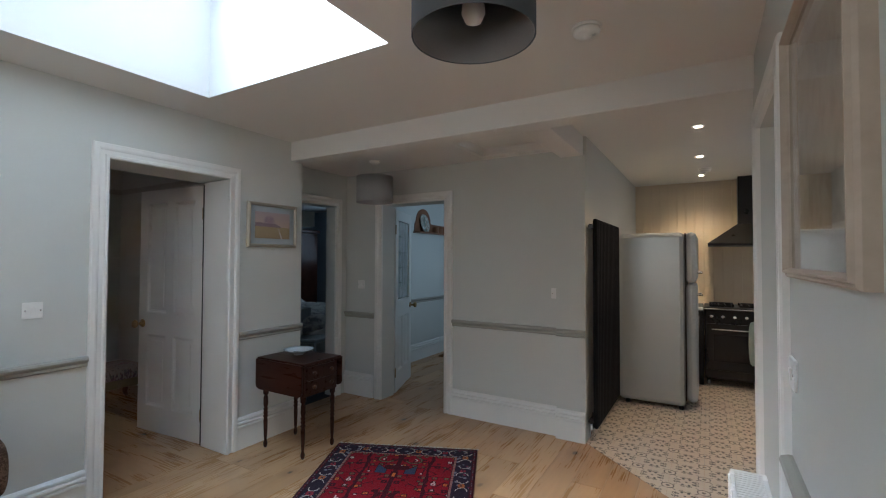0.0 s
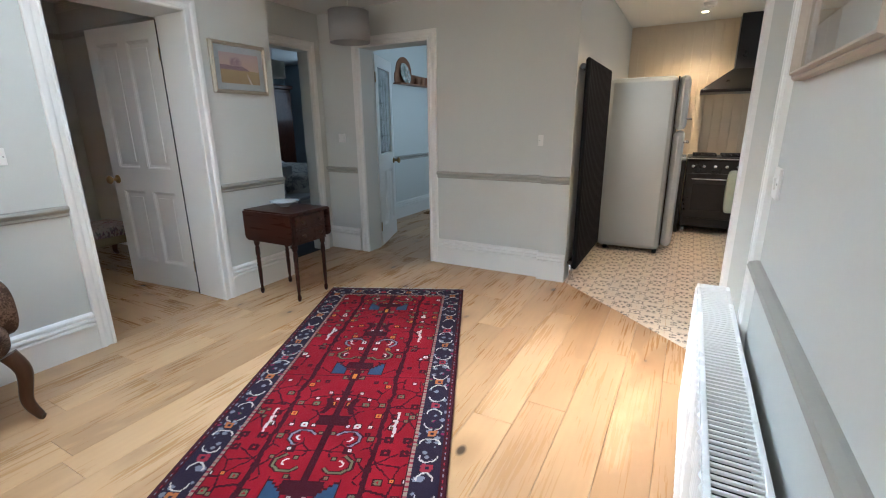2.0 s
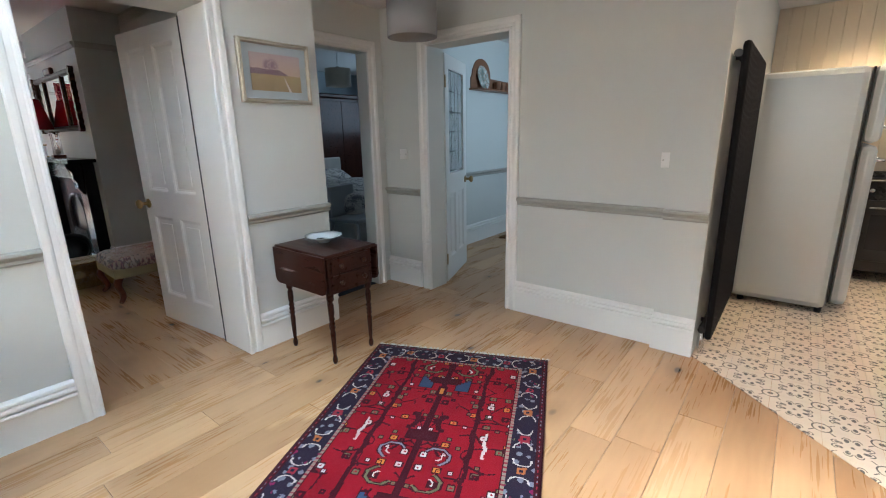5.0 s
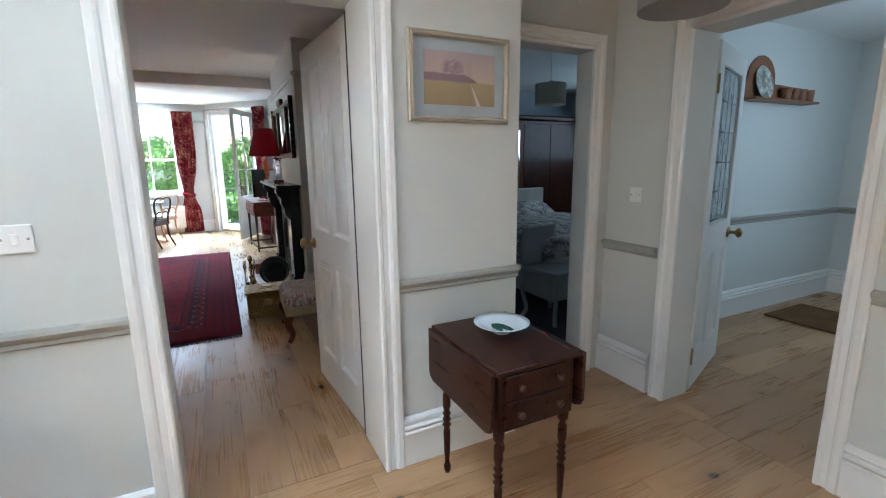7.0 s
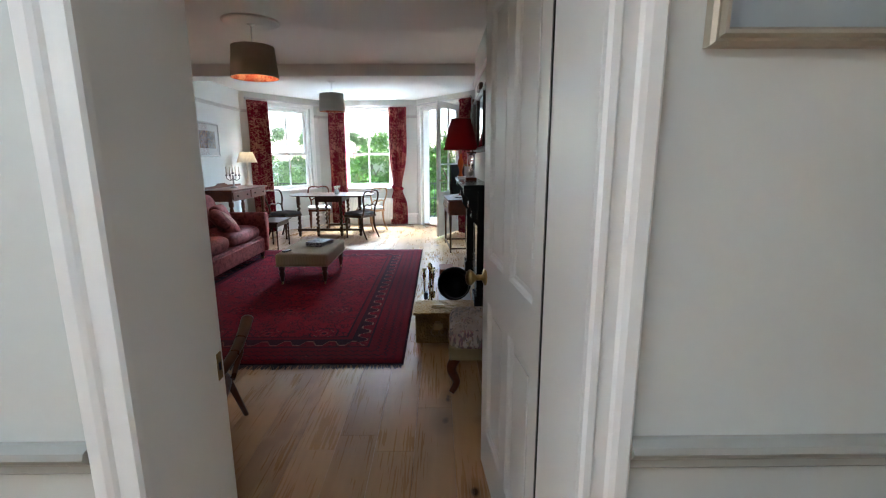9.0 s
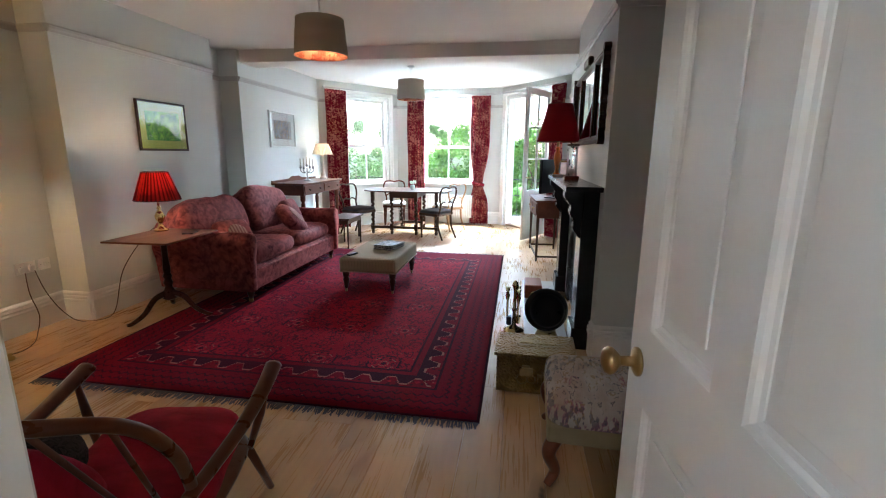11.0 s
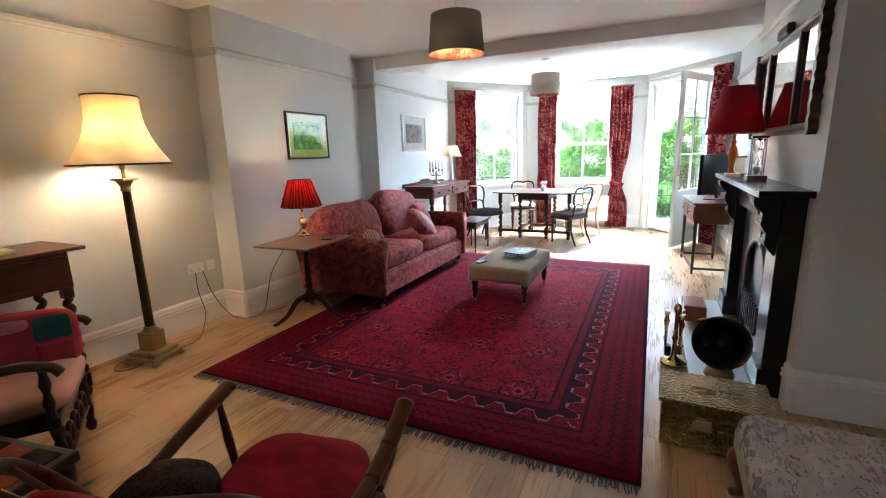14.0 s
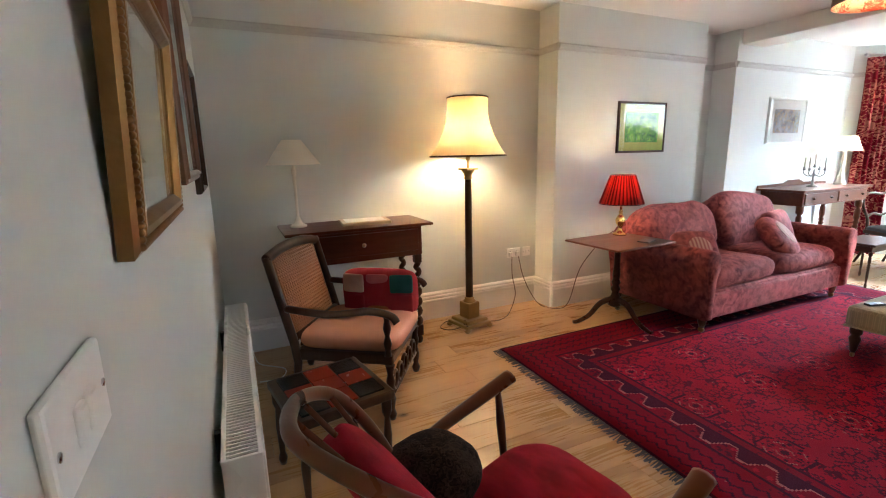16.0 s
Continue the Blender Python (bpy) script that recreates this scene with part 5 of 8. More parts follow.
ck = thing("range_cooker", pose(0.42, 6.16, 0), "black range cooker with steel rails and gas hob", "cooker")
part("body", boxed((-0.47, -0.26, 0.10), (0.47, 0.30, 0.87), bevel=0.008), BLACKM, ck)
part("hob", boxed((-0.475, -0.29, 0.872), (0.475, 0.30, 0.90), bevel=0.006), BLACKM, ck)
part("front_rail", hose([(-0.47, -0.30, 0.885), (0.47, -0.30, 0.885)], 0.009, 10), CHROME, ck, "chrome front rail")
for x0, x1, z0, z1 in ((-0.45, 0.05, 0.20, 0.72), (0.07, 0.45, 0.20, 0.72)):
    d = part("oven_door", boxed((x0, -0.285, z0), (x1, -0.262, z1), bevel=0.006), BLACKM, ck)
    part("handle", hose([(x0 + 0.05, -0.315, z1 - 0.06), (x1 - 0.05, -0.315, z1 - 0.06)], 0.010, 10), CHROME, d, "chrome handle")
    part("oven_glass", boxed((x0 + 0.07, -0.288, z0 + 0.10), (x1 - 0.07, -0.284, z1 - 0.12), bevel=0.001), SLATE, d)
for i in range(8):
    part("control_knob", turned([(0.020, 0), (0.020, 0.018), (0.014, 0.026), (0.001, 0.027)], 16, pose(-0.40 + i * 0.11, -0.262, 0.80, 90)), CHROME, ck)
for i in range(3):
    for k in range(4):
        part("pan_support", boxed((-0.42 + i * 0.29, -0.20 + k * 0.12, 0.905), (-0.18 + i * 0.29, -0.188 + k * 0.12, 0.93), bevel=0.003), BLACKM, ck)
        part("pan_support", boxed((-0.40 + i * 0.29 + k * 0.065, -0.22, 0.905), (-0.388 + i * 0.29 + k * 0.065, 0.20, 0.925), bevel=0.003), BLACKM, ck)
for x in (-0.43, 0.43):
    part("foot", turned([(0.020, 0), (0.024, 0.02), (0.020, 0.10)], 12, pose(x, -0.21, 0)), CHROME, ck)
TOWEL = cloth("pale_green_towelling", (0.42, 0.48, 0.40), (0.52, 0.57, 0.49), 50)
single("tea_towel", pillow(0.07, 0.014, 0.24, 0.35, 0.35, 0.006, 3, m=pose(0.43, 5.835, 0.53)), TOWEL, "pale green towel hanging on the oven handle", "towel")

hd = thing("cooker_hood", pose(0.42, 6.20, 0), "black pyramid chimney cooker hood", "cooker hood")
bm = bmesh.new()
lo = [bm.verts.new(v) for v in ((-0.43, -0.24, 1.60), (0.43, -0.24, 1.60), (0.43, 0.278, 1.60), (-0.43, 0.278, 1.60))]
l2 = [bm.verts.new((v.co.x, v.co.y, 1.63)) for v in lo]
hi = [bm.verts.new(v) for v in ((-0.13, 0.03, 1.86), (0.13, 0.03, 1.86), (0.13, 0.278, 1.86), (-0.13, 0.278, 1.86))]
bm.faces.new(lo[::-1]), bm.faces.new(hi)
for p, q in ((lo, l2), (l2, hi)):
    for i in range(4):
        bm.faces.new((p[i], p[(i + 1) % 4], q[(i + 1) % 4], q[i]))
part("canopy", bm, BLACKM, hd)
part("flue", boxed((-0.12, 0.04, 1.861), (0.12, 0.278, HALL_C), bevel=0.003), BLACKM, hd)

cu = thing("base_unit", pose(-0.445, 6.16, 0), "dark kitchen base unit beside the cooker", "cabinet")
part("carcase", boxed((-0.395, -0.26, 0.10), (0.385, 0.30, 0.86)), BLACKM, cu)
for x0, x1 in ((-0.39, -0.005), (0.0, 0.38)):
    d = part("door", boxed((x0, -0.28, 0.13), (x1, -0.261, 0.85), bevel=0.003), BLACKM, cu)
    part("handle", hose([(x1 - 0.04, -0.305, 0.66), (x1 - 0.04, -0.305, 0.80)], 0.006, 8), CHROME, d)
part("plinth", boxed((-0.39, -0.22, 0), (0.38, 0.26, 0.10)), BLACKM, cu)
single("worktop", boxed((-0.84, 5.87, 0.861), (-0.062, 6.46, 0.895), bevel=0.005), CHINA, "pale kitchen worktop beside the cooker", "worktop")

for i, y in enumerate((3.75, 4.85, 5.95)):
    dl = thing("downlight", pose(-0.065, y, HALL_C), "recessed round spotlight in the ceiling, lit", "downlight", "kitchen downlights")
    part("bezel", turned([(0.042, 0.0), (0.042, -0.005), (0.034, -0.007), (0.030, -0.002)], 28), CHROME, dl)
    part("bulb", turned([(0.029, -0.001), (0.026, -0.004), (0.001, -0.005)], 24), BULB, dl)
    lamp("downlight_beam", "SPOT", pose(-0.065, y, HALL_C - 0.02), W_SPOT, WARM, spot=120, radius=0.03)

# ---- front hall ----
SHELFW = timber("stained_pine", (0.16, 0.07, 0.04), (0.30, 0.15, 0.085), 0.4, along=0)
sh = thing("wall_shelf", pose(-3.60, 5.65, 1.83, 0, 0, 90), "small stained pine wall shelf with an arched centre", "shelf")
part("shelf_board", boxed((-0.46, -0.13, -0.018), (0.46, 0, 0.0), bevel=0.004), SHELFW, sh)
part("back_board", prism([(-0.43, 0), (0.43, 0), (0.43, 0.12), (-0.02, 0.13)] + [(-0.21 + 0.19 * math.cos(a * math.pi / 10), 0.15 + 0.19 * math.sin(a * math.pi / 10)) for a in range(11)] + [(-0.43, 0.12)], 0.001, 0.014, None, 0.002, pose(0, 0, 0, 90)), SHELFW, sh)
part("picture_plate", turned([(0.001, 0.0), (0.11, 0.004), (0.12, 0.010), (0.11, 0.012), (0.001, 0.008)], 30, pose(-0.21, -0.032, 0.13, 78) @ Matrix.Diagonal((1, 1.15, 1, 1))), painted("glazed_plate", ((0.62, 0.66, 0.62), (0.16, 0.24, 0.22), (0.45, 0.20, 0.12)), 20, 0.15), sh)
for i in range(4):
    x = 0.06 + i * 0.115
    mg = thing("mug", pose(-3.60 + 0.065, 5.65 + x, 1.83, 0, 0, 200 + 14 * i), "brown glazed mug on the wall shelf", "mug", "mugs on the shelf")
    part("cup", turned([(0.030, 0), (0.036, 0.004), (0.040, 0.06), (0.042, 0.098), (0.039, 0.098), (0.034, 0.01), (0.001, 0.008)], 22), SHELFW, mg)
    part("handle", hose([(0.038 + 0.026 * math.sin(a * math.pi / 8), 0, 0.05 + 0.030 * math.cos(a * math.pi / 8)) for a in range(9)], 0.005, 8), SHELFW, mg)
COIR = cloth("coir", (0.11, 0.06, 0.03), (0.19, 0.11, 0.055), 30, bump=0.9)
single("doormat", boxed((-0.42, -0.30, 0.001), (0.42, 0.30, 0.020), bevel=0.006), COIR, "brown coir doormat inside the front door", "doormat", pose(-3.03, 5.94, 0))

# ---- bedroom ----
bd = thing("bed", pose(-5.35, 4.75, 0), "double bed with grey floral bedding and a pale headboard", "bed")
part("base", boxed((-0.98, -0.72, 0.10), (0.98, 0.72, 0.36), bevel=0.02), LINEN, bd)
part("mattress", pillow(1.0, 0.74, 0.13, 0.2, 0.2, m=pose(0, 0, 0.47)), LINEN, bd)
part("duvet", pillow(0.86, 0.82, 0.16, 0.25, 0.25, 0.02, 4, m=pose(0.14, 0, 0.56)), FLORAL, bd)
for y in (-0.36, 0.36):
    part("pillow", pillow(0.22, 0.33, 0.09, 0.6, 0.45, m=pose(-0.76, y, 0.70, 0, 25)), FLORAL, bd)
part("headboard", boxed((-1.06, -0.76, 0.1), (-1.0, 0.76, 1.0), bevel=0.02), LINEN, bd)
wr = thing("wardrobe", pose(-7.10, 5.75, 0), "dark mahogany wardrobe with a mirrored door", "wardrobe")
part("carcase", boxed((-0.28, -0.75, 0), (0.25, 0.75, 1.95), bevel=0.01), MAHOG, wr)
part("cornice", boxed((-0.28, -0.79, 1.952), (0.29, 0.79, 2.02), bevel=0.02), MAHOG, wr)
for y0, y1 in ((-0.73, -0.25), (-0.245, 0.24), (0.245, 0.73)):
    d = part("door", boxed((0.252, y0, 0.12), (0.274, y1, 1.90), bevel=0.005), MAHOG if y0 > -0.7 else WALNUT, wr)
    if y0 < -0.3:
        part("mirror", boxed((0.2745, y0 + 0.07, 0.3), (0.277, y1 - 0.07, 1.8), bevel=0.001), MIRROR, d)
drum(pose(-5.0, 4.46, HALL_C + 0.02), 0.15, 0.15, 0.20, 0.34, CREAMSH, "pale cream drum pendant lamp, unlit", name="bedroom_pendant_lamp")
GREYP = plain("grey_furniture_paint", (0.30, 0.31, 0.32), 0.5, vary=0.1)
ds = thing("painted_chair", pose(-4.30, 3.98, 0, 0, 0, 10), "grey painted chair at the foot of the bed", "chair")
part("seat", boxed((-0.20, -0.20, 0.42), (0.20, 0.20, 0.46), bevel=0.012), GREYP, ds)
part("back", boxed((-0.20, -0.20, 0.46), (-0.165, 0.20, 0.80), bevel=0.01), GREYP, ds)
for x in (-0.17, 0.17):
    for y in (-0.17, 0.17):
        part("leg", hose(curve_points([(x, y, 0.42), (x * 1.1, y * 1.1, 0.25), (x * 0.95, y * 0.95, 0.08), (x * 1.1, y * 1.1, 0.0)]), 0.018, 8), GREYP, ds)
DKFLOOR = cloth("dark_blue_grey_carpet", (0.035, 0.04, 0.05), (0.06, 0.065, 0.075), 40)
setting("floor_bedroom", boxed((-7.4, 2.706, -0.016), (-3.692, 6.9, 0.004), (-3.692, 2.706, -0.016), (XB - 0.031, 3.604, 0.004)), DKFLOOR, "dark blue-grey fitted carpet")


# ---- living room ----
rug(pose(-7.11, 0.165, 0.001), 1.95, 1.335, CARPET, "large deep red carpet with dark medallions and a grey fringe", cloth("grey_fringe", (0.06, 0.06, 0.07), (0.14, 0.13, 0.14), 60), z=0.010, ends="x", fringe=0.06)

sf = thing("sofa", pose(-7.57, -1.13, 0.0), "crimson damask two-seat sofa with rolled arms on castors", "sofa")
L, F, B = 1.06, 0.50, -0.50
part("base", boxed((-L + 0.12, B + 0.05, 0.13), (L - 0.12, F - 0.06, 0.33), bevel=0.025), SOFA, sf)
part("front_border", boxed((-L + 0.14, F - 0.075, 0.12), (L - 0.14, F - 0.035, 0.31), bevel=0.018), SOFA, sf)
part("back_frame", pillow(L - 0.10, 0.11, 0.33, 0.3, 0.3, 0.008, 1, m=pose(0, B + 0.10, 0.46, 10)), SOFA, sf)
for s in (-1, 1):
    prof = [(0.0, 0.13), (0.0, 0.44), (-0.012, 0.52)] + [(0.045 + 0.085 * math.cos(a), 0.575 + 0.085 * math.sin(a)) for a in [math.pi * (1.12 - 0.145 * k) for k in range(10)]] + [(0.100, 0.50), (0.075, 0.40), (0.075, 0.13)]
    outline = [(s * (L - 0.165 + x), z) for x, z in prof]
    arm = part("arm", prism(outline, -0.50, 0.44, None, 0.018, pose(0, 0, 0, 90)), SOFA, sf)
    for f in arm.data.polygons:
        f.use_smooth = True
    part("seat_cushion", pillow(0.44, 0.365, 0.105, 0.36, 0.28, 0.022, 3 + s, m=pose(s * 0.443, 0.085, 0.40, 2), nu=40, nv=20), SOFA, sf)
    part("back_cushion", pillow(0.46, 0.15, 0.27, 0.5, 0.4, 0.06, 6 + s, m=pose(s * (0.44 if s < 0 else 0.50), -0.22, 0.685 if s < 0 else 0.645, 17, 0, -3 * s) @ pose(0, 0, 0, 0, 5 if s > 0 else -2), nu=40, nv=24), SOFA, sf)
    for y in (-0.40, 0.42):
        ft = part("foot", turned([(0.018, 0.05), (0.030, 0.09), (0.032, 0.14)], 14, pose(s * (L - 0.16), y, 0)), DARKW, sf)
        part("castor", turned([(0.020, -0.010), (0.022, 0), (0.020, 0.010)], 14, pose(s * (L - 0.16), y, 0.033, 0, 90)), BRASS, ft)


def scatter(name, m, sx, sz, label, mat, disc=None):
    c = thing(name, m, label, "cushion", "cushions on the sofa")
    part("cover", pillow(sx, sz, 0.085, 0.75, 1.0 if disc and "round" in name else 0.4, 0.006, 9, m=pose(0, 0, 0)), mat, c)
    if disc:
        part("centre_panel", pillow(sx * 0.56, sz * 0.56, 0.020, 0.6, 1.0, m=pose(0, 0, 0.074)), disc, c, "pale ribbed centre")


GOLDC = cloth("gold_stripe_satin", (0.52, 0.32, 0.24), (0.26, 0.06, 0.06), 40, 0.6, 0.4, lambda nt: (place(nt)[0].tri(0.03) / 0.03))
scatter("round_cushion", pose(-7.86, -0.90, 0.60, -46, 0, 20), 0.225, 0.215, "round crimson cushion with a pale ribbed centre", SOFA, GOLDC)
scatter("square_cushion", pose(-6.90, -0.98, 0.56, -55, 0, -22), 0.18, 0.18, "square crimson cushion with a gold striped panel", SOFA, GOLDC)
scatter("plain_cushion", pose(-8.30, -1.14, 0.62, -65, 0, 10), 0.19, 0.17, "plain crimson damask cushion against the sofa arm", SOFA)

ot = thing("footstool_ottoman", pose(-7.54, 0.255, 0.011), "long taupe upholstered ottoman with dark turned legs on castors", "ottoman")
part("upholstered_top", boxed((-0.46, -0.285, 0.215), (0.46, 0.285, 0.355), bevel=0.028), OTTO, ot)
part("piping", hose([(-0.455, -0.28, 0.218), (0.455, -0.28, 0.218), (0.455, 0.28, 0.218), (-0.455, 0.28, 0.218), (-0.455, -0.28, 0.218)], 0.007, 8), OTTO, ot)
for x in (-0.40, 0.40):
    for y in (-0.235, 0.235):
        lg = part("leg", turned([(0.014, 0.035), (0.020, 0.05), (0.024, 0.09), (0.034, 0.13), (0.022, 0.155), (0.034, 0.165), (0.034, 0.216)], 16, pose(x, y, 0)), DARKW, ot)
        part("castor", turned([(0.016, -0.008), (0.018, 0), (0.016, 0.008)], 12, pose(x, y, 0.018, 90)), BRASS, lg)
rng = random.Random(4)
MAG = [painted("magazine_cover_dark", ((0.05, 0.05, 0.06), (0.20, 0.18, 0.17), (0.5, 0.48, 0.45)), 12), painted("magazine_cover_pale", ((0.55, 0.52, 0.48), (0.35, 0.30, 0.28), (0.10, 0.10, 0.12)), 10)]
z = 0.367
for i in range(5):
    h = rng.uniform(0.007, 0.014)
    single("magazine", boxed((-0.105, -0.145, 0), (0.105, 0.145, h), bevel=0.001), MAG[i % 2], "magazine in a stack on the ottoman", "magazine", pose(-7.62 + rng.uniform(-0.015, 0.015), 0.32 + rng.uniform(-0.015, 0.015), z, 0, 0, 80 + rng.uniform(-8, 8)), "stack of magazines")
    z += h + 0.0005
rc = thing("remote_control", pose(-7.22, 0.06, 0.367, 0, 0, 70), "small dark handset lying on the ottoman", "remote control")
part("case", boxed((-0.022, -0.06, 0), (0.022, 0.06, 0.014), bevel=0.005), BLACKM, rc)
part("screen", boxed((-0.016, 0.0, 0.0141), (0.016, 0.045, 0.0150)), PAPERB, rc)

st = thing("tripod_table", pose(-6.27, -1.19, 0, 0, 0, 3), "walnut tilt-top tripod table with a turned column", "side table")
part("tabletop", boxed((-0.33, -0.27, 0.668), (0.31, 0.27, 0.684), bevel=0.006), WALNUT, st)
part("block", boxed((-0.09, -0.09, 0.64), (0.09, 0.09, 0.667), bevel=0.005), WALNUT, st)
part("column", turned([(0.03, 0.14), (0.055, 0.155), (0.06, 0.19), (0.035, 0.23), (0.026, 0.26), (0.038, 0.29), (0.024, 0.32), (0.036, 0.345), (0.024, 0.37), (0.030, 0.40), (0.022, 0.50), (0.024, 0.62), (0.034, 0.645)], 18), MAHOG, st)
for a in (95, 215, 335):
    part("leg", hose([(pose(0, 0, 0, 0, 0, a) @ p) for p in curve_points([(0.03, 0, 0.20), (0.12, 0, 0.17), (0.21, 0, 0.07), (0.30, 0, 0.022), (0.34, 0, 0.018)])], [0.026 - 0.0004 * k for k in range(33)], 10), MAHOG, st)


def pleated(r0, r1, h, n, mat, parent, z, flare=0.0, name="shade"):
    """A gathered shade with n pleats, r0 below and r1 above; flare hollows the side."""
    bm = bmesh.new()
    seg, rows = max(48, n * 4), 10
    for off in (0.0, -0.0025):
        g = []
        for j in range(rows + 1):
            t = j / rows
            r = r0 + (r1 - r0) * t - flare * math.sin(math.pi * t)
            g.append([bm.verts.new(((r + off + (0.0055 * math.cos(2 * math.pi * n * i / seg) if n else 0)) * math.cos(2 * math.pi * i / seg), (r + off + (0.0055 * math.cos(2 * math.pi * n * i / seg) if n else 0)) * math.sin(2 * math.pi * i / seg), z + h * t)) for i in range(seg)])
        for p, q in zip(g, g[1:]):
            for i in range(seg):
                bm.faces.new((p[i], p[(i + 1) % seg], q[(i + 1) % seg], q[i])).smooth = True
    return part(name, bm, mat, parent)


def ring(r, z, t, mat, parent, name="shade_trim", label=""):
    return part(name, hose([(r * math.cos(a * math.pi / 24), r * math.sin(a * math.pi / 24), z) for a in range(49)], t, 6), mat, parent, label)


# floor lamp
fl = thing("floor_lamp", pose(-5.19, -1.675, 0, 0, 0, 12), "brass and bronze column floor lamp with a lit cream shade", "floor lamp")
part("plinth", boxed((-0.125, -0.125, 0.03), (0.125, 0.125, 0.055), bevel=0.006), BRASS, fl)
part("stepped_base", prism([(-0.105, -0.105), (0.105, -0.105), (0.105, 0.105), (-0.105, 0.105)], 0.055, 0.085, None, 0.012), BRASS, fl)
for x in (-0.115, 0.115):
    for y in (-0.115, 0.115):
        part("paw_foot", pillow(0.025, 0.025, 0.018, 1, 1, m=pose(x, y, 0.018)), BRASS, fl)
part("pedestal", boxed((-0.058, -0.058, 0.085), (0.058, 0.058, 0.215), bevel=0.006), BRASS, fl)
bm = bmesh.new()
seg = 60
r0, r1 = 0.030, 0.025
rows = [[bm.verts.new(((r * (1 - 0.07 * (i % 4 == 0))) * math.cos(2 * math.pi * i / seg), (r * (1 - 0.07 * (i % 4 == 0))) * math.sin(2 * math.pi * i / seg), zz)) for i in range(seg)] for r, zz in ((0.030, 0.24), (0.025, 1.20))]
for i in range(seg):
    bm.faces.new((rows[0][i], rows[0][(i + 1) % seg], rows[1][(i + 1) % seg], rows[1][i])).smooth = True
part("fluted_column", bm, plain("bronze", (0.075, 0.045, 0.025), 0.35, 0.8, vary=0.3, scale=8), fl, "dark bronze fluted column")
part("column_base", turned([(0.05, 0.216), (0.05, 0.225), (0.036, 0.235), (0.040, 0.245), (0.030, 0.255)], 24), BRASS, fl)
part("capital", turned([(0.026, 1.19), (0.034, 1.20), (0.028, 1.21), (0.036, 1.235), (0.050, 1.255), (0.058, 1.262)], 24), BRASS, fl)
part("capital_slab", boxed((-0.055, -0.055, 1.262), (0.055, 0.055, 1.276), bevel=0.003), BRASS, fl)
part("lamp_stem", turned([(0.012, 1.276), (0.010, 1.33), (0.018, 1.34), (0.018, 1.42)], 14), BRASS, fl)
shd = pleated(0.285, 0.150, 0.42, 0, PARCH, fl, 1.365, 0.045)
ring(0.286, 1.366, 0.007, DARKW, shd, label="dark braid trim")
ring(0.151, 1.785, 0.006, DARKW, shd, label="dark braid trim")
bm = bmesh.new()
for k in range(6):
    a = k * math.pi / 3
    hose([((0.285 + (0.150 - 0.285) * t - 0.045 * math.sin(math.pi * t) - 0.004) * math.cos(a), (0.285 + (0.150 - 0.285) * t - 0.045 * math.sin(math.pi * t) - 0.004) * math.sin(a), 1.365 + 0.42 * t) for t in (0, 0.2, 0.4, 0.6, 0.8, 1)], 0.002, 6, bm)
part("shade_ribs", bm, BRASS, shd)
part("bulb", turned([(0.014, 1.42), (0.032, 1.47), (0.034, 1.50), (0.020, 1.53), (0.002, 1.54)], 18), BULB, fl)
lamp("floor_lamp_light", "POINT", pose(-5.19, -1.675, 1.585), W_FLOOR, (1.0, 0.58, 0.26), radius=0.07)


def table_lamp(m, label, shade_mat, r0, r1, h, zs, body, body_mat, pleats, lit, name="table_lamp", trim=None, colour=WARM):
    t = thing(name, m, label, "table lamp")
    part("lamp_base", turned(body, 24), body_mat, t)
    part("lamp_holder", turned([(0.008, body[-1][1]), (0.012, body[-1][1] + 0.01), (0.014, zs + h * 0.35), (0.012, zs + h * 0.4)], 12), BRASS, t)
    s = pleated(r0, r1, h, pleats, shade_mat, t, zs)
    if trim:
        ring(r0, zs, 0.004, trim, s)
        ring(r1, zs + h, 0.004, trim, s)
    part("bulb", turned([(0.012, zs + h * 0.40), (0.024, zs + h * 0.55), (0.020, zs + h * 0.68), (0.002, zs + h * 0.75)], 14), BULB if lit else FROST, t)
    if lit:
        lamp(name + "_light", "POINT", m @ pose(0, 0, zs + h * 0.82), lit, colour, radius=0.025)
    return t


BALUS = [(0.055, 0), (0.055, 0.012), (0.035, 0.020), (0.022, 0.035), (0.014, 0.050), (0.020, 0.058), (0.038, 0.085), (0.040, 0.105), (0.024, 0.130), (0.012, 0.145), (0.018, 0.155), (0.010, 0.17), (0.010, 0.19)]
table_lamp(pose(-6.47, -1.37, 0.684), "brass table lamp with a lit red pleated shade", REDSH, 0.175, 0.095, 0.235, 0.265, [(r, z * 1.25) for r, z in BALUS], BRIGHT, 26, W_RED, "red_table_lamp", BLACKM)
single("coaster", boxed((-0.075, -0.045, 0), (0.075, 0.045, 0.010), bevel=0.003), BLACKM, "small dark case lying on the tripod table", "case", pose(-6.42, -1.05, 0.684, 0, 0, 20))

# writing table by the wall
dk = thing("side_table", pose(-4.31, -1.735, 0), "dark oak side table with barley-twist legs and a single drawer", "side table")
part("tabletop", boxed((-0.50, -0.235, 0.895), (0.50, 0.245, 0.915), bevel=0.006), WALNUT, dk)
part("apron", boxed((-0.43, -0.19, 0.68), (0.43, 0.19, 0.894), bevel=0.004), WALNUT, dk)
dr = part("drawer", boxed((-0.40, 0.188, 0.72), (0.40, 0.203, 0.87), bevel=0.004), WALNUT, dk)
part("knob", turned([(0.006, 0), (0.006, 0.01), (0.015, 0.018), (0.004, 0.03)], 14, pose(0, 0.203, 0.795, -90)), BRASS, dr)
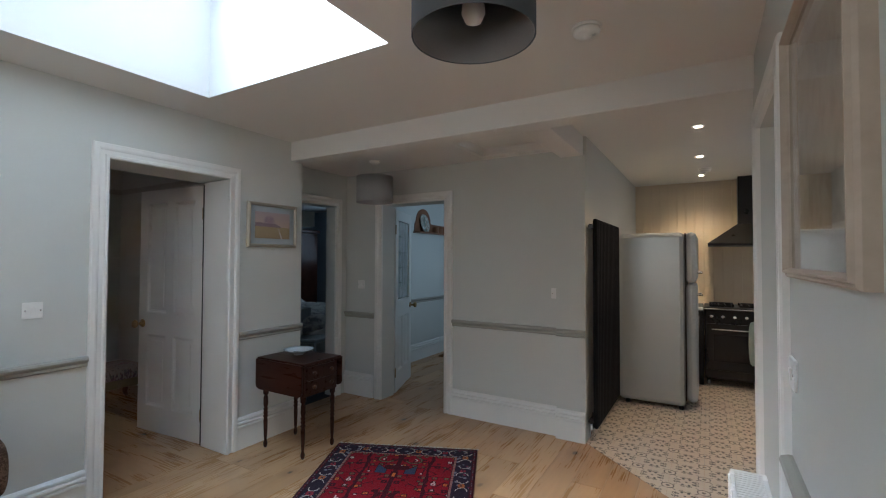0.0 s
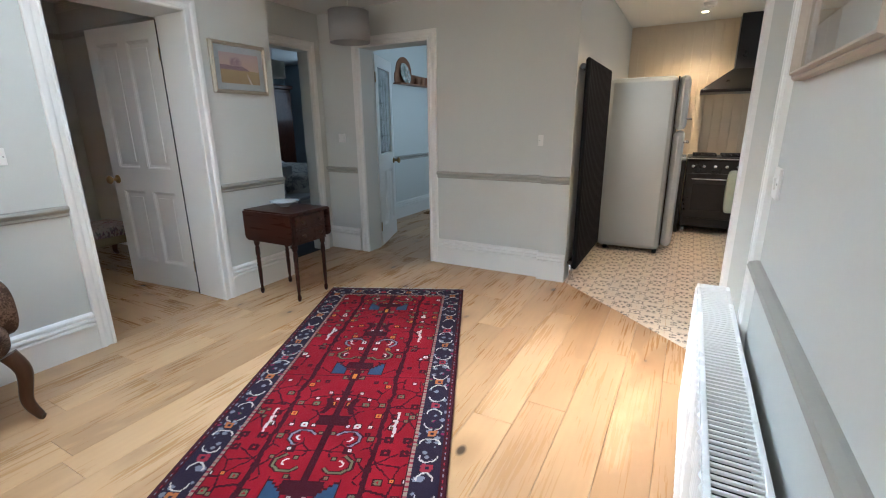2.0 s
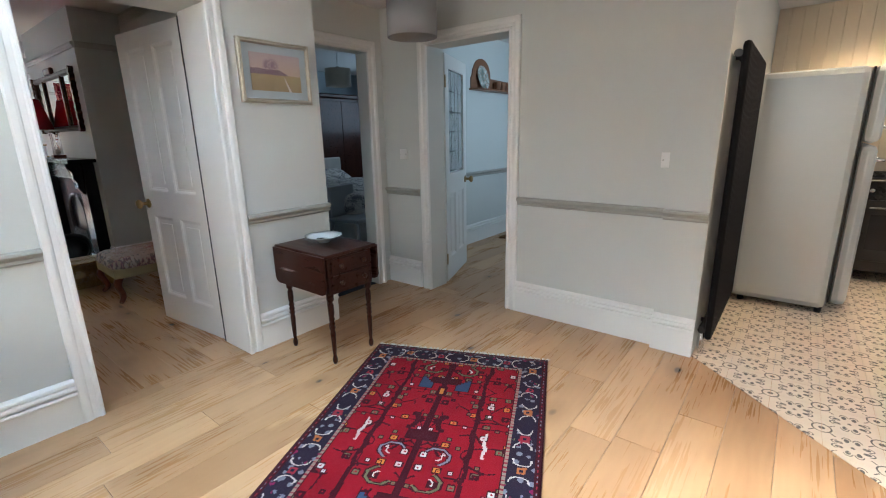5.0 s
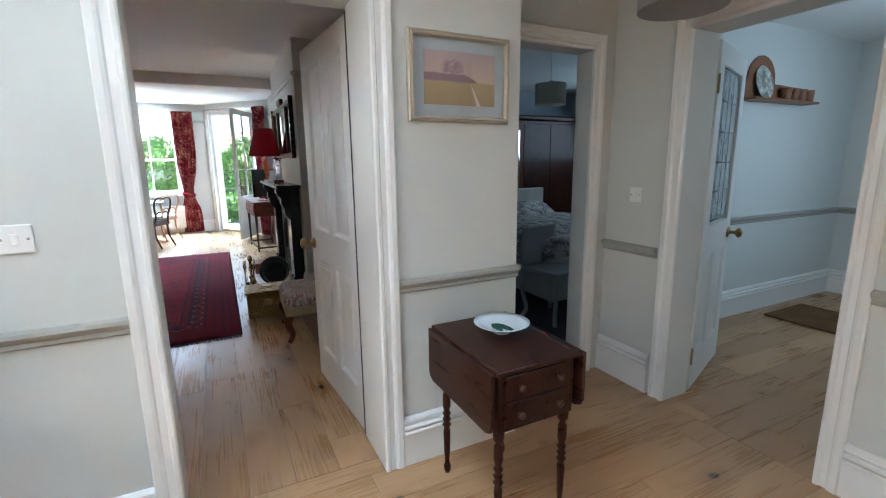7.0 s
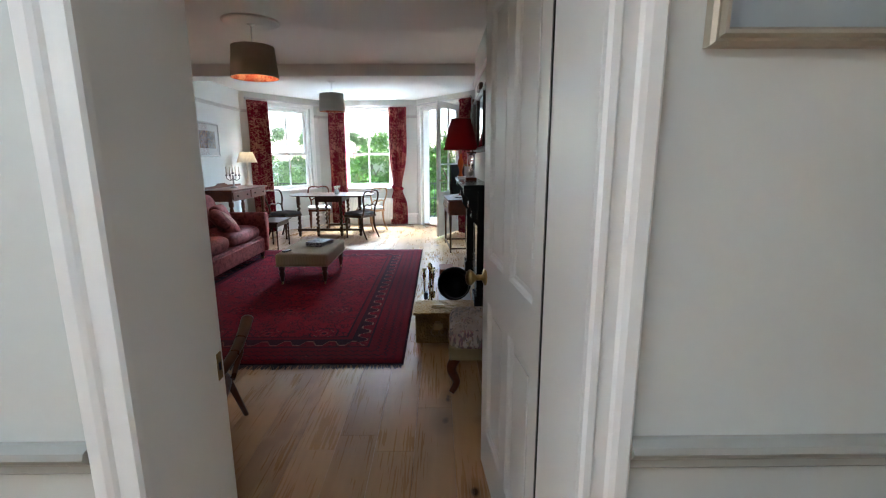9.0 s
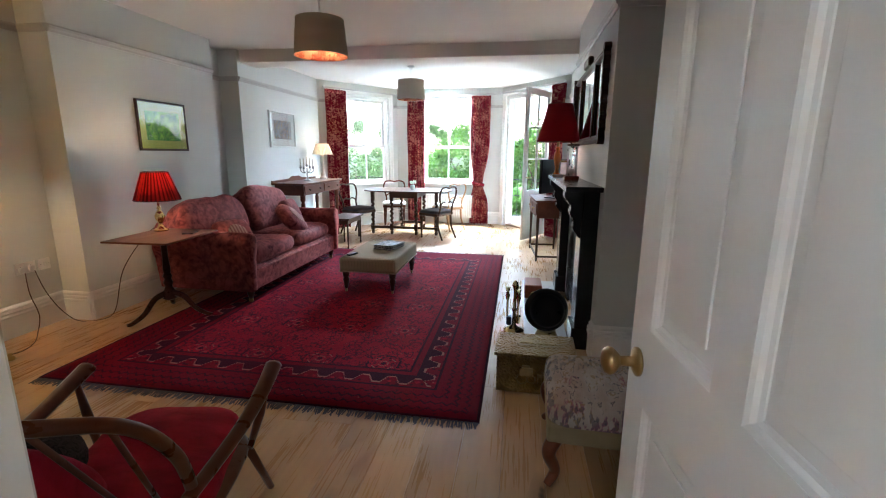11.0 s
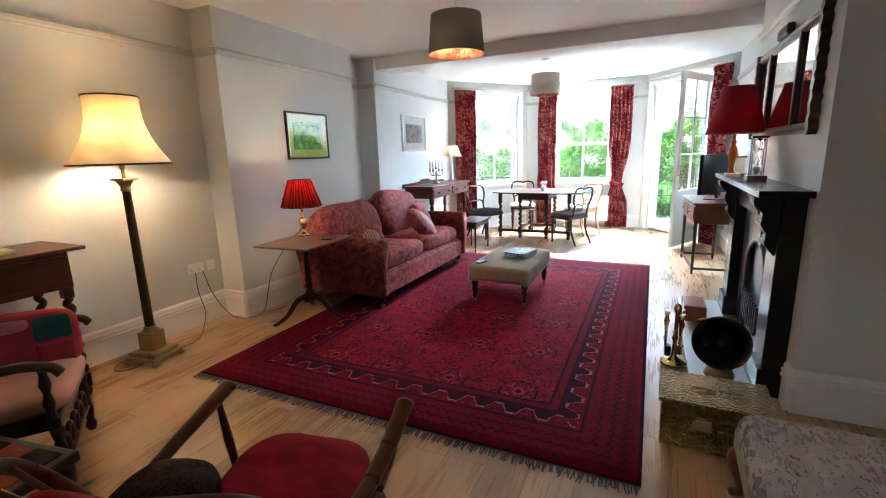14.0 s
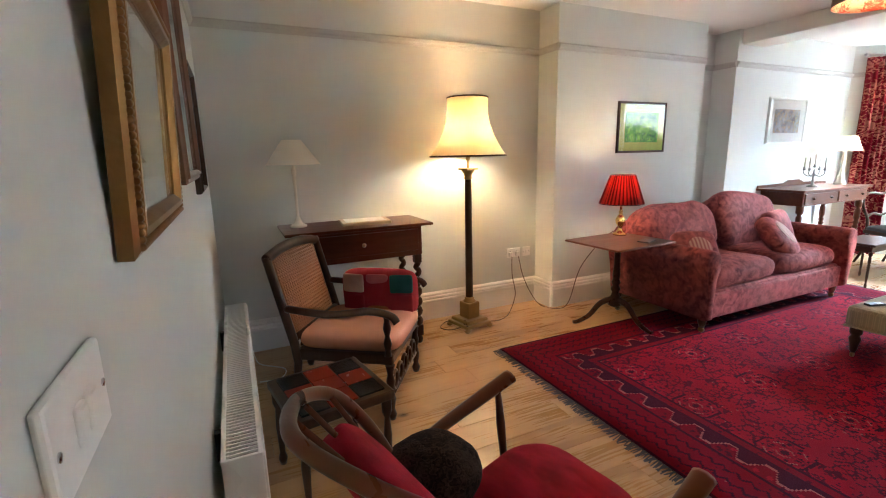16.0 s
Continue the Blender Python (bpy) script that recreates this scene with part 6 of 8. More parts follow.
for x in (-0.40, 0.40):
    for y in (-0.16, 0.16):
        bm = twist_leg(0.14, 0.62, 0.028, pose(x, y, 0))
        block(bm, (x - 0.026, y - 0.026, 0.62), (x + 0.026, y + 0.026, 0.69), 0.003)
        block(bm, (x - 0.024, y - 0.024, 0.06), (x + 0.024, y + 0.024, 0.14), 0.003)
        turned([(0.018, 0), (0.026, 0.03), (0.016, 0.062)], 12, pose(x, y, 0), bm)
        part("twist_leg", bm, DARKW, dk)
part("stretcher", boxed((-0.40, -0.172, 0.085), (0.40, -0.148, 0.115), bevel=0.004), DARKW, dk)
CANDLE = [(0.055, 0), (0.058, 0.010), (0.045, 0.020), (0.030, 0.028), (0.020, 0.05), (0.011, 0.075), (0.009, 0.12), (0.010, 0.30), (0.014, 0.32), (0.010, 0.335), (0.017, 0.36), (0.015, 0.385), (0.010, 0.40), (0.010, 0.42)]
table_lamp(pose(-3.935, -1.80, 0.915), "slim white painted table lamp with a cream shade, unlit", WHITESH, 0.175, 0.062, 0.16, 0.42, CANDLE, CERAM, 0, 0)
tray = thing("writing_box", pose(-4.38, -1.73, 0.9155, 0, 0, -5), "closed pale leather writing folder on the side table", "folder")
part("cover", boxed((-0.17, -0.115, 0), (0.17, 0.115, 0.022), bevel=0.006), plain("pale_leather", (0.50, 0.42, 0.30), 0.5, vary=0.1), tray)
part("inlay", boxed((-0.14, -0.09, 0.0221), (0.14, 0.09, 0.0235), bevel=0.0005), PAPERW, tray)

for x, g, s in ((-5.815, 0, 2), (-5.955, 1, 0)):
    switch_plate(pose(x, -1.99, 0.487, 0, 0, 180), "white double wall socket above the skirting" if s else "white wall outlet above the skirting", g, s, "wall socket", "wall_socket")
for x in (-5.78, -5.85):
    single("plug", boxed((-0.018, -0.035, -0.020), (0.018, 0.0, 0.020), bevel=0.006), PLAST, "white plug in the wall socket", "plug", pose(x, -1.999, 0.478, 0, 0, 180), "plugs in the socket")
single("lamp_cable", hose(curve_points([(-5.78, -1.95, 0.46), (-5.77, -1.93, 0.30), (-5.80, -1.92, 0.12), (-5.72, -1.86, 0.012), (-5.58, -1.72, 0.006), (-5.45, -1.66, 0.006), (-5.36, -1.70, 0.008), (-5.31, -1.72, 0.02)], 6), 0.0035, 6), CABLE, "brown flex running from the wall socket to the floor lamp", "cable")
single("lamp_cable", hose(curve_points([(-5.85, -1.95, 0.46), (-5.88, -1.92, 0.28), (-5.96, -1.90, 0.10), (-6.00, -1.80, 0.008), (-6.08, -1.66, 0.006), (-6.20, -1.66, 0.05), (-6.32, -1.66, 0.35), (-6.44, -1.55, 0.60), (-6.50, -1.47, 0.70)], 6), 0.0035, 6), CABLE, "brown flex running from the wall socket up to the table lamp", "cable")
single("lamp_cable", hose(curve_points([(-5.16, -1.68, 0.012), (-5.02, -1.66, 0.006), (-4.96, -1.74, 0.006), (-5.05, -1.84, 0.006), (-5.16, -1.82, 0.010)], 6), 0.0035, 6), CABLE, "loop of brown flex beside the floor lamp", "cable")

WFLEX = plain("white_flex", (0.70, 0.69, 0.66), 0.5, vary=0.05, bump=0)
single("cable", hose(curve_points([(-3.56, -1.95, 0.02), (-3.57, -1.86, 0.006), (-3.60, -1.72, 0.006), (-3.74, -1.58, 0.006), (-3.70, -1.45, 0.006), (-3.58, -1.46, 0.006)], 6), 0.0035, 6), WFLEX, "white flex lying in a loop on the floor beside the radiator", "cable")

# cane-backed armchair
ac = thing("cane_armchair", pose(-4.15, -1.075, 0, 0, 0, 55), "dark oak armchair with a caned back and faded pink seat", "armchair")
W, D = 0.285, 0.27     # half width, half depth; faces +y locally
part("seat", pillow(W - 0.01, D + 0.02, 0.055, 0.3, 0.3, m=pose(0, 0.01, 0.41)), SEATPINK, ac)
part("seat_frame", boxed((-W, -D, 0.31), (W, D, 0.37), bevel=0.012), DARKW, ac)
lean = pose(0, -D + 0.01, 0.36, 14)
bm = bmesh.new()
n = 22
for i in range(n):
    x = -W + 0.055 + (2 * W - 0.11) * i / (n - 1)
    hose([lean @ Vector((x, 0, 0.08)), lean @ Vector((x, 0, 0.53))], 0.0035, 4, bm)
for i in range(24):
    zz = 0.08 + 0.45 * i / 23
    hose([lean @ Vector((-W + 0.05, 0.002, zz)), lean @ Vector((W - 0.05, 0.002, zz))], 0.0035, 4, bm)
for i in range(-20, 24):
    a, b = Vector((-W + 0.05 + i * 0.022, 0.004, 0.08)), Vector((-W + 0.05 + i * 0.022 + 0.45, 0.004, 0.53))
    t0, t1 = max(0, (-W + 0.05 - a.x) / 0.45), min(1, (W - 0.05 - a.x) / 0.45)
    if t1 > t0:
        hose([lean @ a.lerp(b, t0), lean @ a.lerp(b, t1)], 0.002, 4, bm)
part("back_panel", boxed((-W + 0.045, -0.012, 0.075), (W - 0.045, -0.005, 0.535), m=lean), CANE, ac, "woven cane back panel")
tagged(part("cane_weave", bm, CANE, ac, "woven cane back panel"), kind="stuff")
part("top_rail", hose([lean @ Vector(p) for p in curve_points([(-W - 0.005, 0, 0.52), (-W * 0.5, 0, 0.548), (0, 0, 0.555), (W * 0.5, 0, 0.548), (W + 0.005, 0, 0.52)])], 0.024, 10, flat=1.2), DARKW, ac)
part("lower_rail", hose([lean @ Vector((-W, 0, 0.07)), lean @ Vector((W, 0, 0.07))], 0.020, 8), DARKW, ac)
for s in (-1, 1):
    part("back_post", hose([(s * W, -D - 0.03, 0), (s * W, -D + 0.01, 0.30)] + [lean @ Vector((s * W, 0, q)) for q in (0.05, 0.3, 0.53)], [0.018, 0.022, 0.024, 0.024, 0.022], 10), DARKW, ac)
    part("arm", hose(curve_points([(s * W, -D - 0.03, 0.60), (s * (W + 0.02), -0.05, 0.585), (s * (W + 0.03), 0.16, 0.615), (s * (W + 0.04), 0.28, 0.60), (s * (W + 0.045), 0.315, 0.565)]), 0.024, 10, flat=0.8), DARKW, ac)
    part("arm_post", turned([(0.020, 0.37), (0.014, 0.40), (0.022, 0.44), (0.012, 0.48), (0.022, 0.52), (0.014, 0.56), (0.018, 0.60)], 14, pose(s * (W + 0.01), D - 0.02, 0)), DARKW, ac)
    part("front_leg", turned([(0.018, 0), (0.026, 0.03), (0.015, 0.06), (0.024, 0.12), (0.014, 0.17), (0.024, 0.22), (0.016, 0.26), (0.026, 0.31)], 14, pose(s * (W - 0.01), D - 0.02, 0)), DARKW, ac)
bm = bmesh.new()
for k in range(5):
    x = -0.20 + k * 0.10
    hose([(x + 0.045 * math.cos(a * math.pi / 8), D - 0.02, 0.19 + 0.05 * math.sin(a * math.pi / 8)) for a in range(17)], 0.011, 6, bm)
hose([(-W, D - 0.02, 0.135), (W, D - 0.02, 0.135)], 0.013, 8, bm)
part("scrolled_stretcher", bm, DARKW, ac, "carved scrolled front stretcher")
PATCH = [cloth("patch_" + n_, a_, b_2, 50) for n_, a_, b_2 in (("pink", (0.50, 0.10, 0.14), (0.62, 0.22, 0.26)), ("red", (0.30, 0.02, 0.04), (0.38, 0.05, 0.06)), ("teal", (0.02, 0.09, 0.09), (0.04, 0.15, 0.14)), ("cream", (0.55, 0.42, 0.36), (0.40, 0.20, 0.18)), ("rust", (0.36, 0.09, 0.04), (0.45, 0.16, 0.07)))]
pc = thing("patchwork_cushion", pose(-4.15, -1.075, 0, 0, 0, 55) @ pose(-0.20, 0.06, 0.56) @ Matrix(((0, 0, 1, 0), (1, 0, 0, 0), (0, 1, 0, 0), (0, 0, 0, 1))), "patchwork cushion in pinks, reds and teal", "cushion")
part("cover", pillow(0.24, 0.145, 0.07, 0.7, 0.4, 0.004, 2), PATCH[1], pc)
for i, (x, y, k) in enumerate(((-0.15, 0.065, 3), (0.0, 0.065, 0), (0.15, 0.065, 2), (-0.15, -0.06, 1), (0.0, -0.06, 4), (0.15, -0.06, 1))):
    part("patch", pillow(0.070, 0.058, 0.008, 0.5, 0.25, m=pose(x, y, 0.058, 0, 8 * (x > 0.1) - 8 * (x < -0.1))), PATCH[k], pc)

# tile-topped low table
lt = thing("tile_top_table", pose(-3.84, -0.45, 0, 0, 0, 10), "low dark table with a red and black tiled top", "side table")
part("frame", boxed((-0.21, -0.21, 0.37), (0.21, 0.21, 0.41), bevel=0.008), DARKW, lt)
REDT = plain("red_glazed_tile", (0.28, 0.035, 0.02), 0.25, vary=0.15, scale=30)
for i in range(3):
    for j in range(3):
        x, y = -0.12 + i * 0.12, -0.12 + j * 0.12
        part("tile", boxed((x - 0.057, y - 0.057, 0.408), (x + 0.057, y + 0.057, 0.418), bevel=0.002), SLATE if (i + j) % 2 == 0 and not (i == j == 1) else REDT, lt)
for x in (-0.18, 0.18):
    for y in (-0.18, 0.18):
        part("leg", turned([(0.014, 0), (0.02, 0.03), (0.012, 0.06), (0.018, 0.2), (0.012, 0.28), (0.022, 0.31), (0.022, 0.37)], 12, pose(x, y, 0)), DARKW, lt)

# bow-backed easy chair, faces +y locally
wd = thing("windsor_armchair", pose(-4.23, 0.465, 0, 0, 0, 102), "elm bow-back easy chair with red velvet cushions", "armchair")
part("seat_cushion", pillow(0.255, 0.265, 0.075, 0.5, 0.6, 0.03, 4, m=pose(0, 0.03, 0.315, 4), nu=44, nv=22), VELVET, wd)
part("seat", pillow(0.28, 0.27, 0.03, 0.3, 0.6, m=pose(0, 0.02, 0.263, 4)), ELM, wd)
bow = curve_points([(-0.29, -0.26, 0.45), (-0.305, -0.34, 0.62), (-0.275, -0.45, 0.77), (-0.17, -0.575, 0.85), (0, -0.64, 0.875), (0.17, -0.575, 0.85), (0.275, -0.45, 0.77), (0.305, -0.34, 0.62), (0.29, -0.26, 0.45)])
part("back_bow", hose(bow, 0.017, 10), ELM, wd)
for s in (-1, 1):
    part("arm", hose(curve_points([(s * 0.295, -0.30, 0.455), (s * 0.335, -0.05, 0.49), (s * 0.345, 0.12, 0.52), (s * 0.345, 0.27, 0.555)]), [0.020 + 0.0005 * k for k in range(25)], 10, flat=0.75), ELM, wd)
    part("arm_spindle", hose([(s * 0.27, 0.17, 0.27), (s * 0.31, 0.19, 0.40), (s * 0.343, 0.205, 0.53)], [0.012, 0.017, 0.010], 10), ELM, wd)
    part("front_leg", hose([(s * 0.23, 0.22, 0.263), (s * 0.29, 0.29, 0.0)], [0.018, 0.013], 10), ELM, wd)
    part("back_leg", hose([(s * 0.20, -0.18, 0.263), (s * 0.26, -0.30, 0.0)], [0.018, 0.013], 10), ELM, wd)
part("stretcher", hose([(-0.262, 0.02, 0.16), (0, 0.02, 0.16), (0.262, 0.02, 0.16)], [0.009, 0.014, 0.009], 8), ELM, wd)
for k in range(7):
    f = (k - 3) / 3
    part("back_spindle", hose([(0.20 * f, -0.20, 0.27), (0.25 * f, -0.632 + 0.165 * f * f, 0.868 - 0.085 * f * f)], 0.007, 8), ELM, wd)
part("back_cushion", pillow(0.20, 0.06, 0.19, 0.6, 0.4, 0.02, 8, m=pose(-0.06, -0.40, 0.58, 36)), VELVET, wd)
single("fur_cushion", pillow(0.165, 0.13, 0.075, 0.8, 0.6, 0.03, 5, m=pose(-3.97, 0.32, 0.46, 0, 10, 20)), FUR, "dark brown fur cushion on the easy chair", "cushion")

# wall side: radiator, pictures, switch
panel_radiator(pose(XL, -0.62, 0, 0, 0, -90), 1.50, 0.56, "white double panel radiator with a slotted top")
switch_plate(pose(XL, 0.948, 1.172, 0, 0, -90), "white double light switch on the wall", 2)
FAINT = painted("faded_watercolour", ((0.42, 0.40, 0.33), (0.30, 0.30, 0.26), (0.20, 0.21, 0.19)), 5.0)
BROWNF = timber("brown_frame_wood", (0.12, 0.05, 0.025), (0.22, 0.10, 0.05), 0.35, along=0)
gp = picture(pose(XL - 0.013, 0.455, 1.455, 0, 0, -90) @ pose(0, 0, 0, 3), 0.54, 0.40, 0.05, GILT, 0.045, PAPERW, FAINT, "ornate gilt framed watercolour under glass, leaning from the wall", depth=0.03)
bm = bmesh.new()
for k in range(160):
    q, e = divmod(k, 40)
    u = -1 + e / 20
    x, z = ((u, -1), (1, u), (-u, 1), (-1, -u))[q]
    pillow(0.006, 0.007, 0.006, 1, 1, m=pose(0.255 * x, -0.024, 0.185 * z), bm=bm, nu=8, nv=5)
tagged(part("carved_beading", bm, GILT, gp, "carved gilt beading"), kind="stuff")
picture(pose(XL, -0.46, 1.66, 0, 0, -90), 0.62, 0.71, 0.035, BROWNF, 0.08, PAPERW, FAINT, "brown wood framed print under glass")
picture(pose(XL, -0.98, 1.51, 0, 0, -90), 0.40, 0.55, 0.022, DARKW, 0.06, PAPERW, FAINT, "narrow dark framed print under glass")
GREENPIC = painted("green_garden_painting", ((0.03, 0.20, 0.01), (0.20, 0.50, 0.03), (0.02, 0.07, 0.02)), 16.0)
picture(pose(-7.05, -1.737, 1.585, 0, 0, 180), 0.61, 0.455, 0.020, DARKW, 0.075, plain("olive_mount", (0.40, 0.42, 0.08), 0.7, vary=0.25, scale=20), GREENPIC, "dark framed green garden painting with an olive mount", depth=0.022)
picture(pose(-9.31, -1.737, 1.665, 0, 0, 180), 0.72, 0.50, 0.022, PAPERW, 0.10, PAPERW, painted("street_print", ((0.40, 0.42, 0.42), (0.16, 0.17, 0.18), (0.50, 0.34, 0.16)), 12.0), "white framed print of a street on the dining wall", depth=0.022)

# pendants
drum(pose(-6.60, 0.105, LIV_C), 0.205, 0.180, 0.265, 0.205, TAUPESH, "taupe drum pendant lamp with an orange patterned lining, lit", LINER, lit=W_PEND, rose=0.05)
part_rose = thing("ceiling_rose", pose(-6.60, 0.105, LIV_C), "moulded plaster ceiling rose", "ceiling rose")
part("moulding", turned([(0.24, 0.0), (0.24, -0.008), (0.22, -0.018), (0.19, -0.012), (0.15, -0.020), (0.10, -0.014), (0.07, -0.022), (0.055, -0.022)], 48), CEIL, part_rose)
drum(pose(-9.62, 0.10, LIV_C), 0.195, 0.185, 0.265, 0.19, CREAMSH, "oatmeal drum pendant lamp over the dining end", LINER, rose=0.05)

# fireplace
fp = thing("fireplace", pose(-6.99, 2.187, 0), "black slate fireplace surround with carved corbels and iron insert", "fireplace")
part("mantel_shelf", boxed((-0.90, -0.235, 1.115), (0.90, 0.0, 1.15), bevel=0.006), SLATE, fp)
part("frieze", boxed((-0.80, -0.10, 0.93), (0.80, -0.002, 1.114), bevel=0.004), SLATE, fp)
for s in (-1, 1):
    part("jamb", boxed((s * 0.69 - 0.11, -0.11, 0.0), (s * 0.69 + 0.11, -0.001, 0.93), bevel=0.005), SLATE, fp)
    part("plinth_block", boxed((s * 0.69 - 0.125, -0.13, 0.0), (s * 0.69 + 0.125, -0.002, 0.16), bevel=0.006), SLATE, fp)
    cor = curve_points([(0.0, 1.112), (-0.115, 1.112), (-0.12, 1.06), (-0.075, 1.02), (-0.085, 0.96), (-0.05, 0.90), (-0.06, 0.86), (-0.02, 0.80), (0.0, 0.78)], 4)
    part("corbel", prism([(p[0] - 0.10, p[1]) for p in cor], -0.06, 0.06, None, 0.006, pose(s * 0.69, 0, 0) @ Matrix(((0, 0, 1, 0), (1, 0, 0, 0), (0, 1, 0, 0), (0, 0, 0, 1)))), SLATE, fp)
part("iron_insert", boxed((-0.58, -0.03, 0.0), (-0.30, 0.0, 0.93), (0.30, -0.03, 0.0), (0.58, 0.0, 0.93), (-0.30, -0.03, 0.70), (0.30, 0.0, 0.93), bevel=0.004), BLACKM, fp)
part("arch_moulding", hose([(-0.30, -0.03, 0.05)] + [(0.30 * math.cos(math.pi - a * math.pi / 16), -0.035, 0.52 + 0.22 * math.sin(a * math.pi / 16)) for a in range(17)] + [(0.30, -0.03, 0.05)], 0.02, 8), BLACKM, fp)
part("grate", boxed(*[c for k in range(9) for c in ((-0.26 + k * 0.062, -0.06, 0.14), (-0.245 + k * 0.062, -0.04, 0.34))], bevel=0.003), BLACKM, fp)
part("fire_back", boxed((-0.30, -0.012, 0.0), (0.30, -0.004, 0.72)), BLACKM, fp)
single("hearth", boxed((-7.85, 1.74, 0.001), (-6.13, 2.055, 0.022), bevel=0.004), plain("grey_hearth_stone", (0.42, 0.42, 0.42), 0.4, vary=0.15), "pale grey stone hearth slab", "hearth")
om = thing("overmantel_mirror", pose(-7.0, 2.187, 1.73), "three-part overmantel mirror in a dark carved frame", "mirror")
part("frame", mitred_frame(1.52, 0.60, 0.055, 0.035), DARKW, om)
part("mirror_glass", boxed((-0.71, -0.012, -0.25), (0.71, -0.004, 0.25)), MIRROR, om)
for x in (-0.36, 0.36):
    part("mullion", boxed((x - 0.02, -0.032, -0.26), (x + 0.02, -0.012, 0.26), bevel=0.006), DARKW, om)
for s in (-1, 1):
    part("carved_side", prism([(s * (0.74 + 0.012 * math.sin(k * 1.9)), -0.31 + 0.62 * k / 24) for k in range(25)] + [(s * (0.785 + 0.014 * math.sin(k * 2.3)), 0.31 - 0.62 * k / 24) for k in range(25)], 0.002, 0.045, None, 0.0, pose(0, 0, 0, 90)), DARKW, om)
part("crest", boxed((-0.13, -0.05, 0.29), (0.13, -0.006, 0.36), bevel=0.015), DARKW, om)

GLASSB = clear("lamp_glass", 0.02)
AMBER = plain("amber_glass", (0.45, 0.13, 0.03), 0.12, vary=0.2, bump=0)
ml = thing("mantel_lamp", pose(-7.35, 1.99, 1.151), "amber turned lamp with a red empire shade on the mantel", "table lamp")
part("foot", boxed((-0.055, -0.035, 0), (0.055, 0.055, 0.025), bevel=0.004), PLAST, ml)
part("lamp_base", turned([(0.030, 0.025), (0.022, 0.04), (0.016, 0.07), (0.022, 0.11), (0.034, 0.16), (0.030, 0.20), (0.014, 0.23), (0.020, 0.25), (0.012, 0.27)], 20), AMBER, ml)
part("lamp_holder", turned([(0.012, 0.27), (0.014, 0.38)], 12), BRASS, ml)
part("bulb", turned([(0.012, 0.38), (0.024, 0.42), (0.020, 0.46), (0.002, 0.48)], 14), BULB, ml)
shd = pleated(0.19, 0.105, 0.325, 0, shade_cloth("red_card", (0.24, 0.008, 0.020), 0.25), ml, 0.31)
ring(0.19, 0.31, 0.003, DARKW, shd, label="dark rim")
ring(0.105, 0.635, 0.003, DARKW, shd, label="dark rim")
lamp("mantel_lamp_light", "POINT", pose(-7.35, 1.99, 1.151 + 0.51), W_MANTEL, WARM, radius=0.03)
hg = thing("hourglass", pose(-6.90, 2.07, 1.151), "glass sand timer in a wooden frame on the mantel", "hourglass")
part("foot", boxed((-0.055, -0.055, 0), (0.055, 0.055, 0.032), bevel=0.004), WALNUT, hg)
part("cap", boxed((-0.045, -0.045, 0.268), (0.045, 0.045, 0.282), bevel=0.003), DARKW, hg)
for x in (-0.034, 0.034):
    for y in (-0.034, 0.034):
        part("rod", turned([(0.005, 0.032), (0.004, 0.15), (0.005, 0.268)], 8, pose(x, y, 0)), STEEL, hg)
part("glass_vessel", turned([(0.010, 0.033), (0.028, 0.06), (0.026, 0.10), (0.005, 0.15), (0.026, 0.20), (0.028, 0.24), (0.010, 0.267)], 18), GLASSB, hg)
part("sand", turned([(0.010, 0.036), (0.024, 0.06), (0.020, 0.085), (0.002, 0.095)], 14), LINEN, hg)
ck2 = thing("mantel_clock", pose(-7.62, 2.08, 1.151), "small brass framed glass carriage clock on the mantel", "clock")
part("case", boxed((-0.05, -0.04, 0), (0.05, 0.04, 0.012), (-0.05, -0.04, 0.13), (0.05, 0.04, 0.145), bevel=0.002), BRASS, ck2)
part("dial", boxed((-0.042, -0.035, 0.0125), (0.042, 0.03, 0.1295)), CHINA, ck2)

# by the hearth
sc = thing("coal_scuttle", pose(-6.32, 1.90, 0.023, 0, 0, -10) @ Matrix.Scale(0.82, 4), "black coal scuttle with a brass handle by the hearth", "coal scuttle")
part("bucket", turned([(0.10, 0.0), (0.13, 0.03), (0.155, 0.18), (0.185, 0.30), (0.18, 0.305), (0.148, 0.18), (0.12, 0.04), (0.001, 0.03)], 30, pose(-0.13, 0, 0.185, 0, 66)), BLACKM, sc)
part("foot_ring", turned([(0.10, 0), (0.10, 0.02), (0.085, 0.05), (0.08, 0.07)], 24), BRASS, sc)
part("handle", hose([(0.19 * math.cos(a * math.pi / 12) * 0.2 - 0.02, 0.17 * math.cos(a * math.pi / 12), 0.36 + 0.05 * math.sin(a * math.pi / 12)) for a in range(13)], 0.007, 8), BRIGHT, sc)
cs = thing("fire_irons", pose(-6.42, 1.66, 0.012), "polished brass fireside companion set", "fire irons")
part("stand", turned([(0.08, 0), (0.08, 0.014), (0.04, 0.03), (0.016, 0.05), (0.013, 0.15), (0.022, 0.17), (0.012, 0.19), (0.012, 0.33), (0.024, 0.36), (0.020, 0.39), (0.002, 0.405)], 20), BRIGHT, cs)
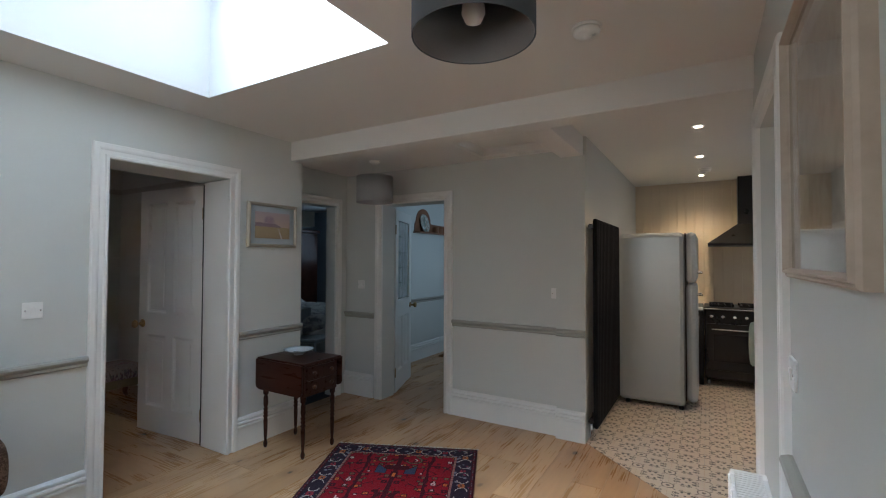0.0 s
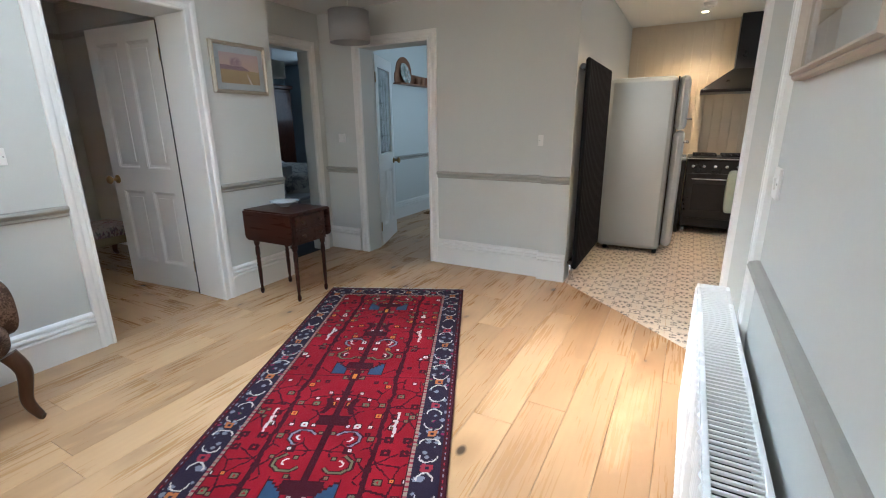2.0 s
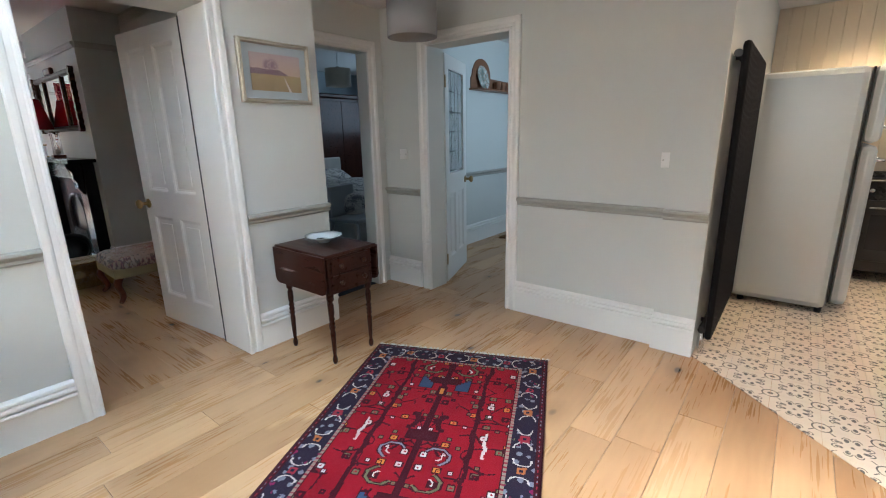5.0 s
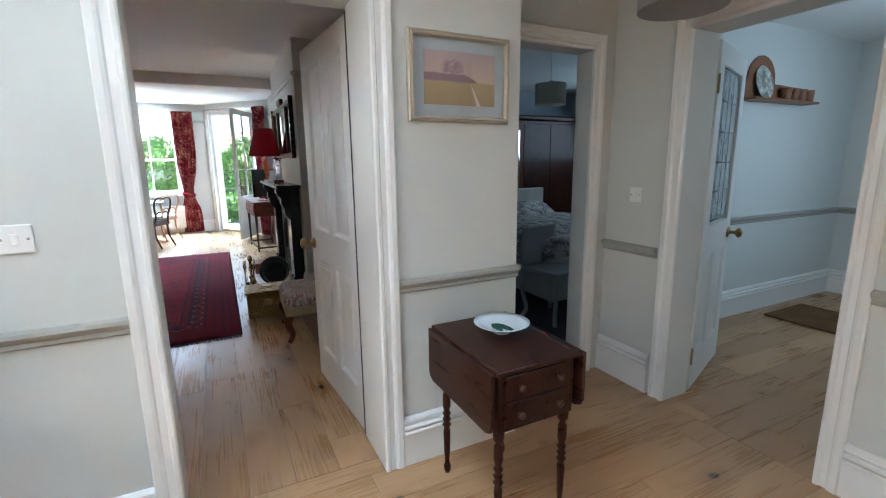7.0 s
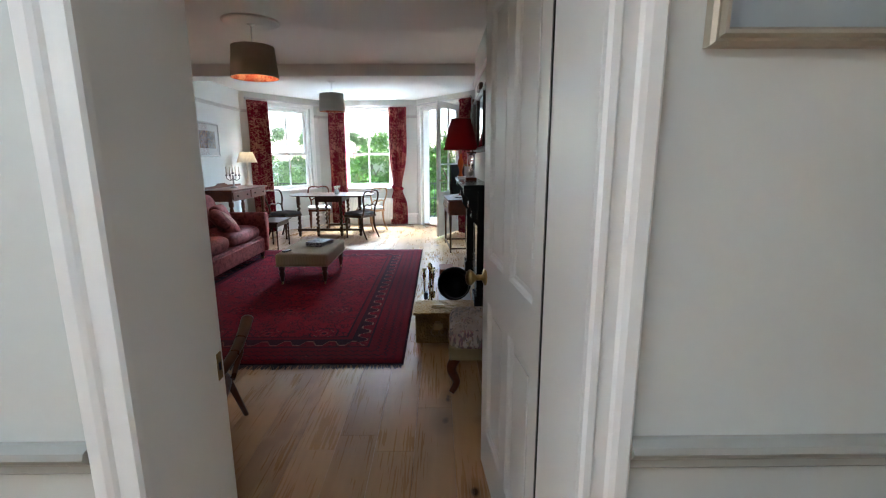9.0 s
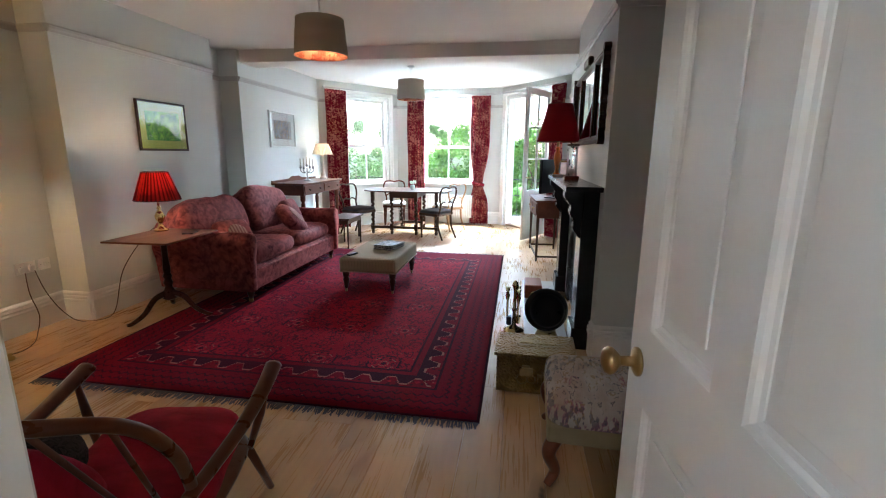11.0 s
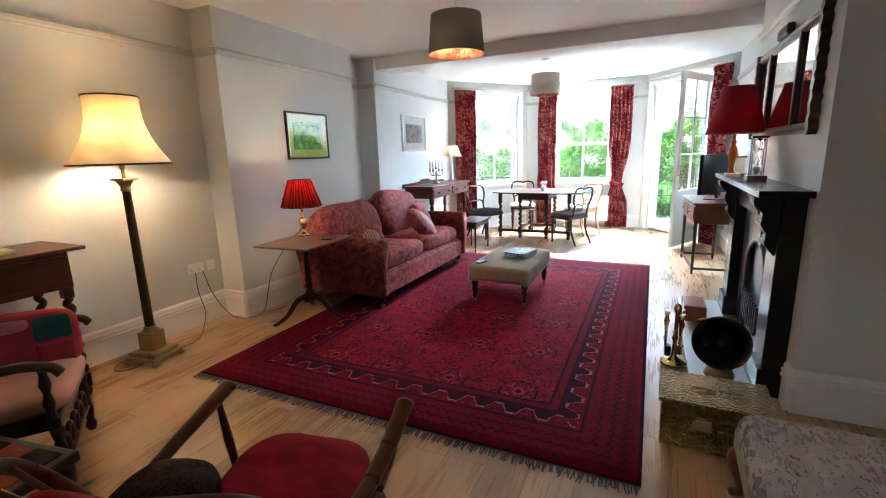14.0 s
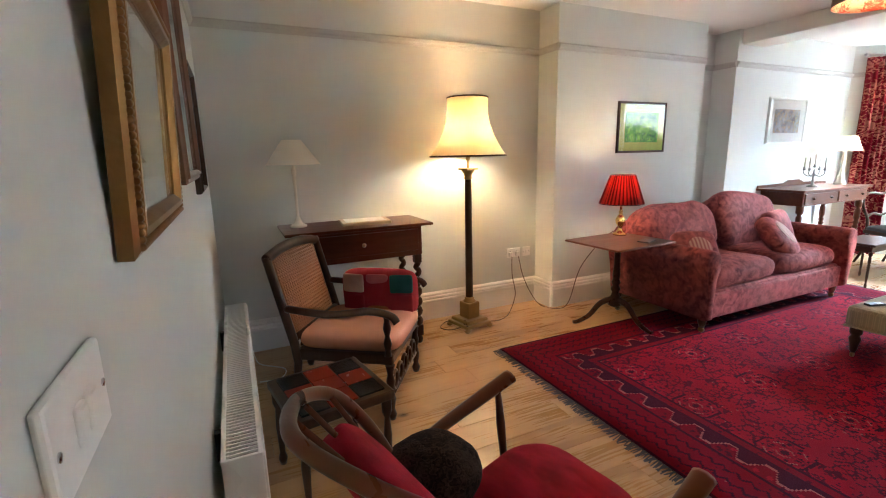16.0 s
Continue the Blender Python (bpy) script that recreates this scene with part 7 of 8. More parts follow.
for a, nm in ((30, "poker"), (150, "shovel"), (270, "brush")):
    m_ = pose(0, 0, 0, 0, 0, a)
    tl = part(nm, hose([m_ @ Vector((0.055, 0, 0.08)), m_ @ Vector((0.055, 0, 0.24)), m_ @ Vector((0.055, 0, 0.28)), m_ @ Vector((0.055, 0, 0.31)), m_ @ Vector((0.055, 0, 0.35))], [0.007, 0.008, 0.018, 0.010, 0.020], 10), BRIGHT, cs)
    if nm != "poker":
        part("blade", boxed((0.02, -0.03, 0.05), (0.06, 0.03, 0.12), bevel=0.012, m=m_), BRIGHT if nm == "shovel" else BLACKM, tl)
single("log_box", boxed((-0.14, -0.08, 0), (0.14, 0.08, 0.13), bevel=0.01), timber("redwood", (0.16, 0.04, 0.02), (0.28, 0.08, 0.04), 0.4), "small reddish wooden box on the hearth", "box", pose(-7.35, 1.83, 0.023))

EMB, nt_, b_ = material("embossed_brass", 0.28, 1.0)
nt_.links.new(mixed(nt_, cloud(nt_, 8.0, 3), (0.20, 0.11, 0.03), (0.46, 0.30, 0.11)), b_.inputs["Base Color"])
relief(nt_, b_, cells(nt_, 75.0) + cloud(nt_, 30.0, 3), 1.0, 0.02)
bx = thing("brass_log_box", pose(-5.635, 1.785, 0, 0, 0, -1.5), "embossed brass covered log box with a coach scene", "box")
part("box", boxed((-0.145, -0.215, 0.012), (0.145, 0.215, 0.232), bevel=0.004), EMB, bx)
lid = part("lid", boxed((-0.158, -0.23, 0.233), (0.158, 0.23, 0.253), bevel=0.005), EMB, bx)


def coach(parent, mm):
    """Raised coach and horses scene."""
    for x, r in ((-0.07, 0.030), (-0.015, 0.022)):
        part("wheel_relief", hose([mm @ Vector((x + r * math.cos(a * math.pi / 9), -0.02 + r * math.sin(a * math.pi / 9), 0.0)) for a in range(19)], 0.004, 6), BRASS, parent)
    part("coach_relief", boxed((-0.085, 0.0, -0.004), (-0.01, 0.05, 0.006), (-0.07, 0.05, -0.004), (-0.03, 0.065, 0.005), bevel=0.003, m=mm), BRASS, parent)
    for x in (0.03, 0.065, 0.10):
        part("horse_relief", boxed((x - 0.014, -0.005, -0.003), (x + 0.014, 0.015, 0.006), (x - 0.012, -0.04, -0.003), (x - 0.007, -0.005, 0.004), (x + 0.007, -0.04, -0.003), (x + 0.012, -0.005, 0.004), (x + 0.010, 0.010, -0.003), (x + 0.020, 0.035, 0.005), bevel=0.002, m=mm), BRASS, parent)


coach(lid, Matrix(((0, -1, 0, 0.0), (1, 0, 0, 0.0), (0, 0, 1, 0.255), (0, 0, 0, 1))))
front = Matrix(((0, 0, 1, 0.147), (1, 0, 0, 0.0), (0, 1, 0, 0.12), (0, 0, 0, 1)))
coach([o for o in bx.children if o.name.startswith("box")][0], front)

fs = thing("tapestry_footstool", pose(-5.00, 2.07, 0, 0, 0, -2), "footstool with a worn figured tapestry top and carved legs", "footstool")
part("cushion_top", pillow(0.265, 0.265, 0.075, 0.3, 0.22, 0.006, 2, m=pose(0, 0, 0.325)), TAPESTRY, fs)
part("side_border", boxed((-0.262, -0.262, 0.22), (0.262, 0.262, 0.305), bevel=0.012), cloth("gold_braid_cloth", (0.26, 0.20, 0.11), (0.36, 0.29, 0.18), 50), fs)
for x in (-1, 1):
    for y in (-1, 1):
        part("cabriole_leg", hose(curve_points([(x * 0.22, y * 0.22, 0.23), (x * 0.25, y * 0.25, 0.17), (x * 0.22, y * 0.22, 0.07), (x * 0.25, y * 0.25, 0.018)]), [0.034 - 0.0007 * k for k in range(25)], 10), WALNUT, fs)

# ---- dining end ----
cn = thing("console_table", pose(-9.60, -1.49, 0), "mahogany console table with two drawers and a low gallery", "console table")
part("tabletop", boxed((-0.70, -0.245, 0.905), (0.70, 0.24, 0.93), bevel=0.006), WALNUT, cn)
part("gallery", prism([(-0.69, 0.93), (0.69, 0.93), (0.69, 0.96), (0.2, 0.965), (0.1, 1.0), (-0.1, 1.0), (-0.2, 0.965), (-0.69, 0.96)], 0.225, 0.243, None, 0.002, pose(0, 0, 0, 90)), WALNUT, cn)
part("carcase", boxed((-0.65, -0.22, 0.76), (0.65, 0.21, 0.904), bevel=0.004), WALNUT, cn)
for x in (-0.325, 0.325):
    d = part("drawer", boxed((x - 0.30, 0.208, 0.78), (x + 0.30, 0.222, 0.89), bevel=0.004), WALNUT, cn)
    for k in (-0.17, 0.17):
        part("knob", turned([(0.008, 0), (0.008, 0.01), (0.016, 0.018), (0.004, 0.028)], 14, pose(x + k, 0.222, 0.835, -90)), DARKW, d)
for x in (-0.60, 0.60):
    for y in (-0.18, 0.17):
        part("leg", turned_leg(0.76, 0.036, pose(x, y, 0)), WALNUT, cn)
WLAMP = [(r, z * 1.36) for r, z in [(0.06, 0), (0.062, 0.012), (0.045, 0.03), (0.030, 0.045), (0.040, 0.06), (0.022, 0.08), (0.016, 0.12), (0.020, 0.22), (0.014, 0.25), (0.020, 0.27), (0.010, 0.29)]]
table_lamp(pose(-10.12, -1.50, 0.93), "white turned table lamp with a lit cream pleated shade", WHITESH, 0.16, 0.095, 0.17, 0.39, WLAMP, CERAM, 40, W_CONS, "console_lamp")
PEWTER = plain("pewter", (0.30, 0.29, 0.28), 0.35, 1.0, vary=0.2)
cb = thing("candelabra", pose(-9.50, -1.48, 0.93), "pewter five-branch candelabra with white candles", "candelabra")
part("stem", turned([(0.055, 0), (0.05, 0.015), (0.015, 0.03), (0.012, 0.12), (0.020, 0.14), (0.010, 0.16), (0.010, 0.20)], 18), PEWTER, cb)
for k in range(5):
    a = k * 2 * math.pi / 4
    c, s = (0.10 * math.cos(a), 0.10 * math.sin(a)) if k < 4 else (0, 0)
    zz = 0.19 if k < 4 else 0.22
    if k < 4:
        part("branch", hose(curve_points([(0, 0, 0.15), (c * 0.5, s * 0.5, 0.12), (c, s, 0.15), (c, s, zz)], 5), 0.006, 8), PEWTER, cb)
    part("cup", turned([(0.010, zz - 0.005), (0.022, zz + 0.005), (0.014, zz + 0.010), (0.014, zz + 0.03)], 14, pose(c, s, 0)), PEWTER, cb)
    part("candle", turned([(0.010, zz + 0.02), (0.008, zz + 0.14), (0.002, zz + 0.145)], 12, pose(c, s, 0)), CERAM, cb)

gt = thing("gateleg_table", pose(-10.72, -0.22, 0, 0, 0, 0), "dark oak gateleg dining table with barley-twist legs", "dining table")
part("tabletop", prism([(0.46 * math.copysign(abs(math.cos(a * math.pi / 20)) ** 0.7, math.cos(a * math.pi / 20)), 0.76 * math.copysign(abs(math.sin(a * math.pi / 20)) ** 0.7, math.sin(a * math.pi / 20))) for a in range(40)], 0.715, 0.735, None, 0.005), DARKW, gt)
part("apron", boxed((-0.36, -0.24, 0.62), (0.36, 0.24, 0.714), bevel=0.004), DARKW, gt)
for x, y in ((-0.33, -0.21), (0.33, -0.21), (-0.33, 0.21), (0.33, 0.21), (0.30, -0.55), (0.30, 0.55)):
    bm = twist_leg(0.18, 0.56, 0.030, pose(x, y, 0))
    block(bm, (x - 0.028, y - 0.028, 0.56), (x + 0.028, y + 0.028, 0.712), 0.003)
    block(bm, (x - 0.028, y - 0.028, 0.07), (x + 0.028, y + 0.028, 0.18), 0.003)
    turned([(0.02, 0), (0.03, 0.04), (0.02, 0.072)], 12, pose(x, y, 0), bm)
    part("twist_leg", bm, DARKW, gt)
for a, b in (((0.31, -0.58, 0.10), (0.35, 0.58, 0.14)), ((-0.35, -0.20, 0.10), (-0.31, 0.20, 0.14)), ((-0.33, -0.235, 0.10), (0.33, -0.20, 0.14)), ((-0.33, 0.20, 0.10), (0.33, 0.235, 0.14))):
    part("stretcher", boxed(a, b, bevel=0.004), DARKW, gt)
vs = thing("flower_vase", pose(-10.62, -0.12, 0.735), "small white vase of white flowers on the dining table", "vase")
part("vase", turned([(0.03, 0), (0.045, 0.03), (0.04, 0.07), (0.03, 0.09), (0.028, 0.09), (0.001, 0.02)], 18), CHINA, vs)
rng = random.Random(2)
bm = bmesh.new()
for k in range(30):
    a, r = rng.uniform(0, 6.28), 0.055 * rng.random() ** 0.5
    pillow(0.014, 0.014, 0.010, 1, 1, m=pose(r * math.cos(a), r * math.sin(a), 0.11 + rng.uniform(0, 0.045)), bm=bm, nu=8, nv=5)
part("flowers", bm, CERAM, vs)


def balloon_chair(m, frame, seat_mat, label):
    """Victorian balloon-back chair; faces +y."""
    t = thing("dining_chair", m, label, "chair", "chairs round the dining table")
    part("seat", pillow(0.215, 0.20, 0.035, 0.3, 0.35, m=pose(0, 0.01, 0.435)), seat_mat, t)
    part("seat_frame", boxed((-0.21, -0.19, 0.37), (0.21, 0.20, 0.42), bevel=0.015), frame, t)
    back = pose(0, -0.19, 0.41, 10)
    part("back_hoop", hose([back @ Vector(p) for p in curve_points([(-0.165, 0, -0.02), (-0.15, 0, 0.12), (-0.20, 0, 0.28), (-0.18, 0, 0.40), (-0.09, 0, 0.43), (0, 0, 0.415), (0.09, 0, 0.43), (0.18, 0, 0.40), (0.20, 0, 0.28), (0.15, 0, 0.12), (0.165, 0, -0.02)], 6)], 0.015, 10), frame, t)
    part("cross_rail", hose([back @ Vector(p) for p in curve_points([(-0.155, 0, 0.15), (-0.08, 0, 0.19), (0, 0, 0.17), (0.08, 0, 0.19), (0.155, 0, 0.15)], 5)], 0.013, 8), frame, t)
    for s in (-1, 1):
        part("front_leg", turned([(0.013, 0), (0.018, 0.02), (0.012, 0.04), (0.022, 0.25), (0.014, 0.29), (0.026, 0.32), (0.024, 0.37)], 14, pose(s * 0.175, 0.165, 0)), frame, t)
        part("back_leg", hose(curve_points([(s * 0.16, -0.17, 0.38), (s * 0.165, -0.18, 0.2), (s * 0.175, -0.27, 0.0)], 5), [0.020 - 0.0007 * k for k in range(11)], 8), frame, t)
    return t


balloon_chair(pose(-10.25, 0.36, 0, 0, 0, 150), DARKW, SEATDK, "dark balloon-back dining chair with a grey seat")
balloon_chair(pose(-10.30, -0.98, 0, 0, 0, -25), DARKW, SEATDK, "dark balloon-back dining chair with a grey seat")
balloon_chair(pose(-11.25, -0.62, 0, 0, 0, -75), WALNUT, LINEN, "walnut balloon-back dining chair with a pale seat")
balloon_chair(pose(-11.10, 0.42, 0, 0, 0, 140), PALEW, LINEN, "pale wooden balloon-back dining chair with a pale seat")
ns = thing("black_stool", pose(-9.32, -0.83, 0, 0, 0, 0), "small black table with thin turned legs beside the sofa", "side table")
part("top", boxed((-0.30, -0.17, 0.42), (0.30, 0.17, 0.445), bevel=0.008), DARKW, ns)
part("apron", boxed((-0.27, -0.14, 0.36), (0.27, 0.14, 0.419), bevel=0.003), DARKW, ns)
for x in (-0.26, 0.26):
    for y in (-0.13, 0.13):
        part("leg", turned_leg(0.37, 0.016, pose(x, y, 0)), DARKW, ns)

bu = thing("writing_desk", pose(-9.27, 2.06, 0, 0, 0, 4), "small mahogany side desk with two drawers and stretchered legs", "desk")
part("top", boxed((-0.46, -0.21, 0.765), (0.46, 0.21, 0.785), bevel=0.005), WALNUT, bu)
part("carcase", boxed((-0.43, -0.19, 0.56), (0.43, 0.19, 0.764), bevel=0.004), WALNUT, bu)
for x in (-0.215, 0.215):
    d = part("drawer", boxed((x - 0.20, -0.203, 0.60), (x + 0.20, -0.188, 0.74), bevel=0.004), WALNUT, bu)
    part("knob", turned([(0.008, 0), (0.008, 0.01), (0.016, 0.018), (0.004, 0.028)], 14, pose(x, -0.203, 0.67, 90)), BRASS, d)
for x in (-0.41, 0.41):
    for y in (-0.17, 0.17):
        part("leg", turned([(0.012, 0), (0.016, 0.1), (0.014, 0.3), (0.020, 0.5), (0.020, 0.57)], 12, pose(x, y, 0)), DARKW, bu)
for a, b in (((-0.41, -0.18, 0.05), (0.41, -0.16, 0.075)), ((-0.42, -0.17, 0.05), (-0.40, 0.17, 0.075)), ((0.40, -0.17, 0.05), (0.42, 0.17, 0.075))):
    part("stretcher", boxed(a, b, bevel=0.003), DARKW, bu)
tv = thing("television", pose(-9.25, 2.13, 0.786, 0, 0, -34), "black flat television on the small desk, seen edge on", "television")
part("screen", boxed((-0.36, -0.02, 0.07), (0.36, 0.02, 0.50), bevel=0.006), plain("black_screen_glass", (0.010, 0.011, 0.013), 0.10, vary=0.2, bump=0), tv)
part("stand", boxed((-0.12, -0.08, 0), (0.12, 0.08, 0.012), (-0.02, -0.012, 0.012), (0.02, 0.012, 0.09), bevel=0.003), BLACKM, tv)
panel_radiator(pose(-11.90, 0.29, 0, 0, 0, 90), 1.0, 0.56, "white panel radiator under the bay window")

# ---- bay windows ----


def facet(p, q):
    p, q = Vector((*p, 0)), Vector((*q, 0))
    return Matrix.Translation(p) @ Matrix.Rotation(math.atan2(q.y - p.y, q.x - p.x), 4, "Z")


def sash(name, m, a, b, low, high, label):
    """A sliding sash window in an opening from a to b along a wall face; the wall's body lies at -y."""
    t = tagged(new(name), label, "window", kind="structure")
    t.matrix_world = m
    fw, mid = 0.05, (low + high) / 2 - 0.10
    bm = boxed((a, -0.16, low), (a + fw, -0.03, high), (b - fw, -0.16, low), (b, -0.03, high), (a + fw, -0.16, high - fw), (b - fw, -0.03, high), (a + fw, -0.16, low), (b - fw, -0.03, low + 0.03))
    part("window_frame", bm, TRIM, t)
    part("window_sill", boxed((a - 0.06, -0.03, low - 0.03), (b + 0.06, 0.05, low), bevel=0.008), TRIM, t)
    bm = bmesh.new()
    out, up = Vector((0, 1, 0)), Vector((0, 0, 1))
    strip(bm, ARCH, (a, 0, low), (a, 0, high), out, (-1, 0, 0), 0, 1)
    strip(bm, ARCH, (b, 0, low), (b, 0, high), out, (1, 0, 0), 0, 1)
    strip(bm, ARCH, (a, 0, high), (b, 0, high), out, up, 1, 1)
    part("window_surround", bm, TRIM, t)
    c = (a + b) / 2
    for nm, y, z0, z1 in (("lower_sash", -0.075, low + 0.03, mid + 0.025), ("upper_sash", -0.125, mid - 0.025, high - fw)):
        x0, x1, s = a + fw, b - fw, 0.042
        s_ = part(nm, boxed((x0, y - 0.02, z0), (x0 + s, y + 0.02, z1), (x1 - s, y - 0.02, z0), (x1, y + 0.02, z1), (x0 + s, y - 0.02, z0), (x1 - s, y + 0.02, z0 + s), (x0 + s, y - 0.02, z1 - s), (x1 - s, y + 0.02, z1), (c - 0.011, y - 0.015, z0 + s), (c + 0.011, y + 0.015, z1 - s)), TRIM, t)
        for u0, u1 in ((x0 + s, c - 0.011), (c + 0.011, x1 - s)):
            g = part("pane", boxed((u0, y - 0.002, z0 + s), (u1, y + 0.002, z1 - s)), GLASS, s_)
            g.visible_shadow = False
    return t


F0, F1, F2 = facet(BAY[0], BAY[1]), facet(BAY[1], BAY[2]), facet(BAY[2], BAY[3])
sash("window_bay_middle", F1, 0.50, 1.52, WSILL, WTOP, "white sliding sash window in the bay")
sash("window_bay_left", F2, 0.20, 1.18, WSILL, WTOP, "white sliding sash window in the angled side of the bay")
fd = tagged(new("door_french"), "white glazed French door standing open to the garden", "door", kind="structure")
part("door_frame", boxed((0.36, -0.16, 0), (0.41, -0.03, DTOP), (1.55, -0.16, 0), (1.60, -0.03, DTOP), (0.41, -0.16, DTOP - 0.05), (1.55, -0.03, DTOP), m=F0), TRIM, fd)
part("threshold", boxed((0.41, -0.20, 0.002), (1.55, -0.03, 0.03), bevel=0.006, m=F0), PALEW, fd)
bm = bmesh.new()
strip(bm, ARCH, F0 @ Vector((0.36, 0, 0)), F0 @ Vector((0.36, 0, DTOP)), F0.to_3x3() @ Vector((0, 1, 0)), F0.to_3x3() @ Vector((-1, 0, 0)), 0, 1)
strip(bm, ARCH, F0 @ Vector((1.60, 0, 0)), F0 @ Vector((1.60, 0, DTOP)), F0.to_3x3() @ Vector((0, 1, 0)), F0.to_3x3() @ Vector((1, 0, 0)), 0, 1)
strip(bm, ARCH, F0 @ Vector((0.36, 0, DTOP)), F0 @ Vector((1.60, 0, DTOP)), F0.to_3x3() @ Vector((0, 1, 0)), (0, 0, 1), 1, 1)
part("door_surround", bm, TRIM, fd)
hinge_at = F0 @ Vector((0.42, 0.02, 0))
GL = pose(hinge_at.x, hinge_at.y, 0, 0, 0, -27)
w, h = 0.86, DTOP - 0.06
lf = part("leaf", boxed((0, -0.02, 0.03), (0.09, 0.02, h), (w - 0.09, -0.02, 0.03), (w, 0.02, h), (0.09, -0.02, 0.03), (w - 0.09, 0.02, 0.25), (0.09, -0.02, h - 0.09), (w - 0.09, 0.02, h), (0.09, -0.02, 0.70), (w - 0.09, 0.02, 0.80), (0.09, -0.008, 0.25), (w - 0.09, 0.008, 0.70), (w / 2 - 0.011, -0.015, 0.80), (w / 2 + 0.011, 0.015, h - 0.09), m=GL), TRIM, fd)
for k in range(1, 3):
    zz = 0.80 + (h - 0.89) * k / 3
    part("glazing_bar", boxed((0.09, -0.014, zz - 0.011), (w - 0.09, 0.014, zz + 0.011), m=GL), TRIM, lf)
g = part("pane", boxed((0.09, -0.002, 0.80), (w - 0.09, 0.002, h - 0.09), m=GL), GLASS, lf)
g.visible_shadow = False
part("handle", hose([GL @ Vector((w - 0.045, 0.02, 1.0)), GL @ Vector((w - 0.045, 0.06, 1.0)), GL @ Vector((w - 0.15, 0.06, 1.0))], 0.009, 8), BRASS, lf)


def curtain(m, width, top, label, tie=None, bottom=0.015, gather=0.55):
    """A pleated curtain along x hanging from top; tie: the height of its tieback."""
    t = thing("curtain", m, label, "curtain", "red curtains in the bay")
    bm = bmesh.new()
    n, rows, waves = 64, 30, max(4, int(width / 0.055))
    for off in (0.0, 0.004):
        g = []
        for j in range(rows + 1):
            z = bottom + (top - bottom) * j / rows
            k = 1.0
            if tie:
                d = (z - tie)
                k = 1.0 - (1.0 - gather) * math.exp(-(d / (0.42 if d > 0 else 0.22)) ** 2)
            g.append([])
            for i in range(n + 1):
                u = i / n - 0.5
                amp = 0.028 * (1.15 - 0.25 * j / rows) * (1.2 if k > 0.8 else 0.8)
                x = u * width * k + (0.12 * width * (1 - k) / (1 - gather + 1e-6) * 0.6 if tie else 0)
                y = amp * math.sin(2 * math.pi * waves * (u + 0.5) + 0.6 * math.sin(j * 0.35)) + 0.008 * noise.noise(Vector((i * 0.2, j * 0.25, width * 9)))
                g[-1].append(bm.verts.new((x, y + off, z)))
        for p, q in zip(g, g[1:]):
            for i in range(n):
                bm.faces.new((p[i], p[i + 1], q[i + 1], q[i])).smooth = True
    part("drape", bm, CURTAIN, t)
    part("heading_tape", boxed((-width / 2, -0.012, top - 0.06), (width / 2, 0.016, top - 0.012), bevel=0.004), CURTAIN, t)
    if tie:
        r = width * gather / 2 + 0.012
        part("tieback", hose([(0.12 * width * 0.6 + r * math.cos(a * math.pi / 12), 0.045 * math.sin(a * math.pi / 12), tie + 0.02 * math.cos(a * math.pi / 12)) for a in range(25)], 0.022, 8, flat=1.6), CURTAIN, t)
    return t


curtain(F2 @ pose(1.40, 0.10, 0), 0.40, 2.40, "red damask curtain hanging straight in the bay", bottom=0.02)
curtain(F1 @ pose(1.62, 0.10, 0), 0.34, 2.40, "red damask curtain hanging in the bay", tie=None)
curtain(F1 @ pose(0.38, 0.11, 0), 0.36, 2.40, "red damask curtain gathered by a tieback", tie=0.78, gather=0.5)
curtain(F0 @ pose(0.16, 0.10, 0), 0.30, 2.42, "red damask curtain hanging beside the French door")
for mm, a, b in ((F0, 0.03, 1.66), (F1, 0.12, 1.92), (F2, 0.03, 1.62)):
    rd = thing("curtain_pole", mm @ pose(0, 0.10, 2.43), "pale metal curtain pole with rings and ball finials", "curtain pole", "curtain poles in the bay")
    part("pole", turned([(0.012, a), (0.012, b)], 12, pose(0, 0, 0, 0, 90)), STEEL, rd)
    for x in (a, b):
        part("finial", pillow(0.024, 0.024, 0.024, 1, 1, m=pose(x, 0, 0)), STEEL, rd)
    for x in (a + 0.06, b - 0.06):
        part("bracket", hose([(x, 0, 0), (x, -0.10, 0)], 0.007, 8), STEEL, rd)


# ---- garden ----
GRASS = plain("garden_ground", (0.07, 0.11, 0.035), 0.95, vary=0.4, scale=1.5, bump=0.5, fine=40)
setting("ground", boxed((-900, -900, -1.25), (900, 900, -0.75)), GRASS, "rough green garden ground")
STONE = plain("terrace_stone", (0.42, 0.40, 0.36), 0.8, vary=0.15, scale=2)
setting("pavement", boxed((-14.2, -2.6, -0.75), (-12.0, 4.2, -0.14)), STONE, "pale stone terrace outside the bay")
rl = thing("garden_railing", pose(-13.6, 1.2, -0.14), "thin black metal railing along the terrace", "railing")
for y in [-3.4 + 0.11 * i for i in range(58)]:
    part("baluster", boxed((-0.006, y - 0.006, 0), (0.006, y + 0.006, 0.92)), BLACKM, rl)
for z in (0.10, 0.55, 0.92):
    part("rail", boxed((-0.012, -3.4, z - 0.010), (0.012, 2.92, z + 0.010)), BLACKM, rl)


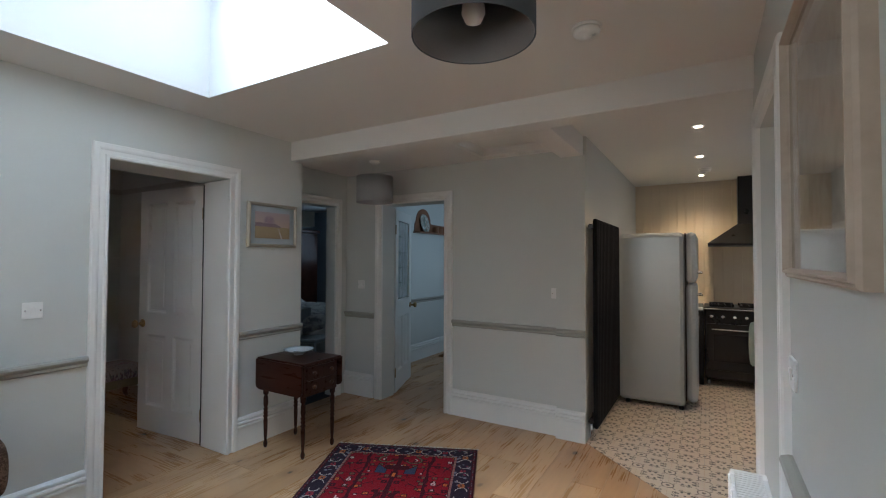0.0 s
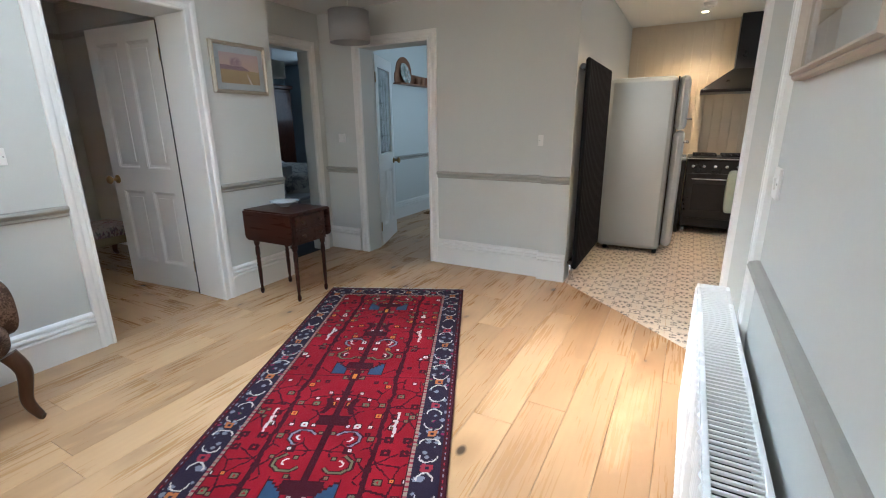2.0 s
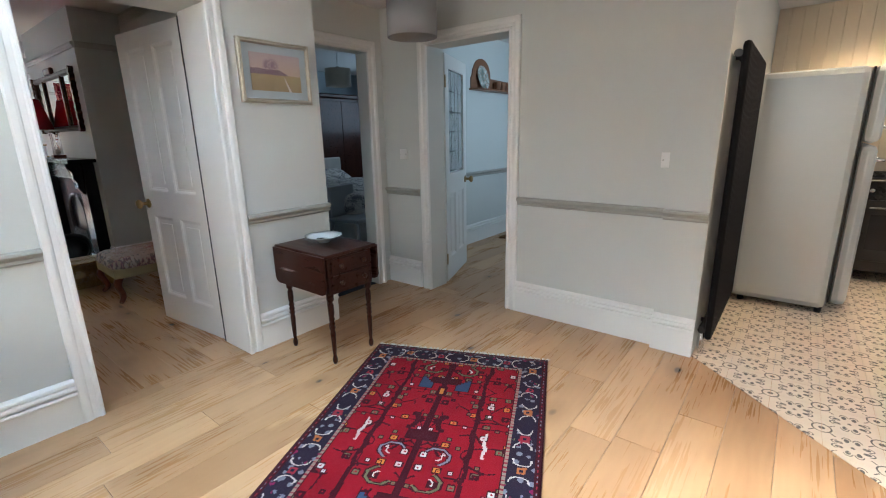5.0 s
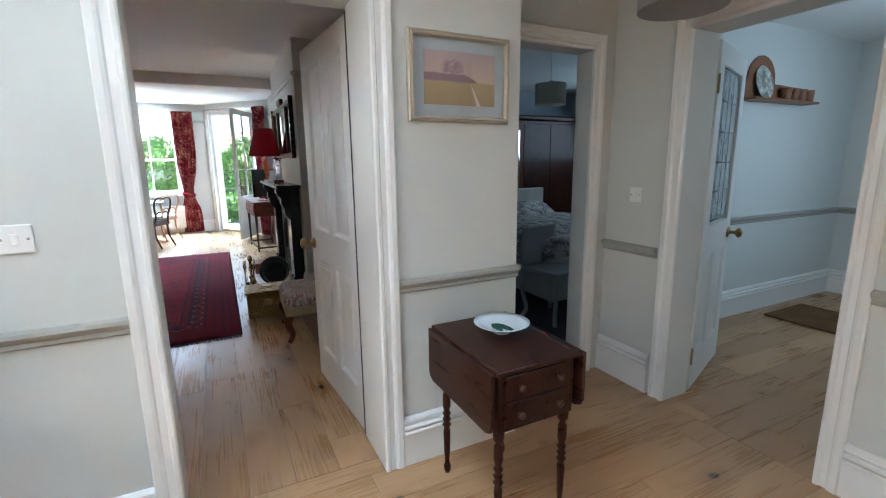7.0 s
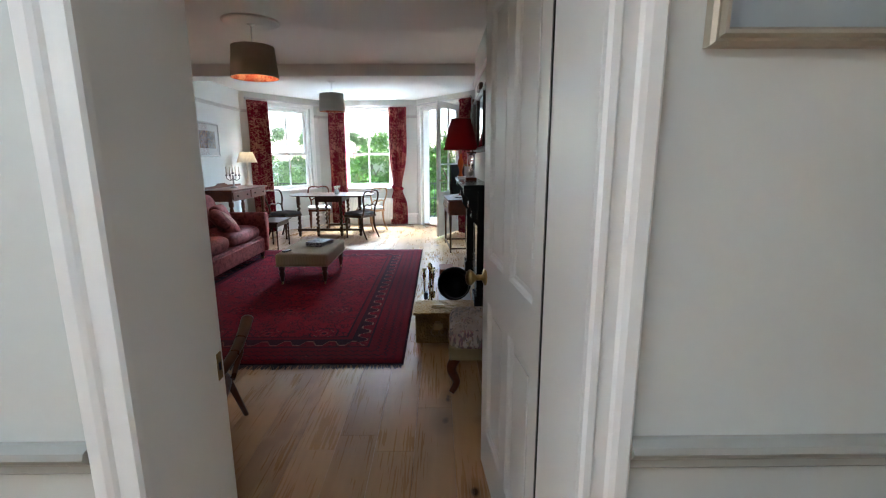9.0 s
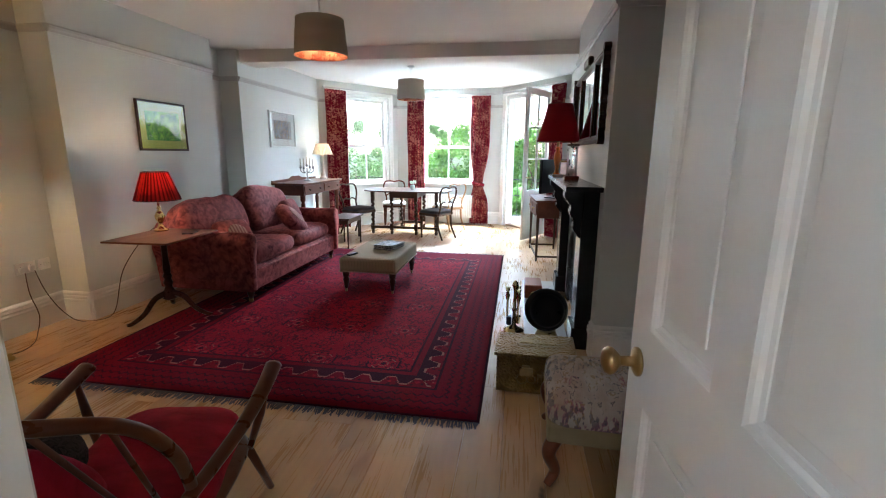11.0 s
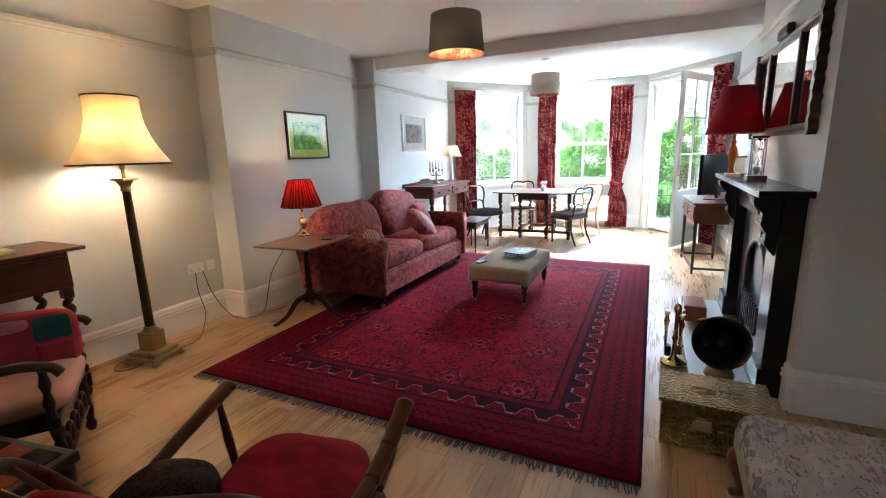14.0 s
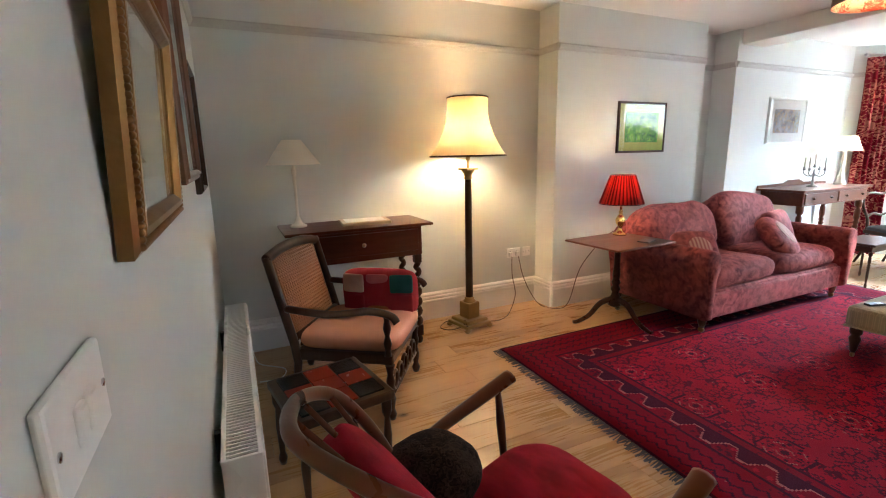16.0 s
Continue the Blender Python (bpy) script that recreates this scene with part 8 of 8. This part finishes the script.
def leaf_mat(name, a, b):
    m, nt, bsdf = material(name, 0.5)
    node = nt.nodes.new("ShaderNodeNewGeometry")
    c = mixed(nt, Val(nt, node.outputs["Random Per Island"]), a, b)
    nt.links.new(c, bsdf.inputs["Base Color"])
    tr = nt.nodes.new("ShaderNodeBsdfTranslucent")
    nt.links.new(c, tr.inputs[0])
    mix = nt.nodes.new("ShaderNodeMixShader")
    mix.inputs[0].default_value = 0.4
    nt.links.new(bsdf.outputs[0], mix.inputs[1])
    nt.links.new(tr.outputs[0], mix.inputs[2])
    nt.links.new(mix.outputs[0], nt.nodes["Material Output"].inputs["Surface"])
    return m


LEAF = [leaf_mat("laurel_leaf", (0.05, 0.13, 0.02), (0.16, 0.30, 0.06)), leaf_mat("pale_shrub_leaf", (0.09, 0.17, 0.05), (0.22, 0.33, 0.12))]
BARK = plain("bark", (0.10, 0.07, 0.05), 0.95, vary=0.4, scale=12, bump=0.6, fine=40)


def shrub(seed, mat, rx, ry, h, count, leaf):
    """Stems and a crown of separate bent leaves in clumps, with gaps."""
    rng = random.Random(seed)
    t = thing("garden_shrub", pose(0, 0, 0), "tall leafy green garden shrub outside the bay window", "shrub", "shrubs in the garden")
    for k in range(5):
        a = rng.uniform(0, 6.28)
        e = Vector((rx * 0.6 * math.cos(a), ry * 0.6 * math.sin(a), h * rng.uniform(0.55, 0.85)))
        part("stem", hose(curve_points([(0.1 * math.cos(a), 0.1 * math.sin(a), 0), e * 0.4 + Vector((0, 0, 0.2)), e], 5), [0.045 - 0.0035 * i for i in range(11)], 7), BARK, t)
    clumps = []
    for k in range(46):
        a, r, z = rng.uniform(0, 6.28), rng.random() ** 0.5, rng.uniform(0.1, 1.0)
        f = (1 - 0.45 * abs(z - 0.45) ** 1.5 * 2)
        clumps.append((Vector((rx * r * f * math.cos(a), ry * r * f * math.sin(a), h * z)), rng.uniform(0.18, 0.42)))
    verts, faces = [], []
    for k in range(count):
        c, r = clumps[rng.randrange(len(clumps))]
        d = Vector((rng.gauss(0, 1), rng.gauss(0, 1), rng.gauss(0, 0.8))).normalized()
        p = c + d * r * rng.uniform(0.5, 1.0)
        side = d.cross(Vector((rng.gauss(0, 1), rng.gauss(0, 1), rng.gauss(0, 1)))).normalized()
        ahead = (side.cross(d) + d * rng.uniform(-0.3, 0.6)).normalized()
        l, w = leaf * rng.uniform(0.7, 1.3), leaf * rng.uniform(0.18, 0.28)
        n = len(verts)
        verts += [p, p + ahead * l * 0.45 + side * w - d * 0.01, p + ahead * l - d * 0.03, p + ahead * l * 0.45 - side * w - d * 0.01]
        faces += [(n, n + 1, n + 2), (n, n + 2, n + 3)]
    data = bpy.data.meshes.new("crown")
    data.from_pydata([tuple(v) for v in verts], [], faces)
    data.materials.append(mat)
    ob = new("crown", data)
    ob.parent = t
    return t


a = shrub(1, LEAF[0], 1.5, 1.5, 2.7, 9000, 0.13)
b = shrub(2, LEAF[1], 1.3, 1.4, 2.9, 9000, 0.10)
a.matrix_world = pose(-15.6, 0.4, -0.76)
b.matrix_world = pose(-15.4, -2.9, -0.76)
for src, x, y, turn, k in ((a, -15.2, 2.5, 70, 1.0), (b, -16.4, 4.0, 30, 1.15), (a, -14.9, 4.9, 150, 0.95), (b, -17.5, -1.0, 200, 1.1), (a, -17.8, 1.8, 260, 1.15), (a, -16.2, -5.2, 20, 1.2), (b, -15.0, 7.2, 110, 1.1), (b, -17.6, 6.2, 310, 1.25)):
    copy_thing(src, pose(x, y, -0.76, 0, 0, turn))


# ---- kitchen tiles and boarding ----
def tiles():
    size = 0.2
    whole = mesh_of("tile", boxed((-0.099, -0.099, -0.020), (0.099, 0.099, 0.004), bevel=0.0015), TILE)
    cut_n = Vector((0.679, 0.734, 0)).normalized()   # square to the diagonal edge of the tiling
    cut_p = Vector((-0.80, 3.53, 0))
    for i in range(13):
        for j in range(20):
            x, y = -0.745 + i * size, 2.66 + j * size
            ds = [cut_n.dot(Vector((x + sx, y + sy, 0)) - cut_p) for sx in (-0.1, 0.1) for sy in (-0.1, 0.1)]
            if max(ds) < 0.01 or y > 6.47 or (x > 0.24 and y < 2.75):
                continue
            if min(ds) >= 0:
                shared("tile", whole, floor, pose(x, y, 0, 0, 0, 90 * ((i + j) % 2)))
            else:
                bm = boxed((-0.099, -0.099, -0.020), (0.099, 0.099, 0.004))
                res = bmesh.ops.bisect_plane(bm, geom=bm.verts[:] + bm.edges[:] + bm.faces[:], plane_co=cut_p - Vector((x, y, 0)), plane_no=-cut_n, clear_outer=True)
                edge = [e for e in res["geom_cut"] if isinstance(e, bmesh.types.BMEdge)]
                bmesh.ops.edgeloop_fill(bm, edges=edge)
                shared("tile", mesh_of("tile", bm, TILE), floor, pose(x, y, 0))


tiles()
setting("grout_bed", boxed((-0.845, 3.606, -0.018), (1.7, 6.48, -0.002)), STONE, "grey grout under the kitchen tiles")
kb = bpy.data.objects["wall_kitchen_back"]
plank = mesh_of("plank", boxed((-0.0485, -0.014, 0.0), (0.0485, -0.002, 2.42), bevel=0.004), CREAM)
for i in range(25):
    shared("plank", plank, kb, pose(-0.795 + i * 0.0995, 6.48, 0))
